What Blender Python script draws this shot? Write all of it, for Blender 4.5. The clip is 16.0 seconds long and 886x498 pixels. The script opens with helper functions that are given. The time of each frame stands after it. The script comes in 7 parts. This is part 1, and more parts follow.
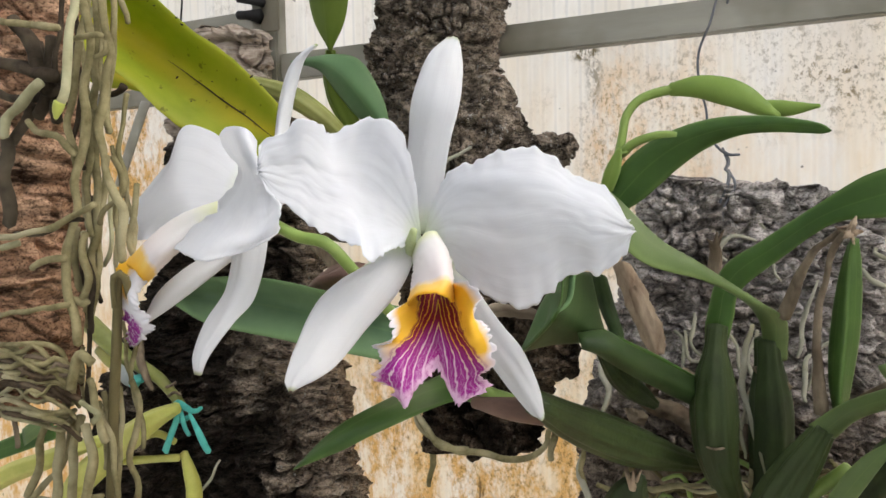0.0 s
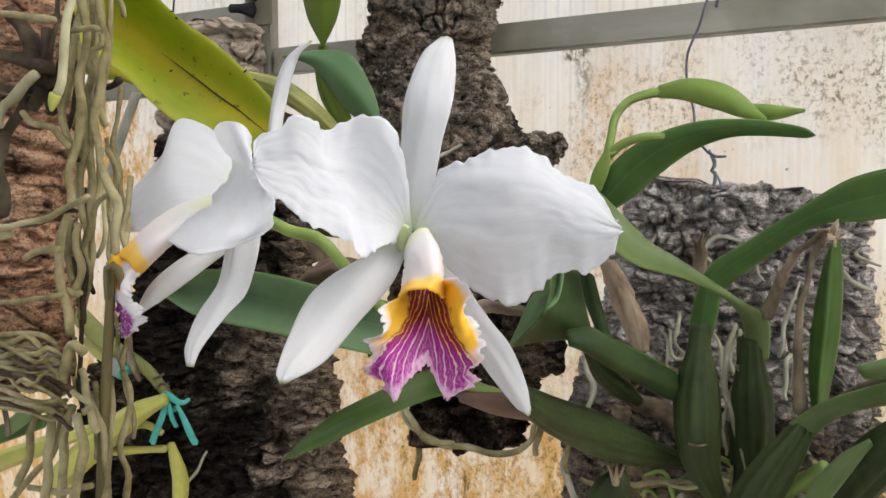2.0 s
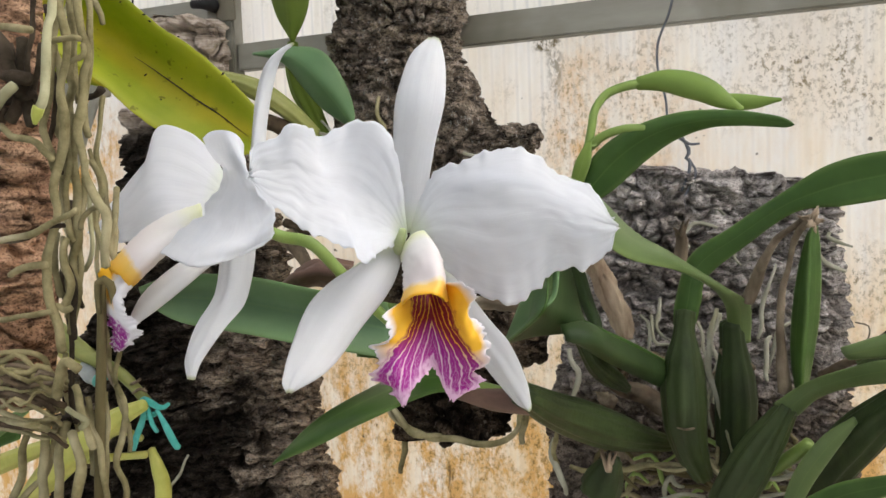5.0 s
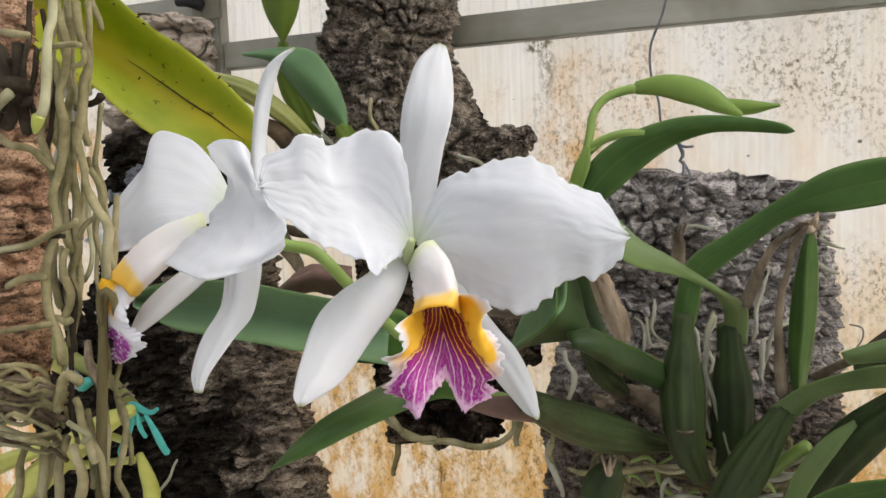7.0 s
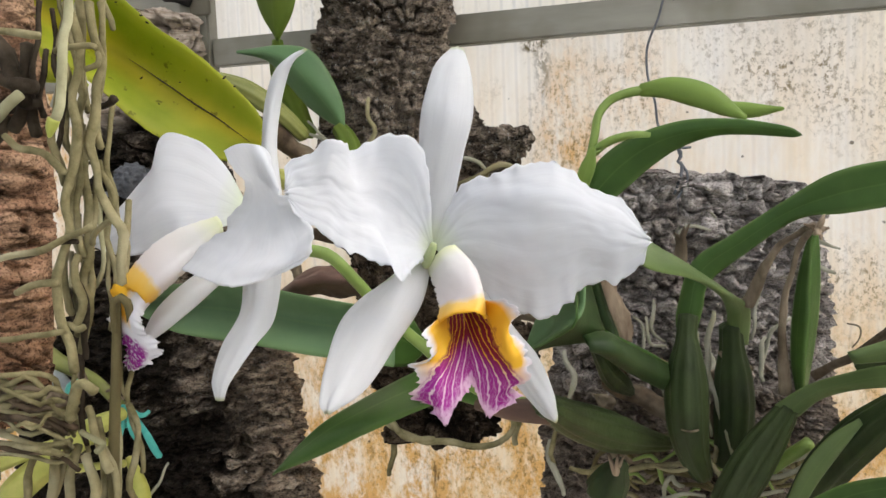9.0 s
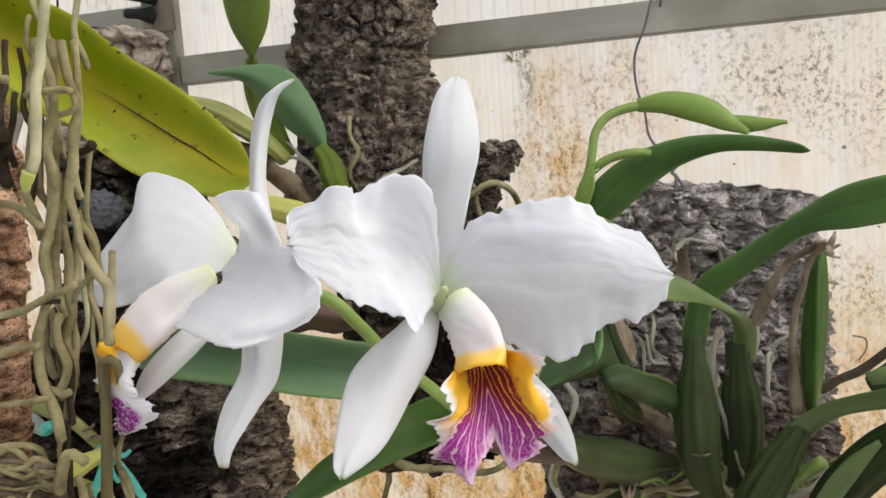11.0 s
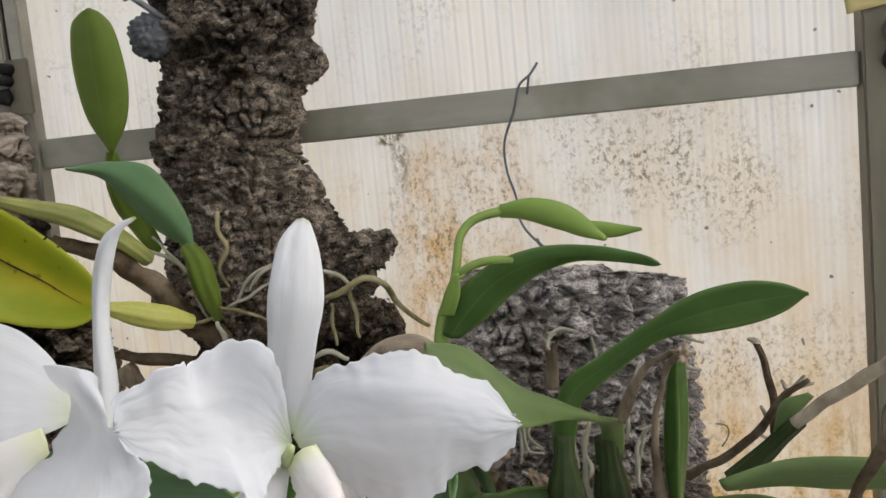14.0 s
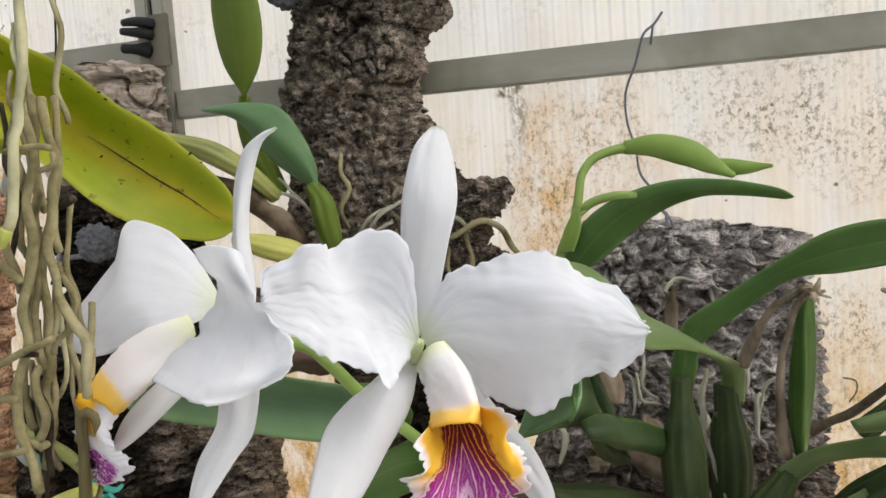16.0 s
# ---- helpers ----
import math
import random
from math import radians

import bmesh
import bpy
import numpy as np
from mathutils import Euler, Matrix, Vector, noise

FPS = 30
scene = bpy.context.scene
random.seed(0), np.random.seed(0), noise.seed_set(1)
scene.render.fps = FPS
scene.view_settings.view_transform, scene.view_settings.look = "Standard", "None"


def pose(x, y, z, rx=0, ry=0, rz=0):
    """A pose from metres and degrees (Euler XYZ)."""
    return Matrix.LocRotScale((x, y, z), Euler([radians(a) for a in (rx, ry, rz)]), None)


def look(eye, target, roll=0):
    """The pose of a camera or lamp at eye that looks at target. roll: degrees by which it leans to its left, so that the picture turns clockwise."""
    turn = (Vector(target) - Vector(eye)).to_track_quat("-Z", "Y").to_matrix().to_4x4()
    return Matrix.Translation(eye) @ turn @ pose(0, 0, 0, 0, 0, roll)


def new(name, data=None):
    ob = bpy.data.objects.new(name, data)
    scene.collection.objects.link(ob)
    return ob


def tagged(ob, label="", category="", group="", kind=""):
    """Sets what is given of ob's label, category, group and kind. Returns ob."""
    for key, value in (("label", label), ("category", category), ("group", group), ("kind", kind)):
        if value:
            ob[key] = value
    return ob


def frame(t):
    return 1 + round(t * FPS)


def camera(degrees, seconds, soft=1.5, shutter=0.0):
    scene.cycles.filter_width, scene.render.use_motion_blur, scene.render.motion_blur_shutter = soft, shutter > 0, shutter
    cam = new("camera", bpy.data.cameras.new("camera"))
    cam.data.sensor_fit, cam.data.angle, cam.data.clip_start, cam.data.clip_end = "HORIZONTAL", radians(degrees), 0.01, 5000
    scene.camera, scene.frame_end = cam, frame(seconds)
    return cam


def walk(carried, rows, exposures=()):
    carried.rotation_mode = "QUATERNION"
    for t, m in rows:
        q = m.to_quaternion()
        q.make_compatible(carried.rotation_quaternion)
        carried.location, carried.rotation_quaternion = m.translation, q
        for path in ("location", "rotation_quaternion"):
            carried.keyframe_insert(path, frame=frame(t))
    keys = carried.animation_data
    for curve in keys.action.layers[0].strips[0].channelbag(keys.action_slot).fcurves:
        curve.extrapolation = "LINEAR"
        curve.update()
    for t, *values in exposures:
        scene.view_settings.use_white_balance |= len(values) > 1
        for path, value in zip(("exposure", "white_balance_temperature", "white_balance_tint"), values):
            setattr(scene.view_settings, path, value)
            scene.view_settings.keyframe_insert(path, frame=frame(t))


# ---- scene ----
# camera and its walk
cam = camera(56.6, 16.0)
PATH = [
    (0, (0.043, 0.072, 1.43), (-0.864, 1.851, 1.332), -1.2),
    (0.5, (0.046, 0.069, 1.43), (-0.852, 1.853, 1.327), -0.8),
    (1, (0.048, 0.069, 1.43), (-0.837, 1.859, 1.322), -0.5),
    (1.5, (0.047, 0.069, 1.431), (-0.83, 1.863, 1.322), -0.4),
    (2, (0.044, 0.066, 1.431), (-0.834, 1.859, 1.321), -0.3),
    (2.5, (0.044, 0.064, 1.43), (-0.832, 1.858, 1.316), -0.7),
    (3, (0.045, 0.06, 1.433), (-0.826, 1.857, 1.317), -0.9),
    (3.5, (0.047, 0.06, 1.435), (-0.821, 1.859, 1.323), -1.3),
    (4, (0.039, 0.06, 1.439), (-0.81, 1.867, 1.318), -2.1),
    (4.5, (0.029, 0.059, 1.44), (-0.776, 1.884, 1.298), -2.4),
    (5, (0.027, 0.057, 1.44), (-0.749, 1.893, 1.286), -2.2),
    (7.5, (0.001, 0.051, 1.449), (-0.695, 1.918, 1.271), -2.4),
    (8, (-0.008, 0.046, 1.449), (-0.684, 1.92, 1.269), -2.4),
    (8.5, (-0.009, 0.045, 1.45), (-0.664, 1.926, 1.262), -2.2),
    (11, (-0.038, 0.063, 1.474), (-0.583, 1.975, 1.255), -4.2),
    (11.5, (-0.035, 0.06, 1.483), (-0.564, 1.976, 1.258), -5.2),
    (12, (-0.025, 0.063, 1.523), (-0.516, 1.992, 1.328), -6.7),
    (12.5, (-0.017, 0.069, 1.536), (-0.465, 2.011, 1.366), -6.3),
    (13, (-0.008, 0.085, 1.534), (-0.373, 2.042, 1.346), -5.7),
    (13.5, (-0.004, 0.087, 1.536), (-0.311, 2.052, 1.32), -5.4),
    (14, (-0.007, 0.081, 1.53), (-0.354, 2.039, 1.311), -5.5),
    (14.5, (-0.017, 0.076, 1.519), (-0.455, 2.017, 1.323), -5.5),
    (15, (-0.027, 0.067, 1.501), (-0.543, 1.991, 1.32), -4.2),
    (15.5, (-0.024, 0.067, 1.494), (-0.572, 1.982, 1.315), -3.8),
    (16, (-0.024, 0.068, 1.489), (-0.591, 1.978, 1.306), -4.2),
]
walk(cam, [(t, look(eye, target, roll)) for t, eye, target, roll in PATH],
     exposures=[(0.0, 1.33), (5.0, 1.30), (8.5, 1.31), (11.5, 1.36), (12.5, 1.02), (13.0, 0.96), (13.4, 0.98), (14.0, 1.08), (15.0, 1.24), (16.0, 1.34)])

# world and daylight: a bright overcast sky over a greenhouse
world = bpy.data.worlds.new("sky")
scene.world = world
world.use_nodes = True
wn, wl = world.node_tree.nodes, world.node_tree.links
sky = wn.new("ShaderNodeTexSky")
sky.sky_type, sky.sun_disc = "NISHITA", False
sky.sun_elevation, sky.sun_rotation = radians(52), radians(78)
sky.dust_density, sky.air_density = 4.0, 1.0
soft_sky = wn.new("ShaderNodeHueSaturation")
soft_sky.inputs["Saturation"].default_value = 0.4
wl.new(sky.outputs[0], soft_sky.inputs["Color"])
wl.new(soft_sky.outputs[0], wn["Background"].inputs["Color"])
wn["Background"].inputs["Strength"].default_value = 0.15
sun = new("sun", bpy.data.lights.new("sun", "SUN"))
sun.data.energy, sun.data.angle, sun.data.color = 0.22, radians(45), (1.0, 0.96, 0.90)
sun.matrix_world = look((3.9, 1.23, 6.5), (0, 0.4, 1.4))


# ---- materials ----
def node_mat(name):
    m = bpy.data.materials.new(name)
    m.use_nodes = True
    return m, m.node_tree.nodes, m.node_tree.links, m.node_tree.nodes["Principled BSDF"]


def ramp(n, l, fac, stops):
    r = n.new("ShaderNodeValToRGB")
    el = r.color_ramp.elements
    while len(el) < len(stops):
        el.new(0.5)
    for e, (p, c) in zip(el, stops):
        e.position, e.color = p, (*c, 1) if len(c) == 3 else c
    l.new(fac, r.inputs[0])
    return r.outputs[0]


def noise_tex(n, l, coord, scale, detail=6, rough=0.6, stretch=None, distort=0.0):
    t = n.new("ShaderNodeTexNoise")
    t.inputs["Scale"].default_value, t.inputs["Detail"].default_value = scale, detail
    t.inputs["Roughness"].default_value, t.inputs["Distortion"].default_value = rough, distort
    if stretch:
        mp = n.new("ShaderNodeMapping")
        mp.inputs["Scale"].default_value = stretch
        l.new(coord, mp.inputs[0])
        coord = mp.outputs[0]
    l.new(coord, t.inputs["Vector"])
    return t.outputs[0]


def mixc(n, l, fac, a, b, mode="MIX"):
    x = n.new("ShaderNodeMix")
    x.data_type, x.blend_type = "RGBA", mode
    for sock, v in ((x.inputs[0], fac), (x.inputs[6], a), (x.inputs[7], b)):
        if isinstance(v, (int, float)):
            sock.default_value = v
        elif isinstance(v, tuple):
            sock.default_value = (*v, 1)
        else:
            l.new(v, sock)
    return x.outputs[2]


def math_node(n, l, op, a, b=0.0, c=0.0, clamp=False):
    x = n.new("ShaderNodeMath")
    x.operation, x.use_clamp = op, clamp
    for sock, v in zip(x.inputs, (a, b, c)):
        if isinstance(v, (int, float)):
            sock.default_value = v
        else:
            l.new(v, sock)
    return x.outputs[0]


def bump(n, l, bsdf, height, strength, dist=0.001):
    b = n.new("ShaderNodeBump")
    b.inputs["Strength"].default_value, b.inputs["Distance"].default_value = strength, dist
    l.new(height, b.inputs["Height"])
    l.new(b.outputs[0], bsdf.inputs["Normal"])
    return b.outputs[0]


def see_through(n, l, bsdf, colour, amount, normal=None):
    """Adds light that shines through a thin leaf or sheet."""
    t = n.new("ShaderNodeBsdfTranslucent")
    if isinstance(colour, tuple):
        t.inputs["Color"].default_value = (*colour, 1)
    else:
        l.new(colour, t.inputs["Color"])
    if normal:
        l.new(normal, t.inputs["Normal"])
    x = n.new("ShaderNodeMixShader")
    x.inputs[0].default_value = amount
    l.new(bsdf.outputs[0], x.inputs[1])
    l.new(t.outputs[0], x.inputs[2])
    l.new(x.outputs[0], n["Material Output"].inputs["Surface"])


def plain(name, c1, c2, scale=60, rough=0.5, bump_amt=0.3, metal=0.0, detail=6, stretch=None, through_amt=0.0, c3=None, spec=0.5):
    """Two colours mixed by noise at two scales, with fine relief."""
    m, n, l, b = node_mat(name)
    co = n.new("ShaderNodeTexCoord").outputs["Object"]
    f = noise_tex(n, l, co, scale, detail, 0.65, stretch)
    col = ramp(n, l, f, [(0.3, c1), (0.7, c2)])
    if c3:
        g = noise_tex(n, l, co, scale * 0.23, 4, 0.6)
        col = mixc(n, l, ramp(n, l, g, [(0.5, (0, 0, 0)), (0.68, (1, 1, 1))]), col, c3)
    l.new(col, b.inputs["Base Color"])
    b.inputs["Roughness"].default_value, b.inputs["Metallic"].default_value = rough, metal
    b.inputs["Specular IOR Level"].default_value = spec
    h = noise_tex(n, l, co, scale * 6, 4, 0.6, stretch)
    nm = bump(n, l, b, h, bump_amt, 0.0006)
    if through_amt:
        see_through(n, l, b, col, through_amt, nm)
    return m


def leaf_mat(name, c1, c2, edge, through_amt=0.25, rough=0.36, rib=0.28, spots=0.0, heart=None):
    """Leathery leaf: colour runs along and across the blade by its own UV, fine lengthwise veins."""
    m, n, l, b = node_mat(name)
    tc = n.new("ShaderNodeTexCoord")
    co, uv = tc.outputs["Object"], tc.outputs["UV"]
    sep = n.new("ShaderNodeSeparateXYZ")
    l.new(uv, sep.inputs[0])
    across = math_node(n, l, "ABSOLUTE", math_node(n, l, "SUBTRACT", sep.outputs[1], 0.5))
    f = noise_tex(n, l, co, 22, 5, 0.6)
    col = ramp(n, l, f, [(0.32, c1), (0.68, c2)])
    if heart:
        wav = math_node(n, l, "ADD", across, math_node(n, l, "MULTIPLY", math_node(n, l, "SUBTRACT", noise_tex(n, l, co, 30, 4, 0.6), 0.5), 0.35))
        col = mixc(n, l, math_node(n, l, "MULTIPLY", ramp(n, l, wav, [(0.0, (1, 1, 1)), (0.24, (0, 0, 0))]), 0.75), col, heart)
    rim = ramp(n, l, across, [(0.36, (0, 0, 0)), (0.5, (1, 1, 1))])
    col = mixc(n, l, math_node(n, l, "MULTIPLY", rim, 0.55), col, edge)
    mid = ramp(n, l, across, [(0.0, (1, 1, 1)), (0.035, (0, 0, 0))])
    col = mixc(n, l, math_node(n, l, "MULTIPLY", mid, rib), col, edge)
    if spots:
        v = noise_tex(n, l, co, 170, 3, 0.5)
        col = mixc(n, l, math_node(n, l, "MULTIPLY", ramp(n, l, v, [(0.66, (0, 0, 0)), (0.72, (1, 1, 1))]), spots), col, (0.05, 0.03, 0.01))
    l.new(col, b.inputs["Base Color"])
    b.inputs["Roughness"].default_value = rough
    b.inputs["Specular IOR Level"].default_value = 0.3
    mp = n.new("ShaderNodeMapping")
    mp.inputs["Scale"].default_value = (3, 60, 1)
    l.new(uv, mp.inputs[0])
    vein = n.new("ShaderNodeTexNoise")
    vein.inputs["Scale"].default_value, vein.inputs["Detail"].default_value = 1.0, 4
    l.new(mp.outputs[0], vein.inputs["Vector"])
    nm = bump(n, l, b, vein.outputs[0], 0.14, 0.0006)
    see_through(n, l, b, col, through_amt, nm)
    return m


def petal_mat(name, base, warm, through_amt=0.5, tip=None):
    """Thin white petal: fine veins that fan out along it, slightly mottled tissue."""
    m, n, l, b = node_mat(name)
    tc = n.new("ShaderNodeTexCoord")
    sep = n.new("ShaderNodeSeparateXYZ")
    l.new(tc.outputs["UV"], sep.inputs[0])
    near = ramp(n, l, sep.outputs[0], [(0.0, warm), (0.16, base), (0.975, base), (1.0, tip or base)])
    cloudy = noise_tex(n, l, tc.outputs["Object"], 45, 4, 0.6)
    col = mixc(n, l, ramp(n, l, cloudy, [(0.35, (0, 0, 0)), (0.7, (0.4, 0.4, 0.4))]), near, (0.75, 0.775, 0.83))
    vein = noise_tex(n, l, tc.outputs["UV"], 1.0, 3, 0.55, (3.0, 30.0, 1.0), 0.5)
    col = mixc(n, l, ramp(n, l, vein, [(0.50, (0, 0, 0)), (0.68, (0.28, 0.28, 0.28))]), col, (0.72, 0.735, 0.76))
    l.new(col, b.inputs["Base Color"])
    b.inputs["Roughness"].default_value = 0.6
    b.inputs["Specular IOR Level"].default_value = 0.3
    b.inputs["Sheen Weight"].default_value = 0.1
    relief = math_node(n, l, "ADD", vein, math_node(n, l, "MULTIPLY", noise_tex(n, l, tc.outputs["Object"], 140, 4, 0.6), 0.7))
    nm = bump(n, l, b, relief, 0.13, 0.0009)
    see_through(n, l, b, col, through_amt, nm)
    return m


def lip_mat(name):
    """Frilled lip: white rim, egg-yellow patches beside the throat, branching dark red veins that turn magenta."""
    m, n, l, b = node_mat(name)
    tc = n.new("ShaderNodeTexCoord")
    sep = n.new("ShaderNodeSeparateXYZ")
    l.new(tc.outputs["UV"], sep.inputs[0])
    s, u = sep.outputs[0], math_node(n, l, "SUBTRACT", sep.outputs[1], 0.5)
    co, uv = tc.outputs["Object"], tc.outputs["UV"]
    wob = math_node(n, l, "SUBTRACT", noise_tex(n, l, co, 260, 4, 0.6), 0.5)
    wob2 = math_node(n, l, "SUBTRACT", noise_tex(n, l, co, 90, 2, 0.5), 0.5)
    au = math_node(n, l, "ADD", math_node(n, l, "ABSOLUTE", u), math_node(n, l, "MULTIPLY", wob2, 0.06))
    white, yellow, red, mag = (0.80, 0.77, 0.81), (0.86, 0.50, 0.025), (0.25, 0.006, 0.024), (0.36, 0.003, 0.27)
    # ground: yellow beside the throat, orange between its veins, white beyond
    ss = math_node(n, l, "ADD", s, math_node(n, l, "MULTIPLY", wob2, 0.14))
    yel = ramp(n, l, ss, [(0.0, (1, 1, 1)), (0.55, (1, 1, 1)), (0.70, (0, 0, 0)), (1.0, (0, 0, 0))])
    rim = ramp(n, l, au, [(0.43, (1, 1, 1)), (0.485, (0, 0, 0))])
    ground = mixc(n, l, math_node(n, l, "MULTIPLY", yel, rim), white, yellow)
    ground = mixc(n, l, ramp(n, l, ss, [(0.55, (0, 0, 0)), (0.68, (0.6, 0.6, 0.6))]), ground, (0.80, 0.55, 0.50))
    ground = mixc(n, l, ramp(n, l, ss, [(0.62, (0, 0, 0)), (0.90, (0.6, 0.6, 0.6))]), ground, (0.66, 0.36, 0.68))
    # the veined field widens from the throat to the whole blade
    wide = ramp(n, l, s, [(0.0, (0.35,) * 3), (0.2, (0.30,) * 3), (0.42, (0.28,) * 3), (0.55, (0.38,) * 3), (0.68, (0.475,) * 3), (1.0, (0.49,) * 3)])
    wide = math_node(n, l, "ADD", wide, math_node(n, l, "MULTIPLY", wob, 0.12))
    lim = math_node(n, l, "MULTIPLY", math_node(n, l, "SUBTRACT", wide, au), 22.0, clamp=True)
    # lines that fan out with the field and bend to its sides; each next set begins further down, between the last
    fan = math_node(n, l, "DIVIDE", math_node(n, l, "ABSOLUTE", u), wide)
    fan = math_node(n, l, "SUBTRACT", fan, math_node(n, l, "MULTIPLY", s, 0.75))
    stray = math_node(n, l, "SUBTRACT", noise_tex(n, l, uv, 1.0, 3, 0.6, (5, 11, 1)), 0.5)

    def lines(count, sharp, shift, bend):
        turn = math_node(n, l, "ADD", math_node(n, l, "MULTIPLY", fan, count * 2 * math.pi), math_node(n, l, "MULTIPLY", stray, bend))
        wave = math_node(n, l, "SINE", math_node(n, l, "ADD", turn, shift))
        return math_node(n, l, "MULTIPLY", math_node(n, l, "SUBTRACT", wave, sharp), 4.0, clamp=True)

    pale = lines(4.6, 0.68, 1.2, 5.5)
    pale = math_node(n, l, "MAXIMUM", pale, math_node(n, l, "MULTIPLY", lines(9.2, 0.80, 0.4, 13.0), ramp(n, l, ss, [(0.54, (0, 0, 0)), (0.75, (0.55, 0.55, 0.55))])))
    net = math_node(n, l, "ABSOLUTE", math_node(n, l, "SUBTRACT", noise_tex(n, l, uv, 1.0, 2, 0.6, (16, 46, 1), 1.0), 0.5))
    net = math_node(n, l, "MULTIPLY", math_node(n, l, "SUBTRACT", 0.034, net), 34.0, clamp=True)
    pale = math_node(n, l, "MAXIMUM", pale, math_node(n, l, "MULTIPLY", net, ramp(n, l, ss, [(0.62, (0, 0, 0)), (0.85, (0.55, 0.55, 0.55))])))
    vein = math_node(n, l, "MULTIPLY", math_node(n, l, "SUBTRACT", 1.0, pale), lim)
    tipfade = ramp(n, l, math_node(n, l, "ADD", ss, math_node(n, l, "MULTIPLY", wob, 0.3)), [(0.0, (1, 1, 1)), (0.89, (1, 1, 1)), (0.97, (0, 0, 0))])
    vein = math_node(n, l, "MULTIPLY", vein, tipfade)
    vcol = ramp(n, l, s, [(0.50, red), (0.66, mag)])
    col = mixc(n, l, vein, ground, vcol)
    l.new(col, b.inputs["Base Color"])
    b.inputs["Roughness"].default_value = 0.5
    nm = bump(n, l, b, math_node(n, l, "ADD", vein, wob), 0.25, 0.0006)
    see_through(n, l, b, col, 0.25, nm)
    return m


def side_lip_mat(name):
    """Lip seen from its side: white frill, a yellow streak at its root, magenta towards one edge of its tip."""
    m, n, l, b = node_mat(name)
    tc = n.new("ShaderNodeTexCoord")
    sep = n.new("ShaderNodeSeparateXYZ")
    l.new(tc.outputs["UV"], sep.inputs[0])
    co = tc.outputs["Object"]
    wob = math_node(n, l, "MULTIPLY", math_node(n, l, "SUBTRACT", noise_tex(n, l, co, 160, 4, 0.6), 0.5), 0.35)
    s, v = math_node(n, l, "ADD", sep.outputs[0], wob), math_node(n, l, "ADD", sep.outputs[1], wob)
    col = mixc(n, l, math_node(n, l, "MULTIPLY", ramp(n, l, s, [(0.30, (1, 1, 1)), (0.42, (0, 0, 0))]), ramp(n, l, v, [(0.5, (1, 1, 1)), (0.65, (0, 0, 0))])), (0.80, 0.79, 0.82), (0.85, 0.50, 0.03))
    net = ramp(n, l, noise_tex(n, l, co, 420, 3, 0.6, None, 0.8), [(0.40, (0, 0, 0)), (0.48, (1, 1, 1))])
    mag = math_node(n, l, "MULTIPLY", ramp(n, l, s, [(0.50, (0, 0, 0)), (0.58, (1, 1, 1)), (0.96, (1, 1, 1)), (1.0, (0, 0, 0))]), ramp(n, l, v, [(0.62, (1, 1, 1)), (0.76, (0, 0, 0))]))
    col = mixc(n, l, math_node(n, l, "MULTIPLY", mag, net), col, (0.36, 0.012, 0.33))
    l.new(col, b.inputs["Base Color"])
    b.inputs["Roughness"].default_value = 0.5
    see_through(n, l, b, col, 0.3)
    return m


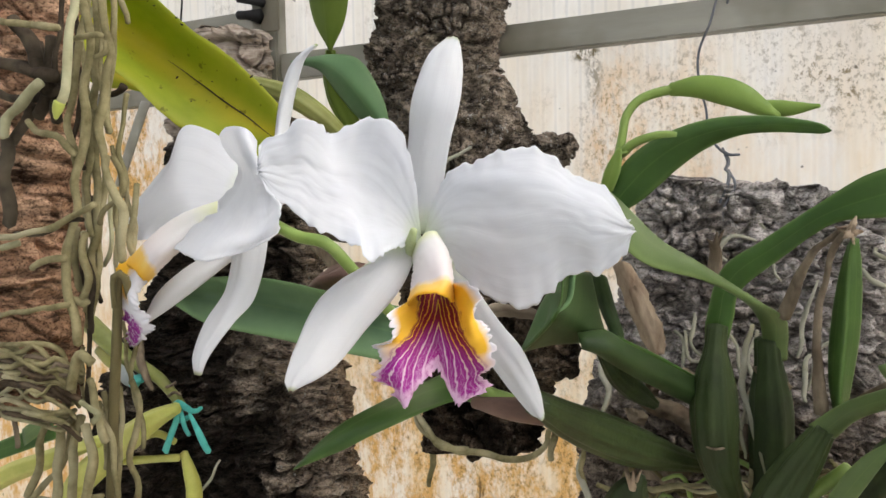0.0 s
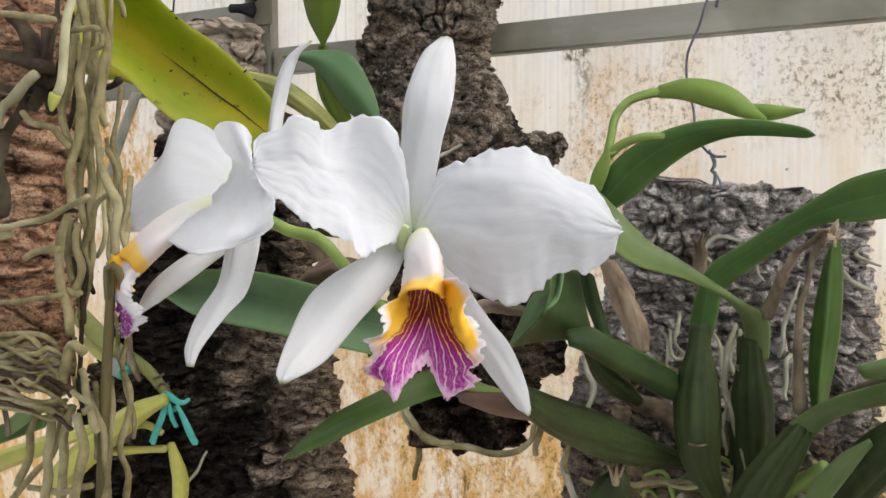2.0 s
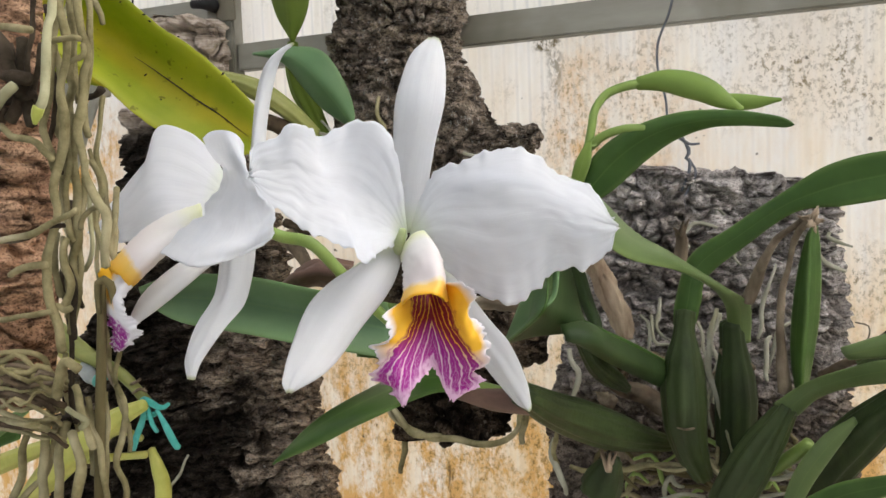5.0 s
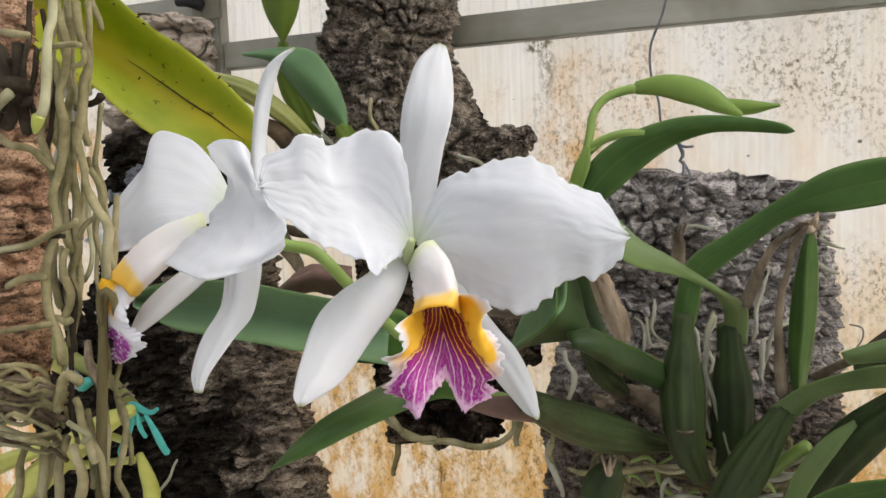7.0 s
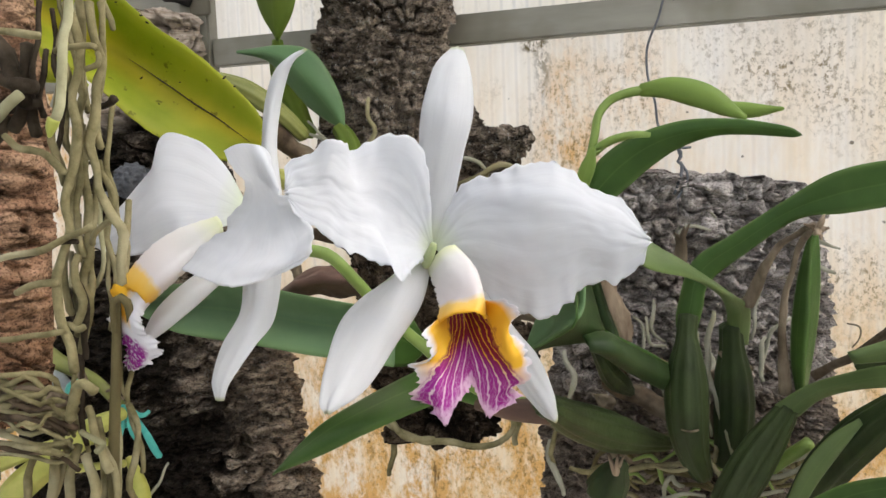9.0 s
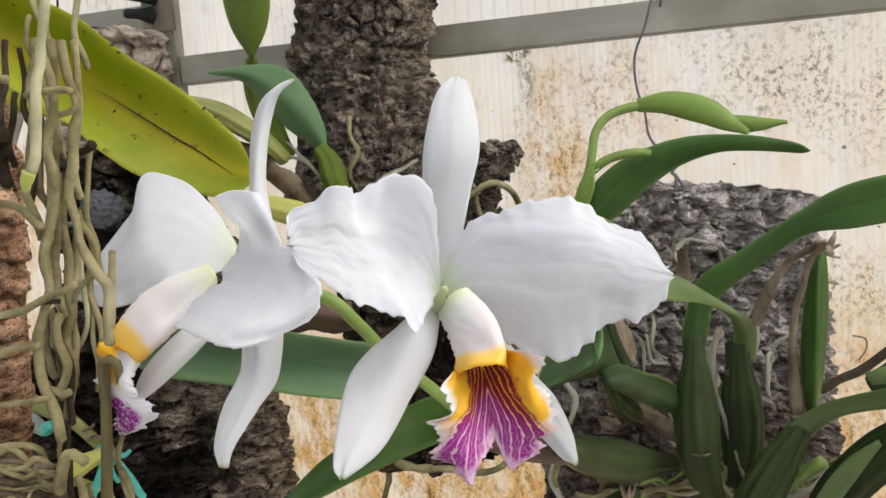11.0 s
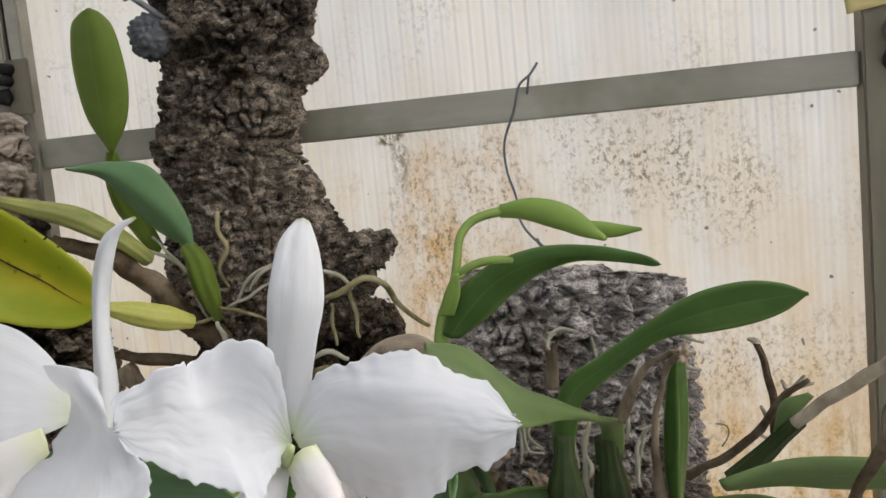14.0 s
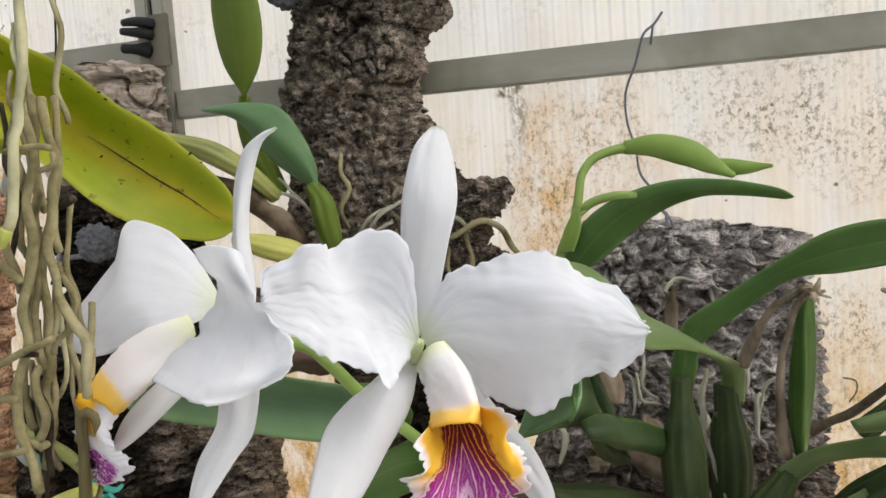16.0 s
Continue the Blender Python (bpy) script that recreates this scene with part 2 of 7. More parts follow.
def bark_mat(name, dark, mid, light, soot, scale=1.0, bump_amt=0.8, layer=2.0, soot_from=0.5, wood_from=None, lichen=0.0, dark_below=None, film_side=None):
    """Weathered cork: grey-brown layered plates, a sooty film in patches, pale dust and lichen specks."""
    m, n, l, b = node_mat(name)
    co = n.new("ShaderNodeTexCoord").outputs["Object"]
    big = noise_tex(n, l, co, 15 * scale, 5, 0.62)
    plate = noise_tex(n, l, co, 58 * scale, 3, 0.55, (1, 1, layer))
    fibre = noise_tex(n, l, co, 150 * scale, 8, 0.72, (0.55, 0.55, layer), 0.2)
    grain = noise_tex(n, l, co, 620, 4, 0.7)
    col = ramp(n, l, plate, [(0.36, mid), (0.62, light)])
    col = mixc(n, l, ramp(n, l, fibre, [(0.38, (0.95, 0.95, 0.95)), (0.54, (0, 0, 0))]), col, dark)
    col = mixc(n, l, ramp(n, l, grain, [(0.36, (0.8, 0.8, 0.8)), (0.52, (0, 0, 0))]), col, dark)
    if lichen:
        speck = ramp(n, l, noise_tex(n, l, co, 330, 3, 0.6, (1, 1, 0.7)), [(0.60, (0, 0, 0)), (0.66, (1, 1, 1))])
        col = mixc(n, l, math_node(n, l, "MULTIPLY", speck, lichen), col, (0.46, 0.45, 0.42))
    if film_side:
        # the dark film is thicker towards one side of the slab
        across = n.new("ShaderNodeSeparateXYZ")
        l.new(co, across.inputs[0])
        tilt = math_node(n, l, "MULTIPLY", math_node(n, l, "SUBTRACT", film_side, across.outputs[0]), 5.0)
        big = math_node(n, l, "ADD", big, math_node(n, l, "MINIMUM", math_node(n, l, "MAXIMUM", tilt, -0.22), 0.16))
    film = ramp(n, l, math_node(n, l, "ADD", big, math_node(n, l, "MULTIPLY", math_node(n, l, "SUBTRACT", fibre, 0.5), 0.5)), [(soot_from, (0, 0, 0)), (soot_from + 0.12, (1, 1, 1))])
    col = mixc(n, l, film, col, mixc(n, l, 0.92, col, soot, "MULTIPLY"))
    if dark_below:
        # blackened cork below a height, the plant's shade painted in on the grey slab
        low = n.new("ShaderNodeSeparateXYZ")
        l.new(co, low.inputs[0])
        low_dark = math_node(n, l, "ADD", math_node(n, l, "MULTIPLY", math_node(n, l, "SUBTRACT", dark_below, low.outputs[2]), 14.0), math_node(n, l, "MULTIPLY", math_node(n, l, "SUBTRACT", plate, 0.5), 3.0), clamp=True)
        col = mixc(n, l, math_node(n, l, "MULTIPLY", low_dark, 0.8), col, mixc(n, l, 1.0, col, (0.28, 0.22, 0.16), "MULTIPLY"))
    if wood_from:
        # bare, bleached wood above a height
        sep = n.new("ShaderNodeSeparateXYZ")
        l.new(co, sep.inputs[0])
        up = math_node(n, l, "ADD", math_node(n, l, "MULTIPLY", math_node(n, l, "SUBTRACT", sep.outputs[2], wood_from), 24.0), math_node(n, l, "MULTIPLY", math_node(n, l, "SUBTRACT", big, 0.5), 4.0), clamp=True)
        wood = ramp(n, l, noise_tex(n, l, co, 17, 9, 0.72, (1, 1, 12)), [(0.36, (0.04, 0.028, 0.022)), (0.43, (0.42, 0.345, 0.28)), (0.62, (0.66, 0.575, 0.49))])
        col = mixc(n, l, up, col, wood)
    l.new(col, b.inputs["Base Color"])
    b.inputs["Roughness"].default_value = 0.92
    b.inputs["Specular IOR Level"].default_value = 0.1
    bump(n, l, b, math_node(n, l, "ADD", fibre, math_node(n, l, "MULTIPLY", grain, 0.35)), bump_amt, 0.003)
    return m


def sheet_mat(name):
    """Milky twin-wall sheet with its inner ribs, algae streaks and rusty stains, dirtier towards its foot."""
    m, n, l, b = node_mat(name)
    co = n.new("ShaderNodeTexCoord").outputs["Object"]
    sep = n.new("ShaderNodeSeparateXYZ")
    l.new(co, sep.inputs[0])
    x, z = sep.outputs[0], sep.outputs[2]
    rib = math_node(n, l, "SINE", math_node(n, l, "MULTIPLY", x, 2 * math.pi / 0.0105))
    patch = noise_tex(n, l, co, 5.5, 3, 0.6, (1, 1, 0.6))
    ribs = math_node(n, l, "MULTIPLY", math_node(n, l, "MULTIPLY", math_node(n, l, "SUBTRACT", rib, 0.45), 1.6, clamp=True), ramp(n, l, patch, [(0.38, (0.06, 0.06, 0.06)), (0.60, (0.75, 0.75, 0.75))]))
    cloud = noise_tex(n, l, co, 4.5, 4, 0.6, (1.6, 1, 0.5))
    col = mixc(n, l, ribs, mixc(n, l, ramp(n, l, cloud, [(0.38, (0, 0, 0)), (0.64, (1, 1, 1))]), (0.93, 0.895, 0.845), (0.75, 0.725, 0.705)), (0.56, 0.565, 0.58))

    def spot(x0, z0, sx, sz):
        """1 in the middle of a stain, fading to 0 at its rim."""
        a = math_node(n, l, "POWER", math_node(n, l, "ABSOLUTE", math_node(n, l, "MULTIPLY", math_node(n, l, "SUBTRACT", x, x0), 1 / sx)), 2.0)
        c = math_node(n, l, "POWER", math_node(n, l, "ABSOLUTE", math_node(n, l, "MULTIPLY", math_node(n, l, "SUBTRACT", z, z0), 1 / sz)), 2.0)
        return math_node(n, l, "SUBTRACT", 1.0, math_node(n, l, "ADD", a, c), clamp=True)

    # warm film, thicker near the foot of the sheet
    low = math_node(n, l, "MULTIPLY", math_node(n, l, "SUBTRACT", 1.60, z), 2.6, clamp=True)
    streak = noise_tex(n, l, co, 26, 6, 0.7, (1, 1, 0.22))
    blot = noise_tex(n, l, co, 55, 8, 0.75, (1, 1, 0.55))
    film = math_node(n, l, "MULTIPLY", ramp(n, l, streak, [(0.25, (0, 0, 0)), (0.65, (1, 1, 1))]), math_node(n, l, "ADD", 0.28, low), clamp=True)
    col = mixc(n, l, film, col, (0.77, 0.605, 0.40))
    drip = math_node(n, l, "MAXIMUM", spot(-0.125, 1.46, 0.03, 0.11), math_node(n, l, "MULTIPLY", spot(-0.075, 1.47, 0.05, 0.10), 0.5))
    heavy = math_node(n, l, "MULTIPLY", math_node(n, l, "SUBTRACT", 1.36, z), 6.0, clamp=True)
    rusty = math_node(n, l, "ADD", math_node(n, l, "ADD", math_node(n, l, "MULTIPLY", drip, 0.8), math_node(n, l, "MULTIPLY", low, 0.35)), math_node(n, l, "MAXIMUM", math_node(n, l, "MULTIPLY", heavy, 1.2), math_node(n, l, "MULTIPLY", spot(-0.696, 1.488, 0.09, 0.12), 1.6)))
    rust = math_node(n, l, "MULTIPLY", ramp(n, l, blot, [(0.42, (0, 0, 0)), (0.62, (1, 1, 1))]), rusty, clamp=True)
    col = mixc(n, l, rust, col, (0.62, 0.36, 0.13))
    # specks of algae in clusters
    clus = ramp(n, l, noise_tex(n, l, co, 14, 3, 0.6), [(0.50, (0, 0, 0)), (0.70, (0.5, 0.5, 0.5))])
    for place in ((-0.150, 1.543, 0.016, 0.014), (-0.125, 1.47, 0.04, 0.10), (-0.08, 1.50, 0.045, 0.06), (0.05, 1.515, 0.09, 0.05), (0.09, 1.49, 0.05, 0.05), (0.0, 1.53, 0.05, 0.04), (-0.02, 1.36, 0.3, 0.04), (-0.1, 1.26, 0.4, 0.09), (-0.22, 1.22, 0.2, 0.08), (-0.686, 1.512, 0.07, 0.09), (-0.50, 1.3, 0.1, 0.1)):
        clus = math_node(n, l, "MAXIMUM", clus, spot(*place))
    sp = ramp(n, l, noise_tex(n, l, co, 230, 7, 0.78, (1, 1, 0.8)), [(0.50, (0, 0, 0)), (0.57, (1, 1, 1))])
    sp = math_node(n, l, "MULTIPLY", math_node(n, l, "MULTIPLY", sp, math_node(n, l, "MULTIPLY", clus, ramp(n, l, blot, [(0.40, (0.1, 0.1, 0.1)), (0.58, (1.0, 1.0, 1.0))]))), 0.85, clamp=True)
    col = mixc(n, l, sp, col, (0.15, 0.10, 0.03))
    black = math_node(n, l, "MULTIPLY", ramp(n, l, noise_tex(n, l, co, 210, 6, 0.75, (1, 1, 0.6)), [(0.44, (0, 0, 0)), (0.53, (1, 1, 1))]), math_node(n, l, "MAXIMUM", math_node(n, l, "MULTIPLY", spot(-0.150, 1.549, 0.013, 0.007), 1.6, clamp=True), math_node(n, l, "MULTIPLY", spot(-0.144, 1.535, 0.008, 0.035), 0.7)))
    col = mixc(n, l, math_node(n, l, "MULTIPLY", black, 0.92), col, (0.09, 0.06, 0.012))
    drips = math_node(n, l, "MULTIPLY", ramp(n, l, noise_tex(n, l, co, 60, 6, 0.7, (1, 1, 0.16)), [(0.60, (0, 0, 0)), (0.66, (1, 1, 1))]), heavy)
    col = mixc(n, l, math_node(n, l, "MULTIPLY", drips, 0.75), col, (0.10, 0.06, 0.025))
    dots = ramp(n, l, noise_tex(n, l, co, 95, 2, 0.4), [(0.73, (0, 0, 0)), (0.76, (1, 1, 1))])
    col = mixc(n, l, math_node(n, l, "MULTIPLY", dots, 0.8), col, (0.07, 0.05, 0.03))
    l.new(col, b.inputs["Base Color"])
    b.inputs["Roughness"].default_value = 0.45
    nm = bump(n, l, b, rib, 0.06, 0.0004)
    see_through(n, l, b, col, 0.88, nm)
    return m


PETAL = petal_mat("petal_white", (0.80, 0.815, 0.845), (0.72, 0.79, 0.58), 0.54)
SEPAL = petal_mat("sepal_white", (0.80, 0.81, 0.825), (0.72, 0.79, 0.58), 0.54, (0.42, 0.46, 0.18))
PETAL_PLAIN = petal_mat("petal_white_plain", (0.82, 0.83, 0.85), (0.82, 0.83, 0.85), 0.56)
LIP = lip_mat("lip_veined")


def throat_mat(name, mouth=0.76):
    """White tube of a lip, greenish at its root and egg-yellow at its mouth."""
    m, n, l, b = node_mat(name)
    tc = n.new("ShaderNodeTexCoord")
    sep = n.new("ShaderNodeSeparateXYZ")
    l.new(tc.outputs["UV"], sep.inputs[0])
    f = math_node(n, l, "ADD", sep.outputs[0], math_node(n, l, "MULTIPLY", math_node(n, l, "SUBTRACT", noise_tex(n, l, tc.outputs["Object"], 130, 3, 0.6), 0.5), 0.10))
    col = ramp(n, l, f, [(0.0, (0.76, 0.79, 0.52)), (0.25, (0.80, 0.79, 0.76)), (mouth, (0.80, 0.74, 0.74)), (mouth + 0.06, (0.86, 0.60, 0.16)), (1.0, (0.86, 0.50, 0.03))])
    l.new(col, b.inputs["Base Color"])
    b.inputs["Roughness"].default_value = 0.5
    see_through(n, l, b, col, 0.25)
    return m


THROAT = throat_mat("lip_throat")
THROAT_SHORT = throat_mat("lip_throat_rim", 0.80)
SIDE_LIP = side_lip_mat("lip_white_magenta")
LEAF = leaf_mat("leaf_green", (0.042, 0.098, 0.018), (0.075, 0.150, 0.032), (0.16, 0.25, 0.07))
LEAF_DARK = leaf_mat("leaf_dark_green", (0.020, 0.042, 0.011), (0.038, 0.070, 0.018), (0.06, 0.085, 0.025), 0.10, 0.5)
BULB_RIB = plain("bulb_ribbed_green", (0.020, 0.034, 0.009), (0.050, 0.072, 0.022), 60, 0.5, 0.5, stretch=(1, 1, 0.3), c3=(0.03, 0.04, 0.014), spec=0.25)
BULB_STRIPE = plain("bulb_striped_brown", (0.07, 0.045, 0.03), (0.36, 0.29, 0.21), 150, 0.6, 0.4, stretch=(0.12, 0.6, 1.0))
LEAF_LIGHT = leaf_mat("leaf_light_green", (0.105, 0.16, 0.055), (0.145, 0.205, 0.075), (0.19, 0.265, 0.085))
LEAF_BLUE = leaf_mat("leaf_blue_green", (0.10, 0.195, 0.085), (0.135, 0.24, 0.105), (0.18, 0.29, 0.13))
LEAF_PALE = leaf_mat("leaf_pale_green", (0.135, 0.235, 0.115), (0.185, 0.30, 0.15), (0.20, 0.33, 0.13), heart=(0.10, 0.19, 0.10))
LEAF_YELLOW = leaf_mat("leaf_yellowing", (0.25, 0.33, 0.015), (0.38, 0.42, 0.025), (0.48, 0.48, 0.06), 0.5, 0.55, 0.1, 0.5, (0.62, 0.53, 0.04))
LEAF_UPRIGHT = leaf_mat("leaf_olive", (0.12, 0.185, 0.022), (0.17, 0.235, 0.038), (0.22, 0.29, 0.06), 0.4, 0.45)
BUD = leaf_mat("bud_green", (0.18, 0.28, 0.055), (0.24, 0.35, 0.075), (0.30, 0.40, 0.12), 0.25)
BULB = plain("bulb_dark_green", (0.013, 0.022, 0.006), (0.036, 0.056, 0.015), 60, 0.55, 0.6, stretch=(1, 1, 0.3), c3=(0.02, 0.022, 0.010), spec=0.25)
BULB_YELLOW = plain("bulb_yellow_green", (0.33, 0.35, 0.06), (0.50, 0.49, 0.13), 35, 0.45, 0.3, c3=(0.30, 0.26, 0.09))
BULB_OLIVE = plain("bulb_olive", (0.15, 0.17, 0.035), (0.28, 0.29, 0.085), 40, 0.45, 0.3, stretch=(0.3, 1, 1), c3=(0.10, 0.08, 0.03))
STALK = plain("stalk_green", (0.17, 0.26, 0.05), (0.24, 0.34, 0.08), 60, 0.45, 0.2)
COLUMN = plain("column_pale_green", (0.42, 0.50, 0.24), (0.60, 0.64, 0.42), 90, 0.5, 0.2, through_amt=0.25)
ROOT_DARK = plain("root_blackish", (0.016, 0.012, 0.008), (0.075, 0.056, 0.038), 75, 0.9, 1.0, c3=(0.12, 0.10, 0.07), spec=0.12)
ROOT = plain("root_olive", (0.10, 0.085, 0.036), (0.31, 0.27, 0.145), 75, 0.85, 1.0, c3=(0.40, 0.36, 0.23), spec=0.15)
ROOT_PALE = plain("root_pale", (0.25, 0.245, 0.185), (0.40, 0.385, 0.305), 70, 0.85, 0.4, c3=(0.25, 0.24, 0.15))
ROOT_AERIAL = plain("root_aerial_pale", (0.27, 0.26, 0.15), (0.46, 0.44, 0.28), 60, 0.85, 0.6, c3=(0.16, 0.15, 0.08), spec=0.15)
ROOT_TIP = plain("root_tip_green", (0.32, 0.36, 0.06), (0.42, 0.44, 0.10), 90, 0.5, 0.2)
HUSK = plain("husk_dry", (0.06, 0.045, 0.03), (0.30, 0.24, 0.17), 110, 0.9, 0.8, stretch=(1, 1, 0.25), c3=(0.10, 0.075, 0.05), spec=0.15)
HUSK_TAN = plain("husk_tan", (0.15, 0.10, 0.065), (0.44, 0.35, 0.25), 70, 0.85, 0.9, stretch=(1, 1, 0.3), c3=(0.05, 0.036, 0.026), spec=0.15)
HUSK_PALE = plain("husk_pale", (0.26, 0.21, 0.15), (0.48, 0.42, 0.32), 80, 0.85, 0.6, c3=(0.16, 0.12, 0.085))
SHEATH_BROWN = plain("sheath_brown", (0.06, 0.032, 0.022), (0.17, 0.095, 0.068), 60, 0.6, 0.4, stretch=(0.3, 1, 1))
TWIG = plain("twig_brown", (0.035, 0.024, 0.015), (0.13, 0.092, 0.058), 90, 0.9, 0.8, c3=(0.22, 0.18, 0.13), spec=0.12)
STAKE = plain("stem_brown_green", (0.09, 0.075, 0.035), (0.17, 0.14, 0.065), 80, 0.75, 0.4, stretch=(1, 1, 0.2), spec=0.15)
BARK_MID = bark_mat("cork_dark", (0.012, 0.009, 0.007), (0.18, 0.142, 0.108), (0.48, 0.395, 0.31), (0.07, 0.063, 0.06), layer=1.5, soot_from=0.53, lichen=0.7, dark_below=1.48)
BARK_LEFT = bark_mat("cork_brown", (0.016, 0.012, 0.009), (0.22, 0.165, 0.122), (0.58, 0.47, 0.36), (0.02, 0.018, 0.018), layer=2.2, soot_from=0.46, wood_from=1.524, lichen=0.45, film_side=-0.420)
# damp stain and plant shade are both painted into the lower grey cork
BARK_RIGHT = bark_mat("cork_grey", (0.075, 0.064, 0.058), (0.47, 0.425, 0.40), (0.68, 0.63, 0.595), (0.55, 0.51, 0.48), 0.8, 0.6, layer=1.6, soot_from=0.58, dark_below=1.345)
BARK_FRONT = bark_mat("cork_reddish", (0.035, 0.018, 0.011), (0.36, 0.20, 0.12), (0.66, 0.43, 0.28), (0.16, 0.13, 0.115), 0.5, 0.7, layer=2.2, soot_from=0.56, dark_below=1.412)
SHEET = sheet_mat("milky_sheet")
SHEET_CLEAN = plain("milky_sheet_clean", (0.84, 0.825, 0.79), (0.90, 0.885, 0.85), 8, 0.45, 0.05, through_amt=0.88)
ALU = plain("aluminium_dull", (0.25, 0.24, 0.20), (0.37, 0.355, 0.30), 30, 0.55, 0.15, 0.35, stretch=(0.2, 1, 1), c3=(0.17, 0.155, 0.11))
ALU_DARK = plain("post_brownish", (0.12, 0.105, 0.075), (0.20, 0.18, 0.13), 25, 0.6, 0.2, 0.2, stretch=(1, 1, 0.2))
BLACK = plain("clip_black", (0.006, 0.006, 0.006), (0.018, 0.017, 0.017), 90, 0.6, 0.3, spec=0.25)
STEEL = plain("steel_grey", (0.10, 0.105, 0.12), (0.22, 0.23, 0.25), 120, 0.45, 0.3, 0.6)
WIRE = plain("wire_grey", (0.09, 0.095, 0.11), (0.17, 0.175, 0.19), 150, 0.5, 0.2, 0.5)
MASS = plain("knobbly_grey", (0.045, 0.048, 0.055), (0.13, 0.135, 0.15), 140, 0.8, 0.5)
TEAL = plain("tie_teal", (0.03, 0.28, 0.24), (0.07, 0.40, 0.34), 120, 0.45, 0.3)
BAG = plain("film_grey", (0.30, 0.33, 0.32), (0.42, 0.45, 0.43), 90, 0.35, 0.3, through_amt=0.3)
TAPE = plain("tape_yellowed", (0.42, 0.34, 0.14), (0.56, 0.47, 0.22), 60, 0.6, 0.2, c3=(0.16, 0.12, 0.06))
CRACK = plain("crack_brown", (0.012, 0.008, 0.004), (0.03, 0.018, 0.008), 150, 0.8, 0.3)
# unseen floor, lightened so that its bounce fills the undersides
FLOOR = plain("floor_gravel", (0.34, 0.33, 0.305), (0.52, 0.51, 0.48), 40, 0.9, 0.8)
GRASS = plain("ground_grass", (0.05, 0.08, 0.03), (0.10, 0.13, 0.05), 3, 0.95, 0.5)
ROOF, rn, rl, rb = node_mat("roof_glass")
rb.inputs["Transmission Weight"].default_value, rb.inputs["Roughness"].default_value, rb.inputs["IOR"].default_value = 1.0, 0.05, 1.45


# ---- builders ----
def arr(pts):
    return np.array(pts, float)


def spline(pts, n, even=True):
    """n points along a smooth curve through pts, evenly spaced along it or by its control points."""
    p = arr(pts)
    if len(p) == 2:
        return p[0] + (p[1] - p[0]) * np.linspace(0, 1, n)[:, None]
    q = np.vstack([2 * p[0] - p[1], p, 2 * p[-1] - p[-2]])
    out = []
    for k in range(len(p) - 1):
        a, b, c, d = q[k:k + 4]
        t = np.linspace(0, 1, 24, endpoint=False)[:, None]
        out.append(0.5 * (2 * b + (c - a) * t + (2 * a - 5 * b + 4 * c - d) * t ** 2 + (3 * b - a - 3 * c + d) * t ** 3))
    out = np.vstack(out + [p[-1:]])
    run = np.r_[0, np.cumsum(np.linalg.norm(np.diff(out, axis=0), axis=1))] if even else np.linspace(0, 1, len(out))
    return np.stack([np.interp(np.linspace(0, run[-1], n), run, out[:, k]) for k in range(p.shape[1])], 1)


def curve_values(vals, n):
    v = arr(vals)
    x = np.linspace(0, 1, len(v))
    t = np.linspace(0, 1, n)
    y = np.interp(t, x, v)
    k = max(1, n // (3 * len(v)))
    return np.convolve(np.pad(y, k, "edge"), np.ones(2 * k + 1) / (2 * k + 1), "valid")


def thing(name, at, label, category, group="", kind=""):
    e = new(name)
    e.location = at
    e.empty_display_size = 0.02
    return tagged(e, label, category, group, kind)


def link(name, verts, faces, mat, parent=None, label="", uvs=None, smooth=True):
    me = bpy.data.meshes.new(name)
    me.from_pydata([tuple(v) for v in verts], [], faces)
    if uvs is not None:
        lay = me.uv_layers.new(name="UVMap")
        idx = np.empty(len(me.loops), np.int32)
        me.loops.foreach_get("vertex_index", idx)
        lay.data.foreach_set("uv", np.asarray(uvs, np.float32)[idx].ravel())
    me.materials.append(mat)
    if smooth:
        me.polygons.foreach_set("use_smooth", np.ones(len(me.polygons), bool))
    me.update()
    ob = new(name, me)
    if parent:
        ob.parent = parent
        top = parent if parent.type == "EMPTY" else parent.parent
        if parent.type == "EMPTY":
            ob.matrix_parent_inverse = Matrix.Translation(parent.location).inverted()
    if label:
        tagged(ob, label)
    return ob


def grid_normals(g):
    du = np.gradient(g, axis=1)
    ds = np.gradient(g, axis=0)
    nn = np.cross(ds, du)
    return nn / np.maximum(np.linalg.norm(nn, axis=2, keepdims=True), 1e-9)


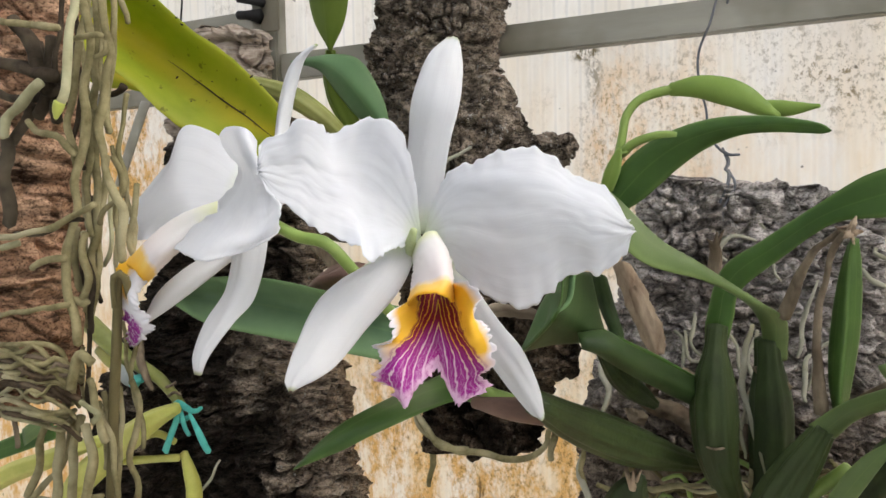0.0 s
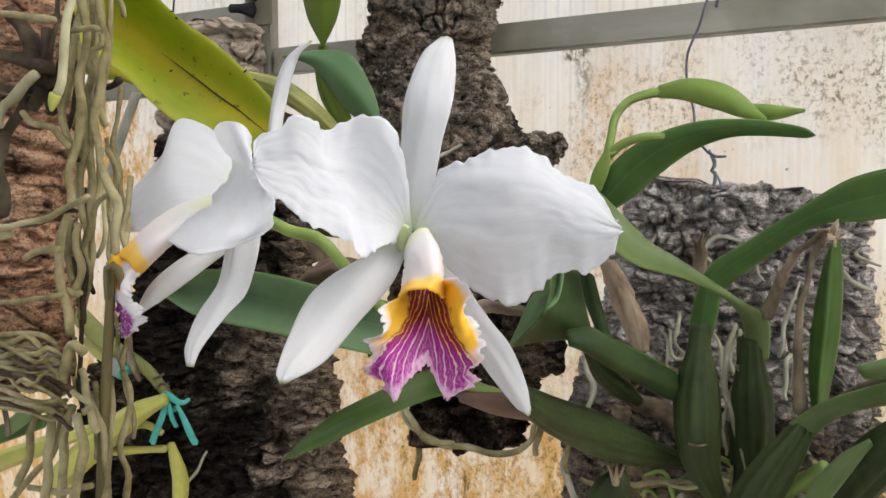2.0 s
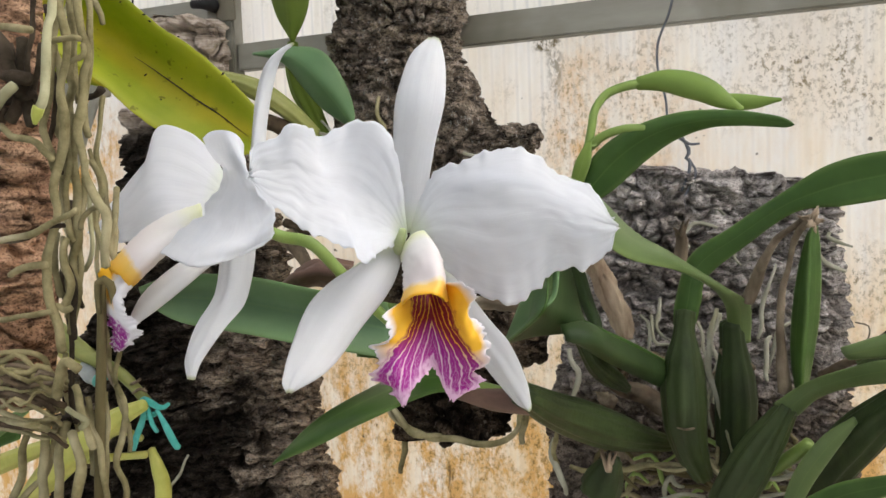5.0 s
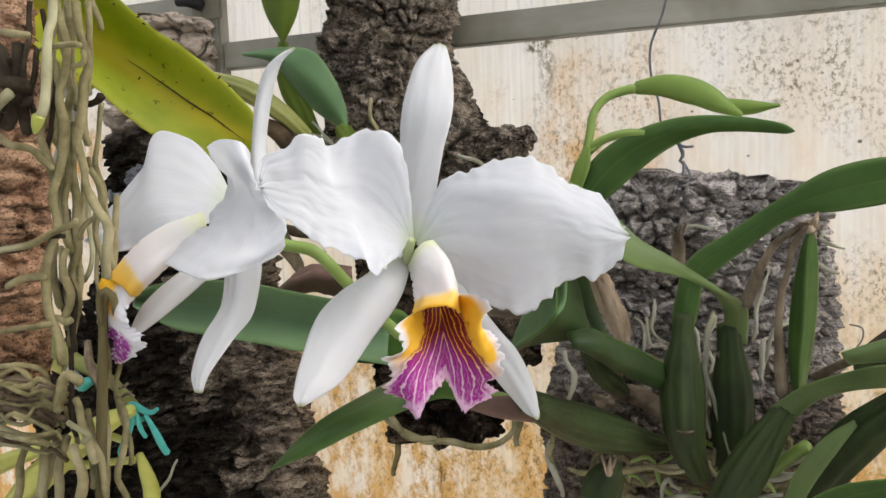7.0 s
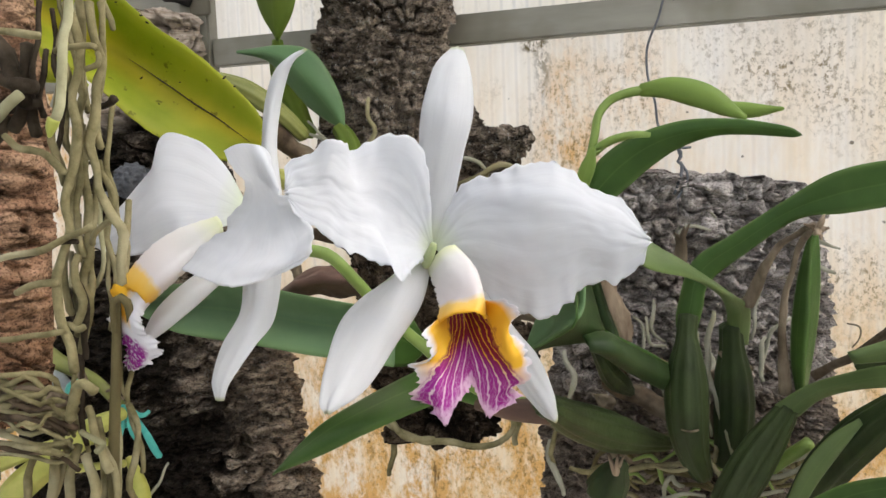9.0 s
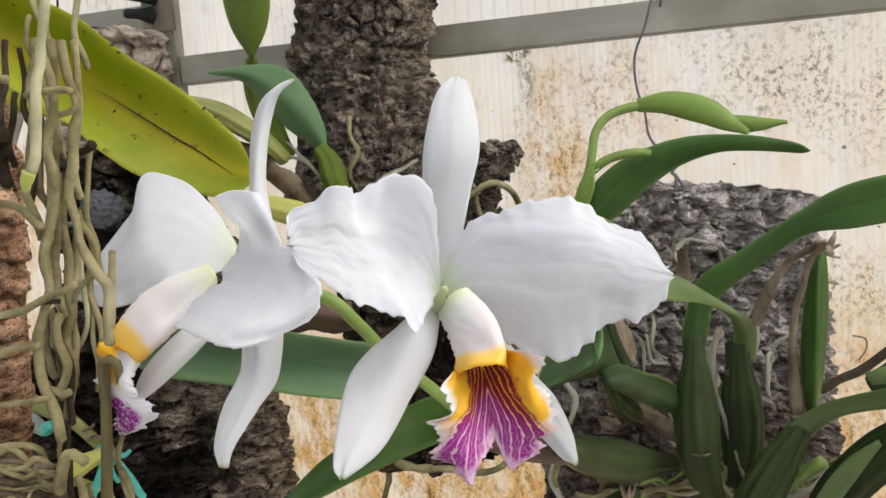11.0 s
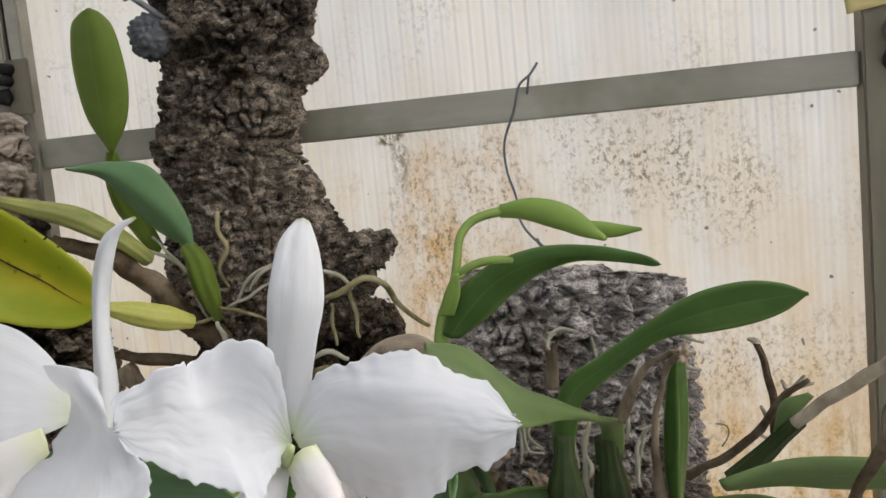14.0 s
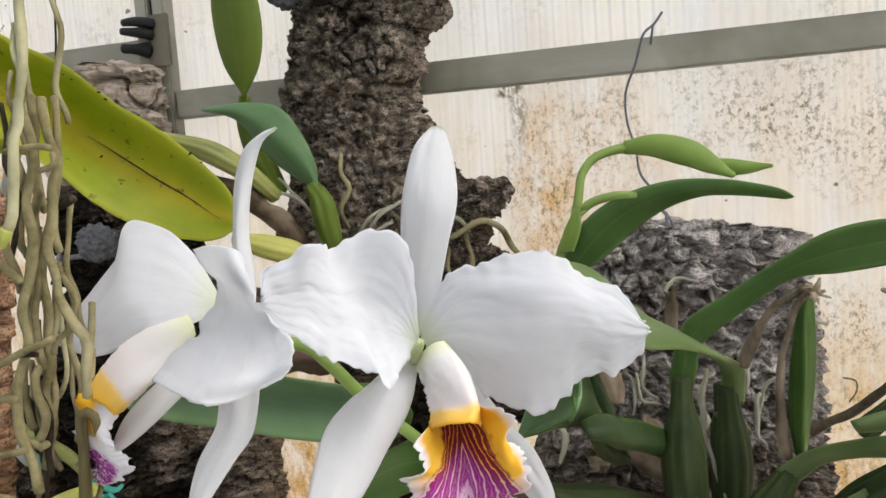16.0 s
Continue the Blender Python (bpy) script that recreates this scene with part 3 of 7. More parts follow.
def patch(name, curves, mat, parent, thick=0.0012, ns=40, nu=17, ruffle=0.0, waves=5.0, fold=0.0, bulge=0.0, frill=0.0, seed=0, wrinkle=0.0, label="", even=True, jags=0.05):
    """A blade or petal: its surface runs smoothly through a few lengthwise curves, with thickness, folds and ruffled edges."""
    rng = np.random.default_rng(seed)
    cs = np.stack([spline(c, ns) for c in curves], 1)
    g = np.stack([spline(row, nu, even) if len(curves) > 2 else row[0] + (row[1] - row[0]) * np.linspace(0, 1, nu)[:, None] for row in cs], 0)
    u = np.linspace(-1, 1, nu)[None, :, None]
    s = np.linspace(0, 1, ns)[:, None, None]
    nn = grid_normals(g)
    if nn[ns // 2, nu // 2] @ arr((0.44, -0.9, 0.1)) < 0:
        nn = -nn
    span = np.linalg.norm(g[:, -1] - g[:, 0], axis=1)[:, None, None]
    off = bulge * (1 - u ** 2) * span - fold * (1 - np.abs(u)) * span
    if ruffle:
        w = np.zeros((ns, nu, 1))
        for m in range(5):
            fq = waves * (0.7 + 0.55 * m)
            w = w + np.sin(fq * 2 * np.pi * s + rng.uniform(0, 6.28) + np.sign(u) * 1.3 * m + 0.8 * u) / (1 + 0.5 * m)
        away = np.maximum(np.abs(u), 0.8 * np.clip((s - 0.55) / 0.45, 0, 1))
        off = off + ruffle * 0.8 * w * away ** 4 * np.clip(s * 3, 0, 1) ** 1.5
    if wrinkle:
        wr = np.array([[noise.fractal(Vector((a * 3.2 + seed, b * 2.6, seed * 1.7)), 1.0, 2.0, 3) for b in np.linspace(-1, 1, nu)] for a in np.linspace(0, 1, ns)])
        off = off + wrinkle * wr[:, :, None] * np.clip(s * 4, 0, 1)
    if frill:
        # notched margin: uneven waves within the blade's own surface
        def jag(count):
            x = np.linspace(0, 1, count)
            y = sum(np.sin(2 * np.pi * q * x + rng.uniform(0, 6.28) + 0.8 * np.sin(2 * np.pi * 2.3 * x + q)) * rng.uniform(0.5, 1.0) / (1 + 0.05 * q) for q in (5, 9, 15, 23)) * 0.7
            return y + jags * rng.normal(0, 1, count)

        e, e2 = jag(ns) * np.clip(s[:, 0, 0] * 4, 0, 1), jag(ns) * np.clip(s[:, 0, 0] * 4, 0, 1)
        side = g[:, -1] - g[:, 0]
        side = side / np.maximum(np.linalg.norm(side, axis=1, keepdims=True), 1e-6)
        for k, amt in ((0, 1.0), (1, 0.6), (2, 0.25)):
            g[:, -1 - k] += side * (frill * amt * e)[:, None]
            g[:, k] -= side * (frill * amt * e2)[:, None]
        along = g[-1] - g[-3]
        along = along / np.maximum(np.linalg.norm(along, axis=1, keepdims=True), 1e-6)
        g[-1] += along * (frill * jag(nu))[:, None]
    g = g + nn * off
    nn = grid_normals(g)
    edge = np.clip(1.15 - np.abs(u) ** 6 * 0.9, 0, 1)
    a, b = g + nn * thick / 2 * edge, g - nn * thick / 2 * edge
    verts = np.vstack([a.reshape(-1, 3), b.reshape(-1, 3)])
    n1 = ns * nu
    faces = []
    for i in range(ns - 1):
        for j in range(nu - 1):
            q = i * nu + j
            faces += [(q, q + 1, q + nu + 1, q + nu), (n1 + q, n1 + q + nu, n1 + q + nu + 1, n1 + q + 1)]
    for i in range(ns - 1):
        p0, p1 = i * nu, (i + 1) * nu
        faces += [(p0, p1, n1 + p1, n1 + p0), (p0 + nu - 1, n1 + p0 + nu - 1, n1 + p1 + nu - 1, p1 + nu - 1)]
    for j in range(nu - 1):
        e0 = (ns - 1) * nu + j
        faces += [(j, n1 + j, n1 + j + 1, j + 1), (e0, e0 + 1, n1 + e0 + 1, n1 + e0)]
    uv = np.stack(np.broadcast_arrays(np.linspace(0, 1, ns)[:, None], np.linspace(0, 1, nu)[None, :]), 2).reshape(-1, 2)
    return link(name, verts, faces, mat, parent, label, np.vstack([uv, uv]))


def tube(name, pts, radii, mat, parent, n=None, sides=9, wobble=0.0, grooves=0, groove=0.0, flat=1.0, seed=0, label=""):
    """A root, stalk or bulb: round section swept along a smooth curve."""
    p = arr(pts)
    length = np.linalg.norm(np.diff(p, axis=0), axis=1).sum()
    n = n or int(np.clip(length / 0.004, 10, 60))
    c = spline(p, n)
    if wobble:
        for k in range(n):
            v = noise.noise_vector(Vector(c[k] * 55.0) + Vector((seed * 3.1, seed * 1.3, 0)))
            c[k] += arr(v) * wobble * math.sin(math.pi * min(1, max(0, k / (n - 1)))) ** 0.4
    r = curve_values(radii if isinstance(radii, (list, tuple)) else [radii, radii], n)
    t = np.gradient(c, axis=0)
    t /= np.linalg.norm(t, axis=1, keepdims=True)
    ref = arr((0.3, -0.95, 0.05))
    a = np.cross(t, ref)
    a /= np.maximum(np.linalg.norm(a, axis=1, keepdims=True), 1e-6)
    b = np.cross(a, t)
    th = np.linspace(0, 2 * np.pi, sides, endpoint=False)
    verts, uvs = [], []
    for k in range(n):
        rr = r[k] * (1 + groove * np.cos(grooves * th)) if grooves else np.full(sides, r[k])
        if wobble:
            rr = rr * (1 + 0.16 * noise.noise(Vector(c[k] * 120.0)))
        verts.append(c[k] + a[k] * (rr * np.cos(th))[:, None] + b[k] * (rr * np.sin(th) * flat)[:, None])
        uvs += [(k / (n - 1), j / sides) for j in range(sides)]
    verts = np.vstack(verts + [c[:1] - t[:1] * r[0] * 0.4, c[-1:] + t[-1:] * r[-1] * 0.6])
    uvs += [(0, 0.5), (1, 0.5)]
    faces = [(k * sides + j, k * sides + (j + 1) % sides, (k + 1) * sides + (j + 1) % sides, (k + 1) * sides + j) for k in range(n - 1) for j in range(sides)]
    e = n * sides
    faces += [(e, (j + 1) % sides, j) for j in range(sides)] + [(e + 1, (n - 1) * sides + j, (n - 1) * sides + (j + 1) % sides) for j in range(sides)]
    return link(name, verts, faces, mat, parent, label, uvs)


def box(name, lo, hi, mat, parent=None, bevel=0.0, label=""):
    bm = bmesh.new()
    bmesh.ops.create_cube(bm, size=1.0)
    lo, hi = arr(lo), arr(hi)
    for v in bm.verts:
        v.co = Vector((lo + hi) / 2 + arr(v.co) * (hi - lo))
    if bevel:
        bmesh.ops.bevel(bm, geom=bm.edges[:], offset=bevel, segments=2, affect="EDGES")
    me = bpy.data.meshes.new(name)
    bm.to_mesh(me)
    bm.free()
    me.materials.append(mat)
    ob = new(name, me)
    if parent:
        ob.parent = parent
        if parent.type == "EMPTY":
            ob.matrix_parent_inverse = Matrix.Translation(parent.location).inverted()
    if label:
        tagged(ob, label)
    return ob


def smooth(v):
    v = min(1.0, max(0.0, v))
    return v * v * (3 - 2 * v)


def cork(name, pts, half_widths, half_depth, mat, label, face=(0.25, -0.97, 0.0), ns=230, nt=300, amp=0.007, chunk=(60, 60, 60), lump=0.012, seed=0, square=1.0, ragged=0.01, parent=None, holes=1.0, fine=0.22, lamina=0.4, gap=0.13, cleft=1.0):
    """A slab of cork bark: a flattened log broken into plates of uneven height, with clefts, thin layers, pits and rough ends."""
    c = spline(pts, ns)
    hw = curve_values(half_widths, ns)
    hd = curve_values(half_depth, ns)
    t = np.gradient(c, axis=0)
    t /= np.linalg.norm(t, axis=1, keepdims=True)
    side = np.cross(t, arr(face))
    side /= np.linalg.norm(side, axis=1, keepdims=True)
    out = np.cross(side, t)
    th = np.linspace(0, 2 * np.pi, nt, endpoint=False)
    cx, sy = np.cos(th), np.sin(th)
    cx, sy = np.sign(cx) * np.abs(cx) ** square, np.sign(sy) * np.abs(sy) ** square
    weight = 0.55 + 0.45 * np.abs(np.sin(th))
    flat_pow = 2.0 / square - 1.0
    verts = np.empty((ns, nt, 3))
    px, py, pz = chunk
    o1, o2, o3 = Vector((seed, seed * 2.3, 1.7)), Vector((seed * 3.1, 5.2, seed)), Vector((9.1, seed, seed * 1.9))
    turns = [Vector(v) for v in np.random.default_rng(seed).normal(0, 1, (64, 3))]
    for i in range(ns):
        base = c[i] + side[i] * (cx * hw[i])[:, None] + out[i] * (sy * hd[i])[:, None]
        # outward normals of the flattened section
        rad = side[i] * (np.sign(cx) * np.abs(cx) ** flat_pow * hd[i])[:, None] + out[i] * (np.sign(sy) * np.abs(sy) ** flat_pow * hw[i])[:, None]
        rad = rad / np.linalg.norm(rad, axis=1, keepdims=True)
        for j in range(nt):
            q = Vector(base[j])
            if sy[j] < -0.3:
                # the side that leans on the wall stays plain
                verts[i, j] = base[j] + rad[j] * lump * noise.noise(q * 13.0 + o1)
                continue
            k = q + noise.noise_vector(q * 28.0 + o1) * 0.010 + noise.noise_vector(q * 90.0 + o2) * 0.0055 + noise.noise_vector(q * 230.0 + o3) * 0.0018
            v = Vector((k.x * px, k.y * py, k.z * pz)) + o1
            d, near = noise.voronoi(v)
            edge = smooth((d[1] - d[0]) / gap)
            own = noise.noise(near[0] * 2.7 + o2)
            lean = (v - near[0]).dot(turns[int(abs(own) * 6000) % 64]) * 0.42
            d2, near2 = noise.voronoi(v * 2.4 + o3)
            edge2 = smooth((d2[1] - d2[0]) / (gap * 1.4))
            own2 = noise.noise(near2[0] * 3.1 + o1)
            layer = noise.noise(Vector((k.x * 16.0, k.y * 16.0, k.z * 150.0)) + o3) * 3.0
            step = (math.floor(layer) + smooth((layer - math.floor(layer) - 0.25) / 0.3)) / 3.0
            pit = smooth((noise.noise(q * 38.0 + o3) - 0.34) / 0.12)
            rough = noise.fractal(q * 170.0, 0.8, 2.1, 3)
            crag = abs(noise.noise(v * 1.15 + o3)) + 0.5 * abs(noise.noise(v * 2.7 + o1)) + 0.25 * abs(noise.noise(v * 6.1 + o2))
            h = edge * (0.3 + 1.3 * own + lean) - cleft * (1 - edge) + 0.3 * edge2 * (1 + own2) - 0.9 + 1.7 * crag + lamina * step - 1.6 * holes * pit + fine * rough
            verts[i, j] = base[j] + rad[j] * (amp * h * weight[j] + lump * noise.noise(q * 13.0 + o1))
    for i, sgn in ((0, -1), (ns - 1, 1)):
        for d in range(8):
            k = i - sgn * d
            for j in range(nt):
                verts[k, j] += t[i] * sgn * ragged * (1 - d / 8) * noise.fractal(Vector(c[i] + side[i] * cx[j] * hw[i] + out[i] * sy[j] * hd[i]) * 45.0, 1.0, 2.0, 4)
    faces = [(i * nt + j, i * nt + (j + 1) % nt, (i + 1) * nt + (j + 1) % nt, (i + 1) * nt + j) for i in range(ns - 1) for j in range(nt)]
    # close both ends with rings that shrink to the middle
    rings, e = [verts.reshape(-1, 3)], ns * nt
    for row, sgn in ((0, -1), (ns - 1, 1)):
        mid_pt, prev = verts[row].mean(0), row * nt
        for q in (0.8, 0.55, 0.3, 0.1):
            ring = mid_pt + (verts[row] - mid_pt) * q
            ring = ring + t[row] * sgn * arr([0.004 * noise.fractal(Vector(p) * 70.0, 1.0, 2.0, 4) + 0.002 * (1 - q) for p in ring])[:, None]
            rings.append(ring)
            for j in range(nt):
                f4 = (prev + j, prev + (j + 1) % nt, e + (j + 1) % nt, e + j)
                faces.append(f4 if sgn > 0 else f4[::-1])
            prev = e
            e += nt
    ob = link(name, np.vstack(rings), faces, mat, parent)
    if not parent:
        tagged(ob, label, "cork bark")
    return ob


def bulb(parent, pts, radii, mat=BULB, grooves=9, groove=0.09, name="pseudobulb", label="", seed=0):
    return tube(name, pts, radii, mat, parent, n=34, sides=40, grooves=grooves, groove=groove, seed=seed, label=label)


# ---- greenhouse: ground, floor, walls, roof ----
tagged(box("ground", (-60, -60, -0.12), (60, 60, -0.03), GRASS), "short grass outside the greenhouse", "ground", kind="structure")
tagged(box("floor", (-3.0, -3.0, -0.026), (3.0, 0.72, 0.0), FLOOR), "unseen gravel floor of the greenhouse, pale to bounce light up", "floor", kind="structure")


def sheet_wall(name, x0, x1, z0, z1, y, label):
    """A twin-wall sheet: the milky room-side skin, softly fluted over the ribs, and the clear outer skin."""
    pitch = 0.0105
    nx = int((x1 - x0) / pitch * 4) + 1
    xs = np.linspace(x0, x1, nx)
    fr = y + 0.0003 * np.cos(2 * np.pi * xs / pitch)
    verts = [(x, f, z) for z in (z0, z1) for x, f in zip(xs, fr)]
    ob = tagged(link(name, verts, [(k, k + 1, nx + k + 1, nx + k) for k in range(nx - 1)], SHEET), label, "wall", kind="structure")
    skin = box("outer_skin", (x0, y + 0.008, z0), (x1, y + 0.0086, z1), ROOF, ob, label="clear outer skin of the sheet")
    skin.visible_shadow = False
    return ob


sheet_wall("wall_north_1", -0.450, 0.207, 0.0, 2.4, 0.704, "milky ribbed twin-wall sheet with rusty and green stains")
sheet_wall("wall_north_2", -1.6, -0.454, 0.0, 2.4, 0.733, "milky ribbed twin-wall sheet with brown specks")
sheet_wall("wall_north_3", 0.211, 1.6, 0.0, 2.4, 0.704, "milky ribbed twin-wall sheet beyond the post")
for nm, (ax, ay), (bx, by), (ox, oy) in (("wall_south", (-3, -3), (3, -3), (0, -0.01)), ("wall_west", (-3, 0.72), (-3, -3), (-0.01, 0)), ("wall_east", (3, -3), (3, 0.72), (0.01, 0)), ("wall_north_4", (-1.6, 0.72), (-3, 0.72), (0, 0.01)), ("wall_north_5", (3, 0.72), (1.6, 0.72), (0, 0.01))):
    inner = tagged(link(nm, [(ax, ay, 0), (bx, by, 0), (bx, by, 2.4), (ax, ay, 2.4)], [(0, 1, 2, 3)], SHEET_CLEAN), "milky twin-wall sheet of the greenhouse", "wall", kind="structure")
    lo, hi = arr((min(ax, bx), min(ay, by), 0)) + arr((ox, oy, 0)), arr((max(ax, bx), max(ay, by), 2.4)) + arr((ox, oy, 0))
    skin = box("outer_skin", lo - arr((abs(ox), abs(oy), 0)) * 0.03, hi + arr((abs(ox), abs(oy), 0)) * 0.03, ROOF, inner, label="clear outer skin of the sheet")
    skin.visible_shadow = False
roof = tagged(box("ceiling", (-3.0, -3.0, 2.41), (3.0, 0.72, 2.416), ROOF), "clear glazed greenhouse roof", "roof", kind="structure")
roof.visible_shadow = False

frame_wall = thing("wall_frame", (0.0, 0.695, 0.0), "dull aluminium frame that holds the wall sheets", "frame", kind="structure")
box("rail", (-0.436, 0.689, 1.5515), (0.183, 0.7015, 1.5755), ALU, frame_wall, 0.0012)
box("rail", (-1.6, 0.716, 1.6045), (-0.467, 0.7285, 1.6275), ALU, frame_wall, 0.0012)
box("rail", (-1.6, 0.689, 1.541), (-0.60, 0.7015, 1.5585), ALU, frame_wall, 0.0012)
box("post", (-0.466, 0.686, 0.0), (-0.4535, 0.7015, 2.4), ALU, frame_wall, 0.0015)
box("post", (-0.453, 0.690, 0.0), (-0.4495, 0.7015, 2.4), BLACK, frame_wall, 0.0005, "dark rubber seal")
box("post", (-0.449, 0.686, 0.0), (-0.437, 0.7015, 2.4), ALU, frame_wall, 0.0015)
box("post", (0.184, 0.684, 0.0), (0.206, 0.7015, 2.4), ALU_DARK, frame_wall, 0.0015, "brownish weathered post")
box("post", (0.2065, 0.692, 0.0), (0.214, 0.7015, 2.4), BLACK, frame_wall, 0.0005, "dark rubber seal")
box("post", (0.2145, 0.684, 0.0), (0.242, 0.7015, 2.4), ALU_DARK, frame_wall, 0.0015, "brownish weathered post")

# ---- cork slabs ----
dark_cork = cork("cork_slab", [(-0.224, 0.668, 1.785), (-0.238, 0.668, 1.680), (-0.254, 0.668, 1.606), (-0.268, 0.668, 1.542), (-0.253, 0.665, 1.466), (-0.234, 0.660, 1.404)] + [(-0.223, 0.655, 1.327), (-0.224, 0.655, 1.282), (-0.223, 0.650, 1.243)], [0.062, 0.062, 0.058, 0.050, 0.056, 0.064, 0.066, 0.055, 0.045], [0.034, 0.034, 0.034, 0.034, 0.036, 0.036, 0.034, 0.03, 0.026],
     BARK_MID, "tall dark weathered cork bark slab hung before the wall", ns=420, nt=380, amp=0.0056, chunk=(66, 66, 66), lump=0.011, seed=1, lamina=0.7, fine=0.34)
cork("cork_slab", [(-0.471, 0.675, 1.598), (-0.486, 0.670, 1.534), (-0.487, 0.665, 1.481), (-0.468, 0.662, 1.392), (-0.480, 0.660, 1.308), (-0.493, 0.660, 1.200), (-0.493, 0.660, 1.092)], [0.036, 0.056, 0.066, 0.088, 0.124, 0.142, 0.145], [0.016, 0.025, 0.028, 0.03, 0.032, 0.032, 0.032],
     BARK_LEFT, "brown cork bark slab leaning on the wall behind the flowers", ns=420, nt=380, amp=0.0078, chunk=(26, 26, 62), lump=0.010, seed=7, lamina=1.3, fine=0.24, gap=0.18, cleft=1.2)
cork("cork_slab", [(-0.037, 0.670, 1.130), (-0.034, 0.668, 1.202), (-0.033, 0.668, 1.279), (-0.024, 0.668, 1.339), (-0.024, 0.670, 1.396), (-0.019, 0.672, 1.438)], [0.105, 0.108, 0.106, 0.1, 0.084, 0.076], [0.024, 0.026, 0.026, 0.026, 0.024, 0.02],
     BARK_RIGHT, "thick grey cork bark slab hanging on a wire", ns=340, nt=440, amp=0.0058, chunk=(66, 66, 88), lump=0.007, seed=13, square=0.8, fine=0.18, lamina=0.7, gap=0.2, cleft=1.0, ragged=0.010)
cork("cork_log", [(-0.389, 0.375, 1.328), (-0.391, 0.375, 1.374), (-0.388, 0.372, 1.432), (-0.386, 0.372, 1.489), (-0.386, 0.372, 1.551), (-0.383, 0.372, 1.630)], [0.036, 0.045, 0.048, 0.047, 0.046, 0.044], [0.03, 0.035, 0.036, 0.036, 0.036, 0.036],
     BARK_FRONT, "reddish brown cork bark log wrapped in orchid roots", ns=400, nt=300, amp=0.0038, chunk=(34, 34, 60), lump=0.005, seed=21, fine=0.20, lamina=0.8, gap=0.16, cleft=1.1)

# ---- flowers ----
def flower(name, at, label):
    return thing(name, at, label, "orchid flower", "orchid flowers")


f1 = flower("orchid_flower", (-0.144, 0.40, 1.406), "large white orchid flower with a yellow and magenta lip")
patch("dorsal_sepal", [[(-0.1510, 0.4120, 1.4183), (-0.1461, 0.4060, 1.4439), (-0.1421, 0.4030, 1.4621), (-0.1398, 0.4030, 1.4812), (-0.1362, 0.4120, 1.5005), (-0.1307, 0.4200, 1.5092)], [(-0.1412, 0.4080, 1.4185), (-0.1345, 0.4010, 1.4437), (-0.1286, 0.3980, 1.4613), (-0.1263, 0.4000, 1.4801), (-0.1262, 0.4100, 1.4994), (-0.1271, 0.4210, 1.5101)], [(-0.1339, 0.4120, 1.4181), (-0.1261, 0.4060, 1.4432), (-0.1203, 0.4020, 1.4604), (-0.1157, 0.4030, 1.4771), (-0.1183, 0.4120, 1.4944), (-0.1236, 0.4200, 1.5076)]], SEPAL, f1, 0.0009, 48, 17, seed=2, wrinkle=0.0008)
patch("petal", [[(-0.1375, 0.4040, 1.4171), (-0.1349, 0.3950, 1.4402), (-0.1309, 0.3820, 1.4564), (-0.1349, 0.3740, 1.4678), (-0.1442, 0.3710, 1.4689), (-0.1576, 0.3650, 1.4630), (-0.1556, 0.3560, 1.4644), (-0.1550, 0.3410, 1.4665), (-0.1628, 0.3390, 1.4631), (-0.1728, 0.3370, 1.4588), (-0.1738, 0.3350, 1.4508)], [(-0.1373, 0.4020, 1.4159), (-0.1431, 0.3860, 1.4291), (-0.1486, 0.3720, 1.4379), (-0.1549, 0.3560, 1.4438), (-0.1631, 0.3440, 1.4461), (-0.1733, 0.3350, 1.4473)], [(-0.1375, 0.4000, 1.4142), (-0.1348, 0.3760, 1.4134), (-0.1339, 0.3540, 1.4096), (-0.1371, 0.3520, 1.4156), (-0.1473, 0.3520, 1.4183), (-0.1556, 0.3480, 1.4222), (-0.1609, 0.3440, 1.4288), (-0.1655, 0.3410, 1.4324), (-0.1707, 0.3380, 1.4371), (-0.1734, 0.3360, 1.4440)]],
      PETAL, f1, 0.0008, 110, 51, ruffle=0.0008, waves=5.0, seed=5, wrinkle=0.0012, frill=0.0014, fold=0.015)
patch("petal", [[(-0.1382, 0.4080, 1.4170), (-0.1297, 0.4040, 1.4364), (-0.1199, 0.4020, 1.4469), (-0.1042, 0.3980, 1.4518), (-0.0906, 0.3970, 1.4544), (-0.0807, 0.3980, 1.4547), (-0.0707, 0.4010, 1.4496), (-0.0661, 0.4040, 1.4434), (-0.0587, 0.4050, 1.4408), (-0.0533, 0.4070, 1.4379), (-0.0474, 0.4070, 1.4312), (-0.0421, 0.4060, 1.4232)], [(-0.1344, 0.4030, 1.4159), (-0.1068, 0.3910, 1.4297), (-0.0847, 0.3880, 1.4328), (-0.0646, 0.3930, 1.4300), (-0.0502, 0.4000, 1.4244), (-0.0402, 0.4060, 1.4202)], [(-0.1349, 0.4050, 1.4135), (-0.1189, 0.3980, 1.4043), (-0.1058, 0.3960, 1.3948), (-0.0931, 0.3970, 1.3882), (-0.0822, 0.3990, 1.3881), (-0.0740, 0.4010, 1.3932), (-0.0684, 0.4030, 1.4003), (-0.0616, 0.4050, 1.4024), (-0.0546, 0.4060, 1.4010), (-0.0489, 0.4070, 1.4050), (-0.0439, 0.4070, 1.4098), (-0.0415, 0.4070, 1.4156)]],
      PETAL, f1, 0.0008, 110, 51, ruffle=0.0008, waves=5.0, seed=19, wrinkle=0.0012, frill=0.0014)
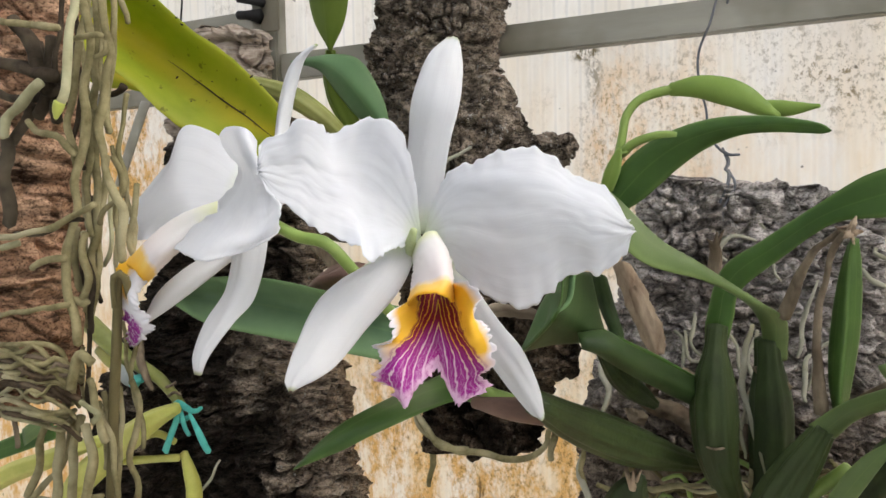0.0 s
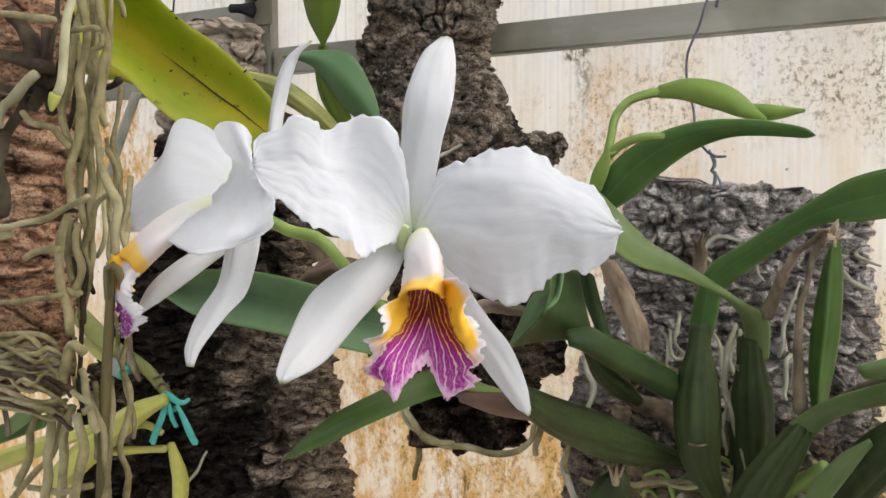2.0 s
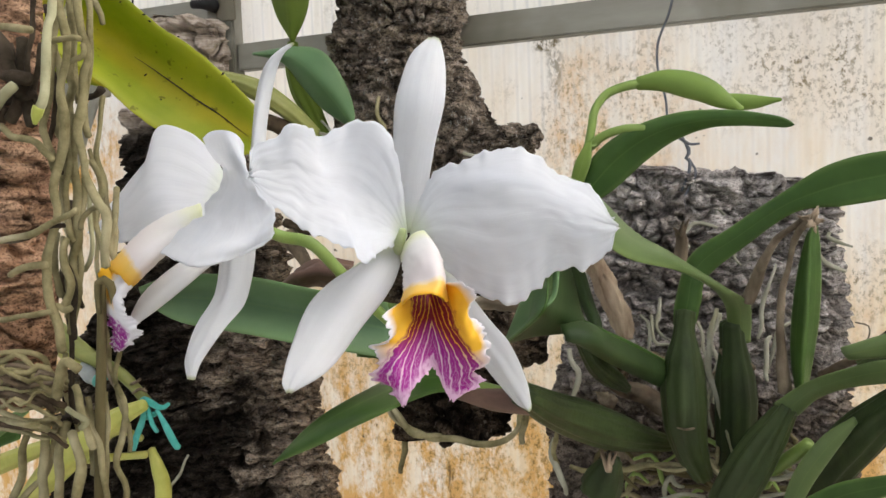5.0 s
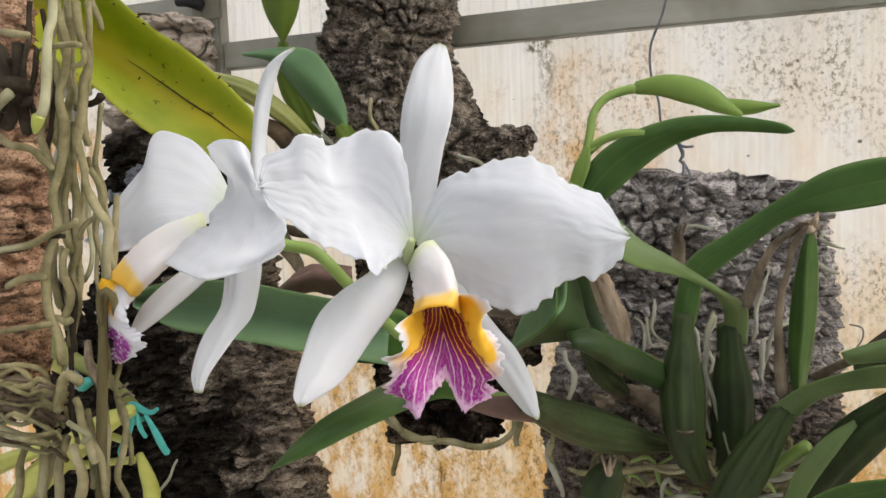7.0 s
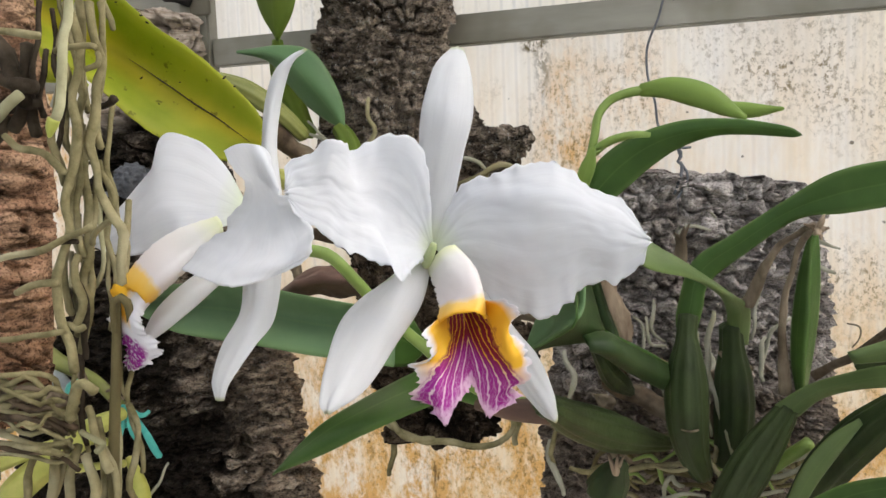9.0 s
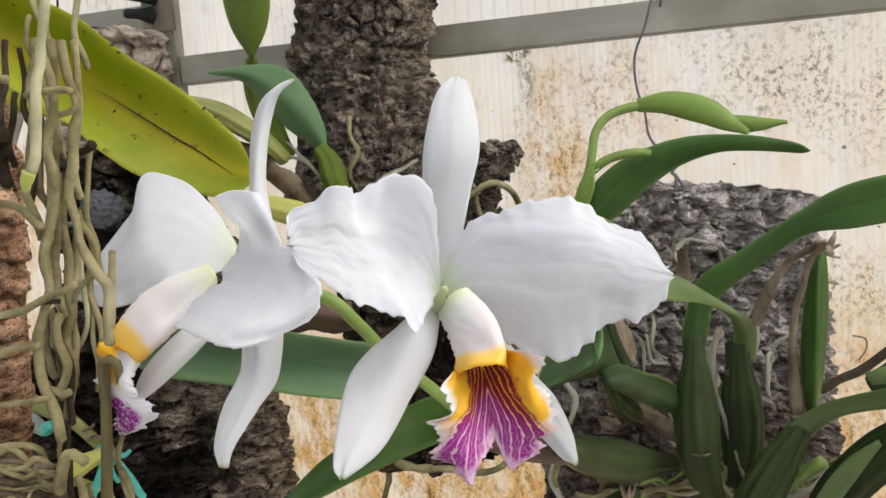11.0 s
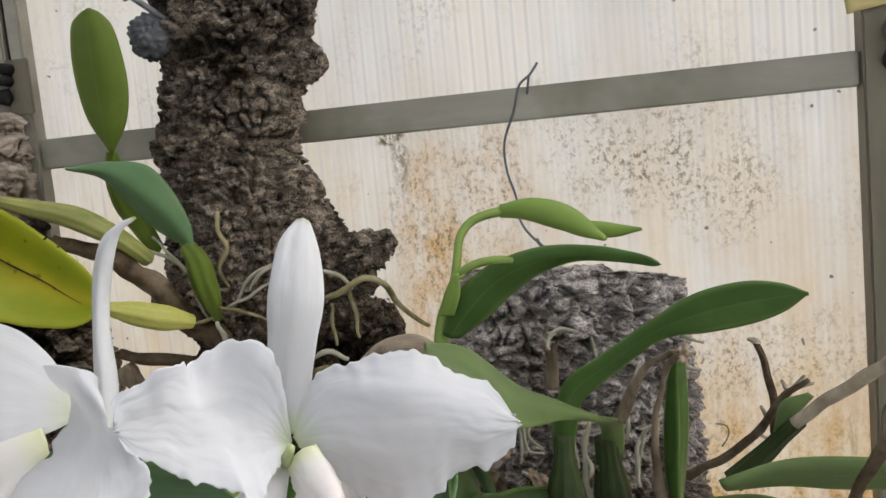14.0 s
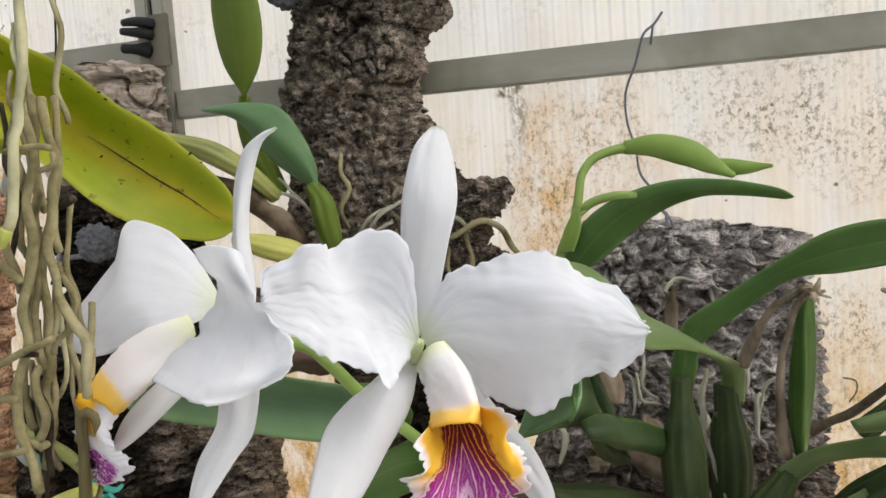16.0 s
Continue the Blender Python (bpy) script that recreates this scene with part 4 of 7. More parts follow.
patch("lateral_sepal", [[(-0.1480, 0.3760, 1.4074), (-0.1578, 0.3680, 1.4002), (-0.1650, 0.3590, 1.3904), (-0.1665, 0.3470, 1.3747), (-0.1646, 0.3370, 1.3622), (-0.1609, 0.3350, 1.3587)], [(-0.1432, 0.3920, 1.4142), (-0.1432, 0.3740, 1.4013), (-0.1482, 0.3600, 1.3885), (-0.1535, 0.3470, 1.3755), (-0.1564, 0.3380, 1.3650), (-0.1599, 0.3340, 1.3587)], [(-0.1385, 0.4020, 1.4178), (-0.1352, 0.3900, 1.4041), (-0.1356, 0.3770, 1.3933), (-0.1411, 0.3620, 1.3808), (-0.1487, 0.3470, 1.3659), (-0.1601, 0.3350, 1.3585)]], SEPAL, f1, 0.0009, 44, 17, seed=11, bulge=0.02, wrinkle=0.001)
patch("lateral_sepal", [[(-0.128, 0.400, 1.405), (-0.115, 0.404, 1.376), (-0.104, 0.410, 1.356), (-0.092, 0.415, 1.339), (-0.087, 0.418, 1.334)], [(-0.122, 0.396, 1.408), (-0.106, 0.400, 1.379), (-0.096, 0.407, 1.363), (-0.088, 0.414, 1.344), (-0.085, 0.418, 1.334)], [(-0.118, 0.400, 1.408), (-0.100, 0.404, 1.381), (-0.091, 0.410, 1.367), (-0.085, 0.415, 1.349), (-0.084, 0.418, 1.337)]], SEPAL, f1, 0.0009, 44, 17, seed=12, bulge=0.02, wrinkle=0.001)
tube("column", [(-0.140, 0.398, 1.408), (-0.134, 0.388, 1.415), (-0.130, 0.384, 1.421)], [0.0016, 0.0028, 0.0016], COLUMN, f1, label="pale green column")
patch("lip_tube", [[(-0.1394, 0.3980, 1.4084), (-0.1309, 0.3840, 1.4032), (-0.1235, 0.3680, 1.3970), (-0.1219, 0.3625, 1.3904)], [(-0.1328, 0.3900, 1.4139), (-0.1201, 0.3700, 1.4068), (-0.1149, 0.3600, 1.3994), (-0.1150, 0.3545, 1.3952)], [(-0.1263, 0.3870, 1.4190), (-0.1121, 0.3640, 1.4107), (-0.1074, 0.3570, 1.4007), (-0.1072, 0.3505, 1.3976)], [(-0.1218, 0.3870, 1.4202), (-0.1067, 0.3660, 1.4129), (-0.1016, 0.3580, 1.4019), (-0.1019, 0.3520, 1.3974)], [(-0.1233, 0.3940, 1.4187), (-0.1107, 0.3800, 1.4097), (-0.1044, 0.3700, 1.3989), (-0.1014, 0.3640, 1.3924)]], THROAT_SHORT, f1, 0.0008, 40, 41, seed=14, wrinkle=0.0004, frill=0.0006, label="white tube of the lip with a yellow rim")
patch("lip", [[(-0.1210, 0.3640, 1.3898), (-0.1238, 0.3570, 1.3905), (-0.1248, 0.3510, 1.3871), (-0.1188, 0.3470, 1.3802), (-0.1294, 0.3490, 1.3761), (-0.1257, 0.3470, 1.3704), (-0.1293, 0.3490, 1.3634), (-0.1225, 0.3480, 1.3597), (-0.1180, 0.3480, 1.3542)], [(-0.1237, 0.3740, 1.3957), (-0.1199, 0.3620, 1.3894), (-0.1160, 0.3520, 1.3814), (-0.1159, 0.3470, 1.3744), (-0.1167, 0.3450, 1.3665), (-0.1149, 0.3470, 1.3538)], [(-0.1233, 0.3820, 1.3986), (-0.1168, 0.3680, 1.3888), (-0.1138, 0.3600, 1.3792), (-0.1128, 0.3550, 1.3716), (-0.1108, 0.3510, 1.3651), (-0.1099, 0.3520, 1.3625)], [(-0.1199, 0.3860, 1.3990), (-0.1137, 0.3740, 1.3882), (-0.1108, 0.3680, 1.3793), (-0.1092, 0.3640, 1.3719), (-0.1082, 0.3620, 1.3678), (-0.1078, 0.3610, 1.3655)], [(-0.1138, 0.3820, 1.3988), (-0.1062, 0.3700, 1.3890), (-0.1029, 0.3660, 1.3788), (-0.1018, 0.3660, 1.3691), (-0.1051, 0.3680, 1.3593), (-0.1067, 0.3700, 1.3531)], [(-0.1052, 0.3700, 1.3989), (-0.0965, 0.3620, 1.3903), (-0.0925, 0.3610, 1.3801), (-0.0924, 0.3640, 1.3700), (-0.0984, 0.3710, 1.3606), (-0.1034, 0.3720, 1.3504)], [(-0.0984, 0.3580, 1.4013), (-0.0905, 0.3550, 1.4017), (-0.0863, 0.3570, 1.3962), (-0.0925, 0.3640, 1.3884), (-0.0850, 0.3640, 1.3794), (-0.0856, 0.3630, 1.3735), (-0.0847, 0.3640, 1.3690), (-0.0929, 0.3700, 1.3621), (-0.0916, 0.3760, 1.3564), (-0.0984, 0.3740, 1.3546)]],
      LIP, f1, 0.0007, 80, 57, ruffle=0.0010, waves=5, seed=15, frill=0.0014, even=False, jags=0.5, label="yellow lip with dark red and magenta veins")

f2 = flower("orchid_flower", (-0.235, 0.40, 1.425), "white orchid flower seen from its side, yellow throat")
patch("dorsal_sepal", [[(-0.226, 0.398, 1.421), (-0.230, 0.410, 1.443), (-0.236, 0.424, 1.467), (-0.236, 0.430, 1.491), (-0.230, 0.431, 1.507), (-0.220, 0.430, 1.514), (-0.210, 0.428, 1.517)], [(-0.219, 0.394, 1.421), (-0.221, 0.404, 1.443), (-0.229, 0.418, 1.467), (-0.229, 0.425, 1.490), (-0.224, 0.427, 1.506), (-0.217, 0.428, 1.513), (-0.209, 0.428, 1.516)], [(-0.217, 0.398, 1.421), (-0.218, 0.410, 1.442), (-0.227, 0.424, 1.467), (-0.227, 0.430, 1.488), (-0.222, 0.431, 1.505), (-0.217, 0.430, 1.512), (-0.209, 0.428, 1.516)]], SEPAL, f2, 0.0011, 48, 13, seed=22)
patch("petal", [[(-0.232, 0.400, 1.441), (-0.244, 0.404, 1.458), (-0.257, 0.405, 1.470), (-0.270, 0.405, 1.476), (-0.281, 0.404, 1.476), (-0.286, 0.398, 1.459), (-0.300, 0.394, 1.441), (-0.319, 0.390, 1.422)], [(-0.231, 0.396, 1.437), (-0.250, 0.392, 1.447), (-0.267, 0.386, 1.445), (-0.285, 0.384, 1.434), (-0.319, 0.389, 1.422)], [(-0.232, 0.396, 1.432), (-0.242, 0.386, 1.429), (-0.261, 0.380, 1.424), (-0.284, 0.380, 1.417), (-0.301, 0.384, 1.418), (-0.318, 0.389, 1.421)]], PETAL, f2, 0.0008, 70, 37, ruffle=0.0008, waves=3, seed=23, wrinkle=0.0006)
patch("petal", [[(-0.2180, 0.3620, 1.4654), (-0.2144, 0.3620, 1.4576), (-0.2112, 0.3660, 1.4507), (-0.2101, 0.3620, 1.4421), (-0.2168, 0.3580, 1.4333), (-0.2268, 0.3520, 1.4233), (-0.2332, 0.3470, 1.4146)], [(-0.2050, 0.3520, 1.4674), (-0.1958, 0.3500, 1.4572), (-0.1949, 0.3540, 1.4488), (-0.1918, 0.3480, 1.4365), (-0.1947, 0.3400, 1.4246), (-0.1963, 0.3330, 1.4178), (-0.2006, 0.3280, 1.4108)], [(-0.1946, 0.3480, 1.4669), (-0.1886, 0.3470, 1.4579), (-0.1868, 0.3480, 1.4483), (-0.1808, 0.3420, 1.4362), (-0.1819, 0.3340, 1.4235), (-0.1814, 0.3280, 1.4181), (-0.1848, 0.3250, 1.4123)], [(-0.1908, 0.3500, 1.4649), (-0.1881, 0.3500, 1.4568), (-0.1827, 0.3460, 1.4481), (-0.1732, 0.3400, 1.4360), (-0.1710, 0.3350, 1.4257), (-0.1738, 0.3310, 1.4191), (-0.1789, 0.3300, 1.4141)], [(-0.1914, 0.3560, 1.4610), (-0.1900, 0.3540, 1.4535), (-0.1780, 0.3420, 1.4450), (-0.1687, 0.3380, 1.4370), (-0.1615, 0.3340, 1.4317), (-0.1618, 0.3330, 1.4263), (-0.1666, 0.3320, 1.4190)]], PETAL_PLAIN, f2, 0.0008, 80, 45, ruffle=0.0012, waves=3.4, seed=24, wrinkle=0.0006, frill=0.0005)
patch("lip_tube", [[(-0.2331, 0.3760, 1.4359), (-0.2513, 0.3740, 1.4311), (-0.2655, 0.3710, 1.4236), (-0.2717, 0.3620, 1.4137), (-0.2770, 0.3570, 1.4062)], [(-0.2224, 0.3640, 1.4315), (-0.2302, 0.3520, 1.4234), (-0.2391, 0.3450, 1.4147), (-0.2539, 0.3450, 1.4037)], [(-0.2309, 0.3680, 1.4242), (-0.2327, 0.3560, 1.4168), (-0.2403, 0.3510, 1.4087), (-0.2570, 0.3520, 1.3970)]], THROAT, f2, 0.0008, 40, 33, seed=25, bulge=0.05, frill=0.0006, label="white tube of the lip, yellow at its mouth")
patch("lip", [[(-0.2753, 0.3570, 1.4079), (-0.2756, 0.3520, 1.4055), (-0.2730, 0.3520, 1.3966), (-0.2761, 0.3510, 1.3898), (-0.2700, 0.3510, 1.3832), (-0.2730, 0.3550, 1.3683)], [(-0.2549, 0.3460, 1.4047), (-0.2593, 0.3440, 1.3964), (-0.2572, 0.3430, 1.3887), (-0.2547, 0.3430, 1.3809), (-0.2649, 0.3510, 1.3681)], [(-0.2534, 0.3500, 1.3986), (-0.2544, 0.3450, 1.3938), (-0.2504, 0.3420, 1.3877), (-0.2456, 0.3420, 1.3840), (-0.2435, 0.3430, 1.3788), (-0.2537, 0.3450, 1.3728)]], SIDE_LIP, f2, 0.0007, 70, 37, ruffle=0.0014, waves=6, seed=26, frill=0.0012, jags=0.4, label="white frilled lip with magenta and yellow")
patch("lateral_sepal", [[(-0.229, 0.392, 1.421), (-0.246, 0.388, 1.412), (-0.256, 0.376, 1.403), (-0.264, 0.366, 1.392), (-0.269, 0.361, 1.379)], [(-0.225, 0.388, 1.418), (-0.239, 0.384, 1.408), (-0.249, 0.372, 1.399), (-0.258, 0.363, 1.388), (-0.268, 0.360, 1.378)], [(-0.225, 0.392, 1.414), (-0.238, 0.388, 1.405), (-0.247, 0.376, 1.394), (-0.257, 0.366, 1.384), (-0.267, 0.361, 1.377)]], SEPAL, f2, 0.0009, 36, 13, seed=27, bulge=0.02)
patch("lateral_sepal", [[(-0.216, 0.375, 1.429), (-0.212, 0.362, 1.412), (-0.208, 0.352, 1.396), (-0.213, 0.344, 1.383), (-0.215, 0.338, 1.369), (-0.212, 0.336, 1.361)], [(-0.207, 0.372, 1.429), (-0.200, 0.358, 1.413), (-0.197, 0.348, 1.396), (-0.203, 0.341, 1.382), (-0.209, 0.336, 1.369), (-0.210, 0.335, 1.361)], [(-0.202, 0.375, 1.429), (-0.193, 0.362, 1.412), (-0.192, 0.352, 1.393), (-0.197, 0.344, 1.383), (-0.206, 0.338, 1.369), (-0.209, 0.336, 1.361)]], SEPAL, f2, 0.0009, 44, 17, seed=28, bulge=0.02, wrinkle=0.001)

# ---- the flowering orchid on the grey slab ----
plant = thing("orchid_plant", (-0.02, 0.62, 1.25), "green flowering orchid with ribbed bulbs rooted on cork", "orchid")
tube("flower_stalk", [(-0.229, 0.405, 1.427), (-0.209, 0.405, 1.418), (-0.193, 0.408, 1.414), (-0.182, 0.415, 1.400), (-0.172, 0.425, 1.383), (-0.158, 0.435, 1.366), (-0.132, 0.445, 1.341), (-0.101, 0.440, 1.334)], [0.003, 0.0032, 0.003, 0.003, 0.0032, 0.0036], STALK, plant)
tube("flower_stalk", [(-0.141, 0.400, 1.409), (-0.154, 0.412, 1.398), (-0.172, 0.425, 1.383)], [0.0028, 0.003, 0.003], STALK, plant)
bulb(plant, [(-0.0925, 0.4280, 1.3393), (-0.0897, 0.4400, 1.3331), (-0.0856, 0.4580, 1.3237), (-0.0787, 0.4900, 1.3094), (-0.0689, 0.5250, 1.2941), (-0.0568, 0.5600, 1.2799), (-0.0446, 0.5900, 1.2684)], [0.0055, 0.0085, 0.0105, 0.0112, 0.0100, 0.0070, 0.0045], BULB_RIB, 11, 0.09)
tube("sheath", [(-0.131, 0.445, 1.332), (-0.111, 0.440, 1.332), (-0.092, 0.440, 1.332)], [0.003, 0.006, 0.007], SHEATH_BROWN, plant, label="dark dry sheath")
patch("leaf", [[(-0.281, 0.491, 1.265), (-0.262, 0.503, 1.287), (-0.243, 0.520, 1.301)] + [(-0.196, 0.545, 1.324), (-0.173, 0.530, 1.327), (-0.143, 0.490, 1.329), (-0.115, 0.448, 1.332)], [(-0.281, 0.490, 1.265), (-0.251, 0.493, 1.286), (-0.225, 0.496, 1.300)] + [(-0.178, 0.510, 1.323), (-0.152, 0.490, 1.327), (-0.114, 0.444, 1.331)], [(-0.281, 0.490, 1.265), (-0.243, 0.488, 1.282), (-0.213, 0.484, 1.298)] + [(-0.162, 0.477, 1.322), (-0.136, 0.460, 1.327), (-0.114, 0.442, 1.329)]], LEAF, plant, 0.0016, 50, 13)
patch("leaf", [[(-0.373, 0.480, 1.380), (-0.346, 0.477, 1.387), (-0.306, 0.475, 1.390), (-0.274, 0.474, 1.388), (-0.243, 0.474, 1.383), (-0.216, 0.478, 1.378), (-0.193, 0.490, 1.372)], [(-0.379, 0.488, 1.375), (-0.345, 0.486, 1.376), (-0.314, 0.485, 1.376), (-0.281, 0.484, 1.372), (-0.250, 0.484, 1.367), (-0.221, 0.487, 1.363), (-0.195, 0.495, 1.357)], [(-0.367, 0.475, 1.372), (-0.336, 0.472, 1.360), (-0.305, 0.470, 1.356), (-0.273, 0.469, 1.353), (-0.243, 0.469, 1.349), (-0.216, 0.474, 1.345), (-0.193, 0.486, 1.339)]], LEAF_PALE, plant, 0.0018, 56, 19, seed=31)
patch("leaf", [[(-0.219, 0.500, 1.372), (-0.207, 0.515, 1.368), (-0.200, 0.530, 1.363), (-0.194, 0.540, 1.347)], [(-0.219, 0.497, 1.355), (-0.206, 0.512, 1.351), (-0.199, 0.527, 1.347), (-0.191, 0.538, 1.342)], [(-0.221, 0.500, 1.336), (-0.209, 0.515, 1.332), (-0.201, 0.530, 1.329), (-0.194, 0.540, 1.335)]], LEAF, plant, 0.0018, 20, 11)
flap = patch("leaf", [[(-0.0822, 0.4400, 1.4001), (-0.0959, 0.4500, 1.3839), (-0.1027, 0.4520, 1.3705), (-0.1065, 0.4480, 1.3588)], [(-0.0780, 0.4360, 1.4002), (-0.0858, 0.4380, 1.3855), (-0.0895, 0.4360, 1.3733), (-0.1051, 0.4460, 1.3595)], [(-0.0713, 0.4280, 1.4007), (-0.0702, 0.4160, 1.3884), (-0.0735, 0.4040, 1.3834), (-0.0897, 0.4250, 1.3708), (-0.1048, 0.4460, 1.3598)]], LEAF_BLUE, plant, 0.0018, 44, 19, label="grey-green leaf folded over")
tube("leaf_rim", [(-0.0762, 0.4240, 1.4014), (-0.0727, 0.4100, 1.3890), (-0.0728, 0.4020, 1.3832), (-0.0876, 0.4230, 1.3714), (-0.1038, 0.4450, 1.3600)], [0.0004, 0.0007, 0.0007, 0.0005, 0.0003], LEAF, flap)
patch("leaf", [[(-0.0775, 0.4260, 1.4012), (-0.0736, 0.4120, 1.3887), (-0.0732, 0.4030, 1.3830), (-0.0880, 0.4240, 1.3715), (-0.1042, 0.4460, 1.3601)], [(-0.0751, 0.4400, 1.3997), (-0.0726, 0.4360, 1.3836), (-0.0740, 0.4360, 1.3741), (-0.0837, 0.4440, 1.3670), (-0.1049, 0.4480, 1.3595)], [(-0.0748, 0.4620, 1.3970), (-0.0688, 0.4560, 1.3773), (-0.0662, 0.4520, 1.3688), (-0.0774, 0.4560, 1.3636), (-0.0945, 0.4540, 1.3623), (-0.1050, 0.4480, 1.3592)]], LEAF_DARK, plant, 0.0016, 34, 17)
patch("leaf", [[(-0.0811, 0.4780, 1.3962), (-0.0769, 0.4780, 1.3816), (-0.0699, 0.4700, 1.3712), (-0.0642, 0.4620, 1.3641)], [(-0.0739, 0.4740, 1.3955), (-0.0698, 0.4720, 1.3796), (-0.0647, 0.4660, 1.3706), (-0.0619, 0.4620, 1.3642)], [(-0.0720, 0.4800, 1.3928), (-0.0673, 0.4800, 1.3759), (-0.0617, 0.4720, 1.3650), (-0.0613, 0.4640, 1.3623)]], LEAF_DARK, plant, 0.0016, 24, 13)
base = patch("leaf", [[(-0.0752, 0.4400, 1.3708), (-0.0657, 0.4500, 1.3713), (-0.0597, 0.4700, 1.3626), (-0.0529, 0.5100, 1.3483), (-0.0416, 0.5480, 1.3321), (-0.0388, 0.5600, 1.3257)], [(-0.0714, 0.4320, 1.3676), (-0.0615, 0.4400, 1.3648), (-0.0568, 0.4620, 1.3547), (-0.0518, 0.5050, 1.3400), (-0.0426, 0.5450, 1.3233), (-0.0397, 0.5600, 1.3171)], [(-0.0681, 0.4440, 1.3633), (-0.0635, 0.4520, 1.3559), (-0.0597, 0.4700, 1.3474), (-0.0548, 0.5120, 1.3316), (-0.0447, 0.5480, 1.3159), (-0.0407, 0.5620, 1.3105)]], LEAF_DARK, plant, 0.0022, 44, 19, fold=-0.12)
tube("leaf_rim", [(-0.0651, 0.4480, 1.3716), (-0.0592, 0.4680, 1.3629), (-0.0524, 0.5080, 1.3487), (-0.0412, 0.5460, 1.3325)], [0.0006, 0.0012, 0.0012, 0.0006], LEAF, base)
bulb(plant, [(-0.0743, 0.4750, 1.3586), (-0.0705, 0.4850, 1.3453), (-0.0687, 0.5050, 1.3340), (-0.0637, 0.5450, 1.3148)], [0.003, 0.0055, 0.006, 0.003], BULB, 7, 0.1)
# two upright bulbs with their leaves
ringed = bulb(plant, [(-0.0296, 0.5560, 1.3603), (-0.0305, 0.5540, 1.3490), (-0.0305, 0.5520, 1.3411), (-0.0308, 0.5500, 1.3299), (-0.0309, 0.5490, 1.3169), (-0.0305, 0.5490, 1.3038), (-0.0298, 0.5510, 1.2907), (-0.0273, 0.5560, 1.2756), (-0.0219, 0.5640, 1.2583)], [0.0058, 0.0060, 0.0100, 0.0126, 0.0128, 0.0122, 0.0105, 0.0085, 0.006], BULB_RIB, 10, 0.06)
tube("node_ring", [(-0.0395, 0.5460, 1.2949), (-0.0284, 0.5360, 1.2949), (-0.0208, 0.5450, 1.2954)], [0.0007, 0.0008, 0.0007], HUSK, ringed)
bulb(plant, [(-0.0054, 0.5740, 1.3515), (-0.0051, 0.5750, 1.3440), (-0.0045, 0.5760, 1.3321), (-0.0038, 0.5770, 1.3167), (-0.0034, 0.5780, 1.2995), (-0.0047, 0.5800, 1.2783), (-0.0080, 0.5820, 1.2600)], [0.0068, 0.0075, 0.0110, 0.0122, 0.0120, 0.0105, 0.007], BULB, 10, 0.06)
patch("leaf", [[(-0.037, 0.557, 1.352), (-0.036, 0.557, 1.365)] + [(-0.027, 0.555, 1.393), (-0.004, 0.550, 1.410), (0.022, 0.545, 1.428), (0.046, 0.540, 1.443), (0.072, 0.538, 1.449), (0.092, 0.538, 1.447), (0.106, 0.537, 1.441)], [(-0.030, 0.553, 1.353), (-0.028, 0.553, 1.366)] + [(-0.023, 0.551, 1.388), (0.000, 0.547, 1.406), (0.026, 0.543, 1.424), (0.048, 0.540, 1.432), (0.074, 0.538, 1.437), (0.091, 0.538, 1.439), (0.106, 0.537, 1.440)], [(-0.024, 0.557, 1.353), (-0.021, 0.557, 1.366)] + [(-0.017, 0.555, 1.381), (0.005, 0.550, 1.400), (0.030, 0.545, 1.418), (0.054, 0.542, 1.421), (0.077, 0.540, 1.425), (0.094, 0.539, 1.431), (0.106, 0.537, 1.440)]], LEAF, plant, 0.0018, 60, 15, fold=0.10, seed=33)
patch("leaf", [[(-0.086, 0.452, 1.445), (-0.068, 0.465, 1.438)] + [(-0.047, 0.485, 1.413), (-0.032, 0.500, 1.401), (-0.010, 0.530, 1.381), (0.004, 0.565, 1.366), (0.006, 0.573, 1.356), (0.005, 0.578, 1.339)], [(-0.084, 0.444, 1.444), (-0.062, 0.444, 1.430)] + [(-0.046, 0.462, 1.409), (-0.029, 0.489, 1.397), (-0.011, 0.525, 1.380), (-0.003, 0.557, 1.366), (-0.001, 0.569, 1.353), (-0.002, 0.574, 1.339)], [(-0.083, 0.438, 1.441), (-0.061, 0.436, 1.421)] + [(-0.046, 0.450, 1.403), (-0.027, 0.490, 1.392), (-0.013, 0.530, 1.378), (-0.008, 0.560, 1.363), (-0.008, 0.573, 1.350), (-0.009, 0.578, 1.338)]], LEAF_LIGHT, plant, 0.0018, 60, 17, seed=34)
bulb(plant, [(-0.136, 0.505, 1.418), (-0.118, 0.500, 1.428), (-0.100, 0.490, 1.433), (-0.082, 0.478, 1.432)], [0.004, 0.0085, 0.0085, 0.003], BULB_STRIPE, 0, 0.0, "old_bulb", "brown striped old bulb")
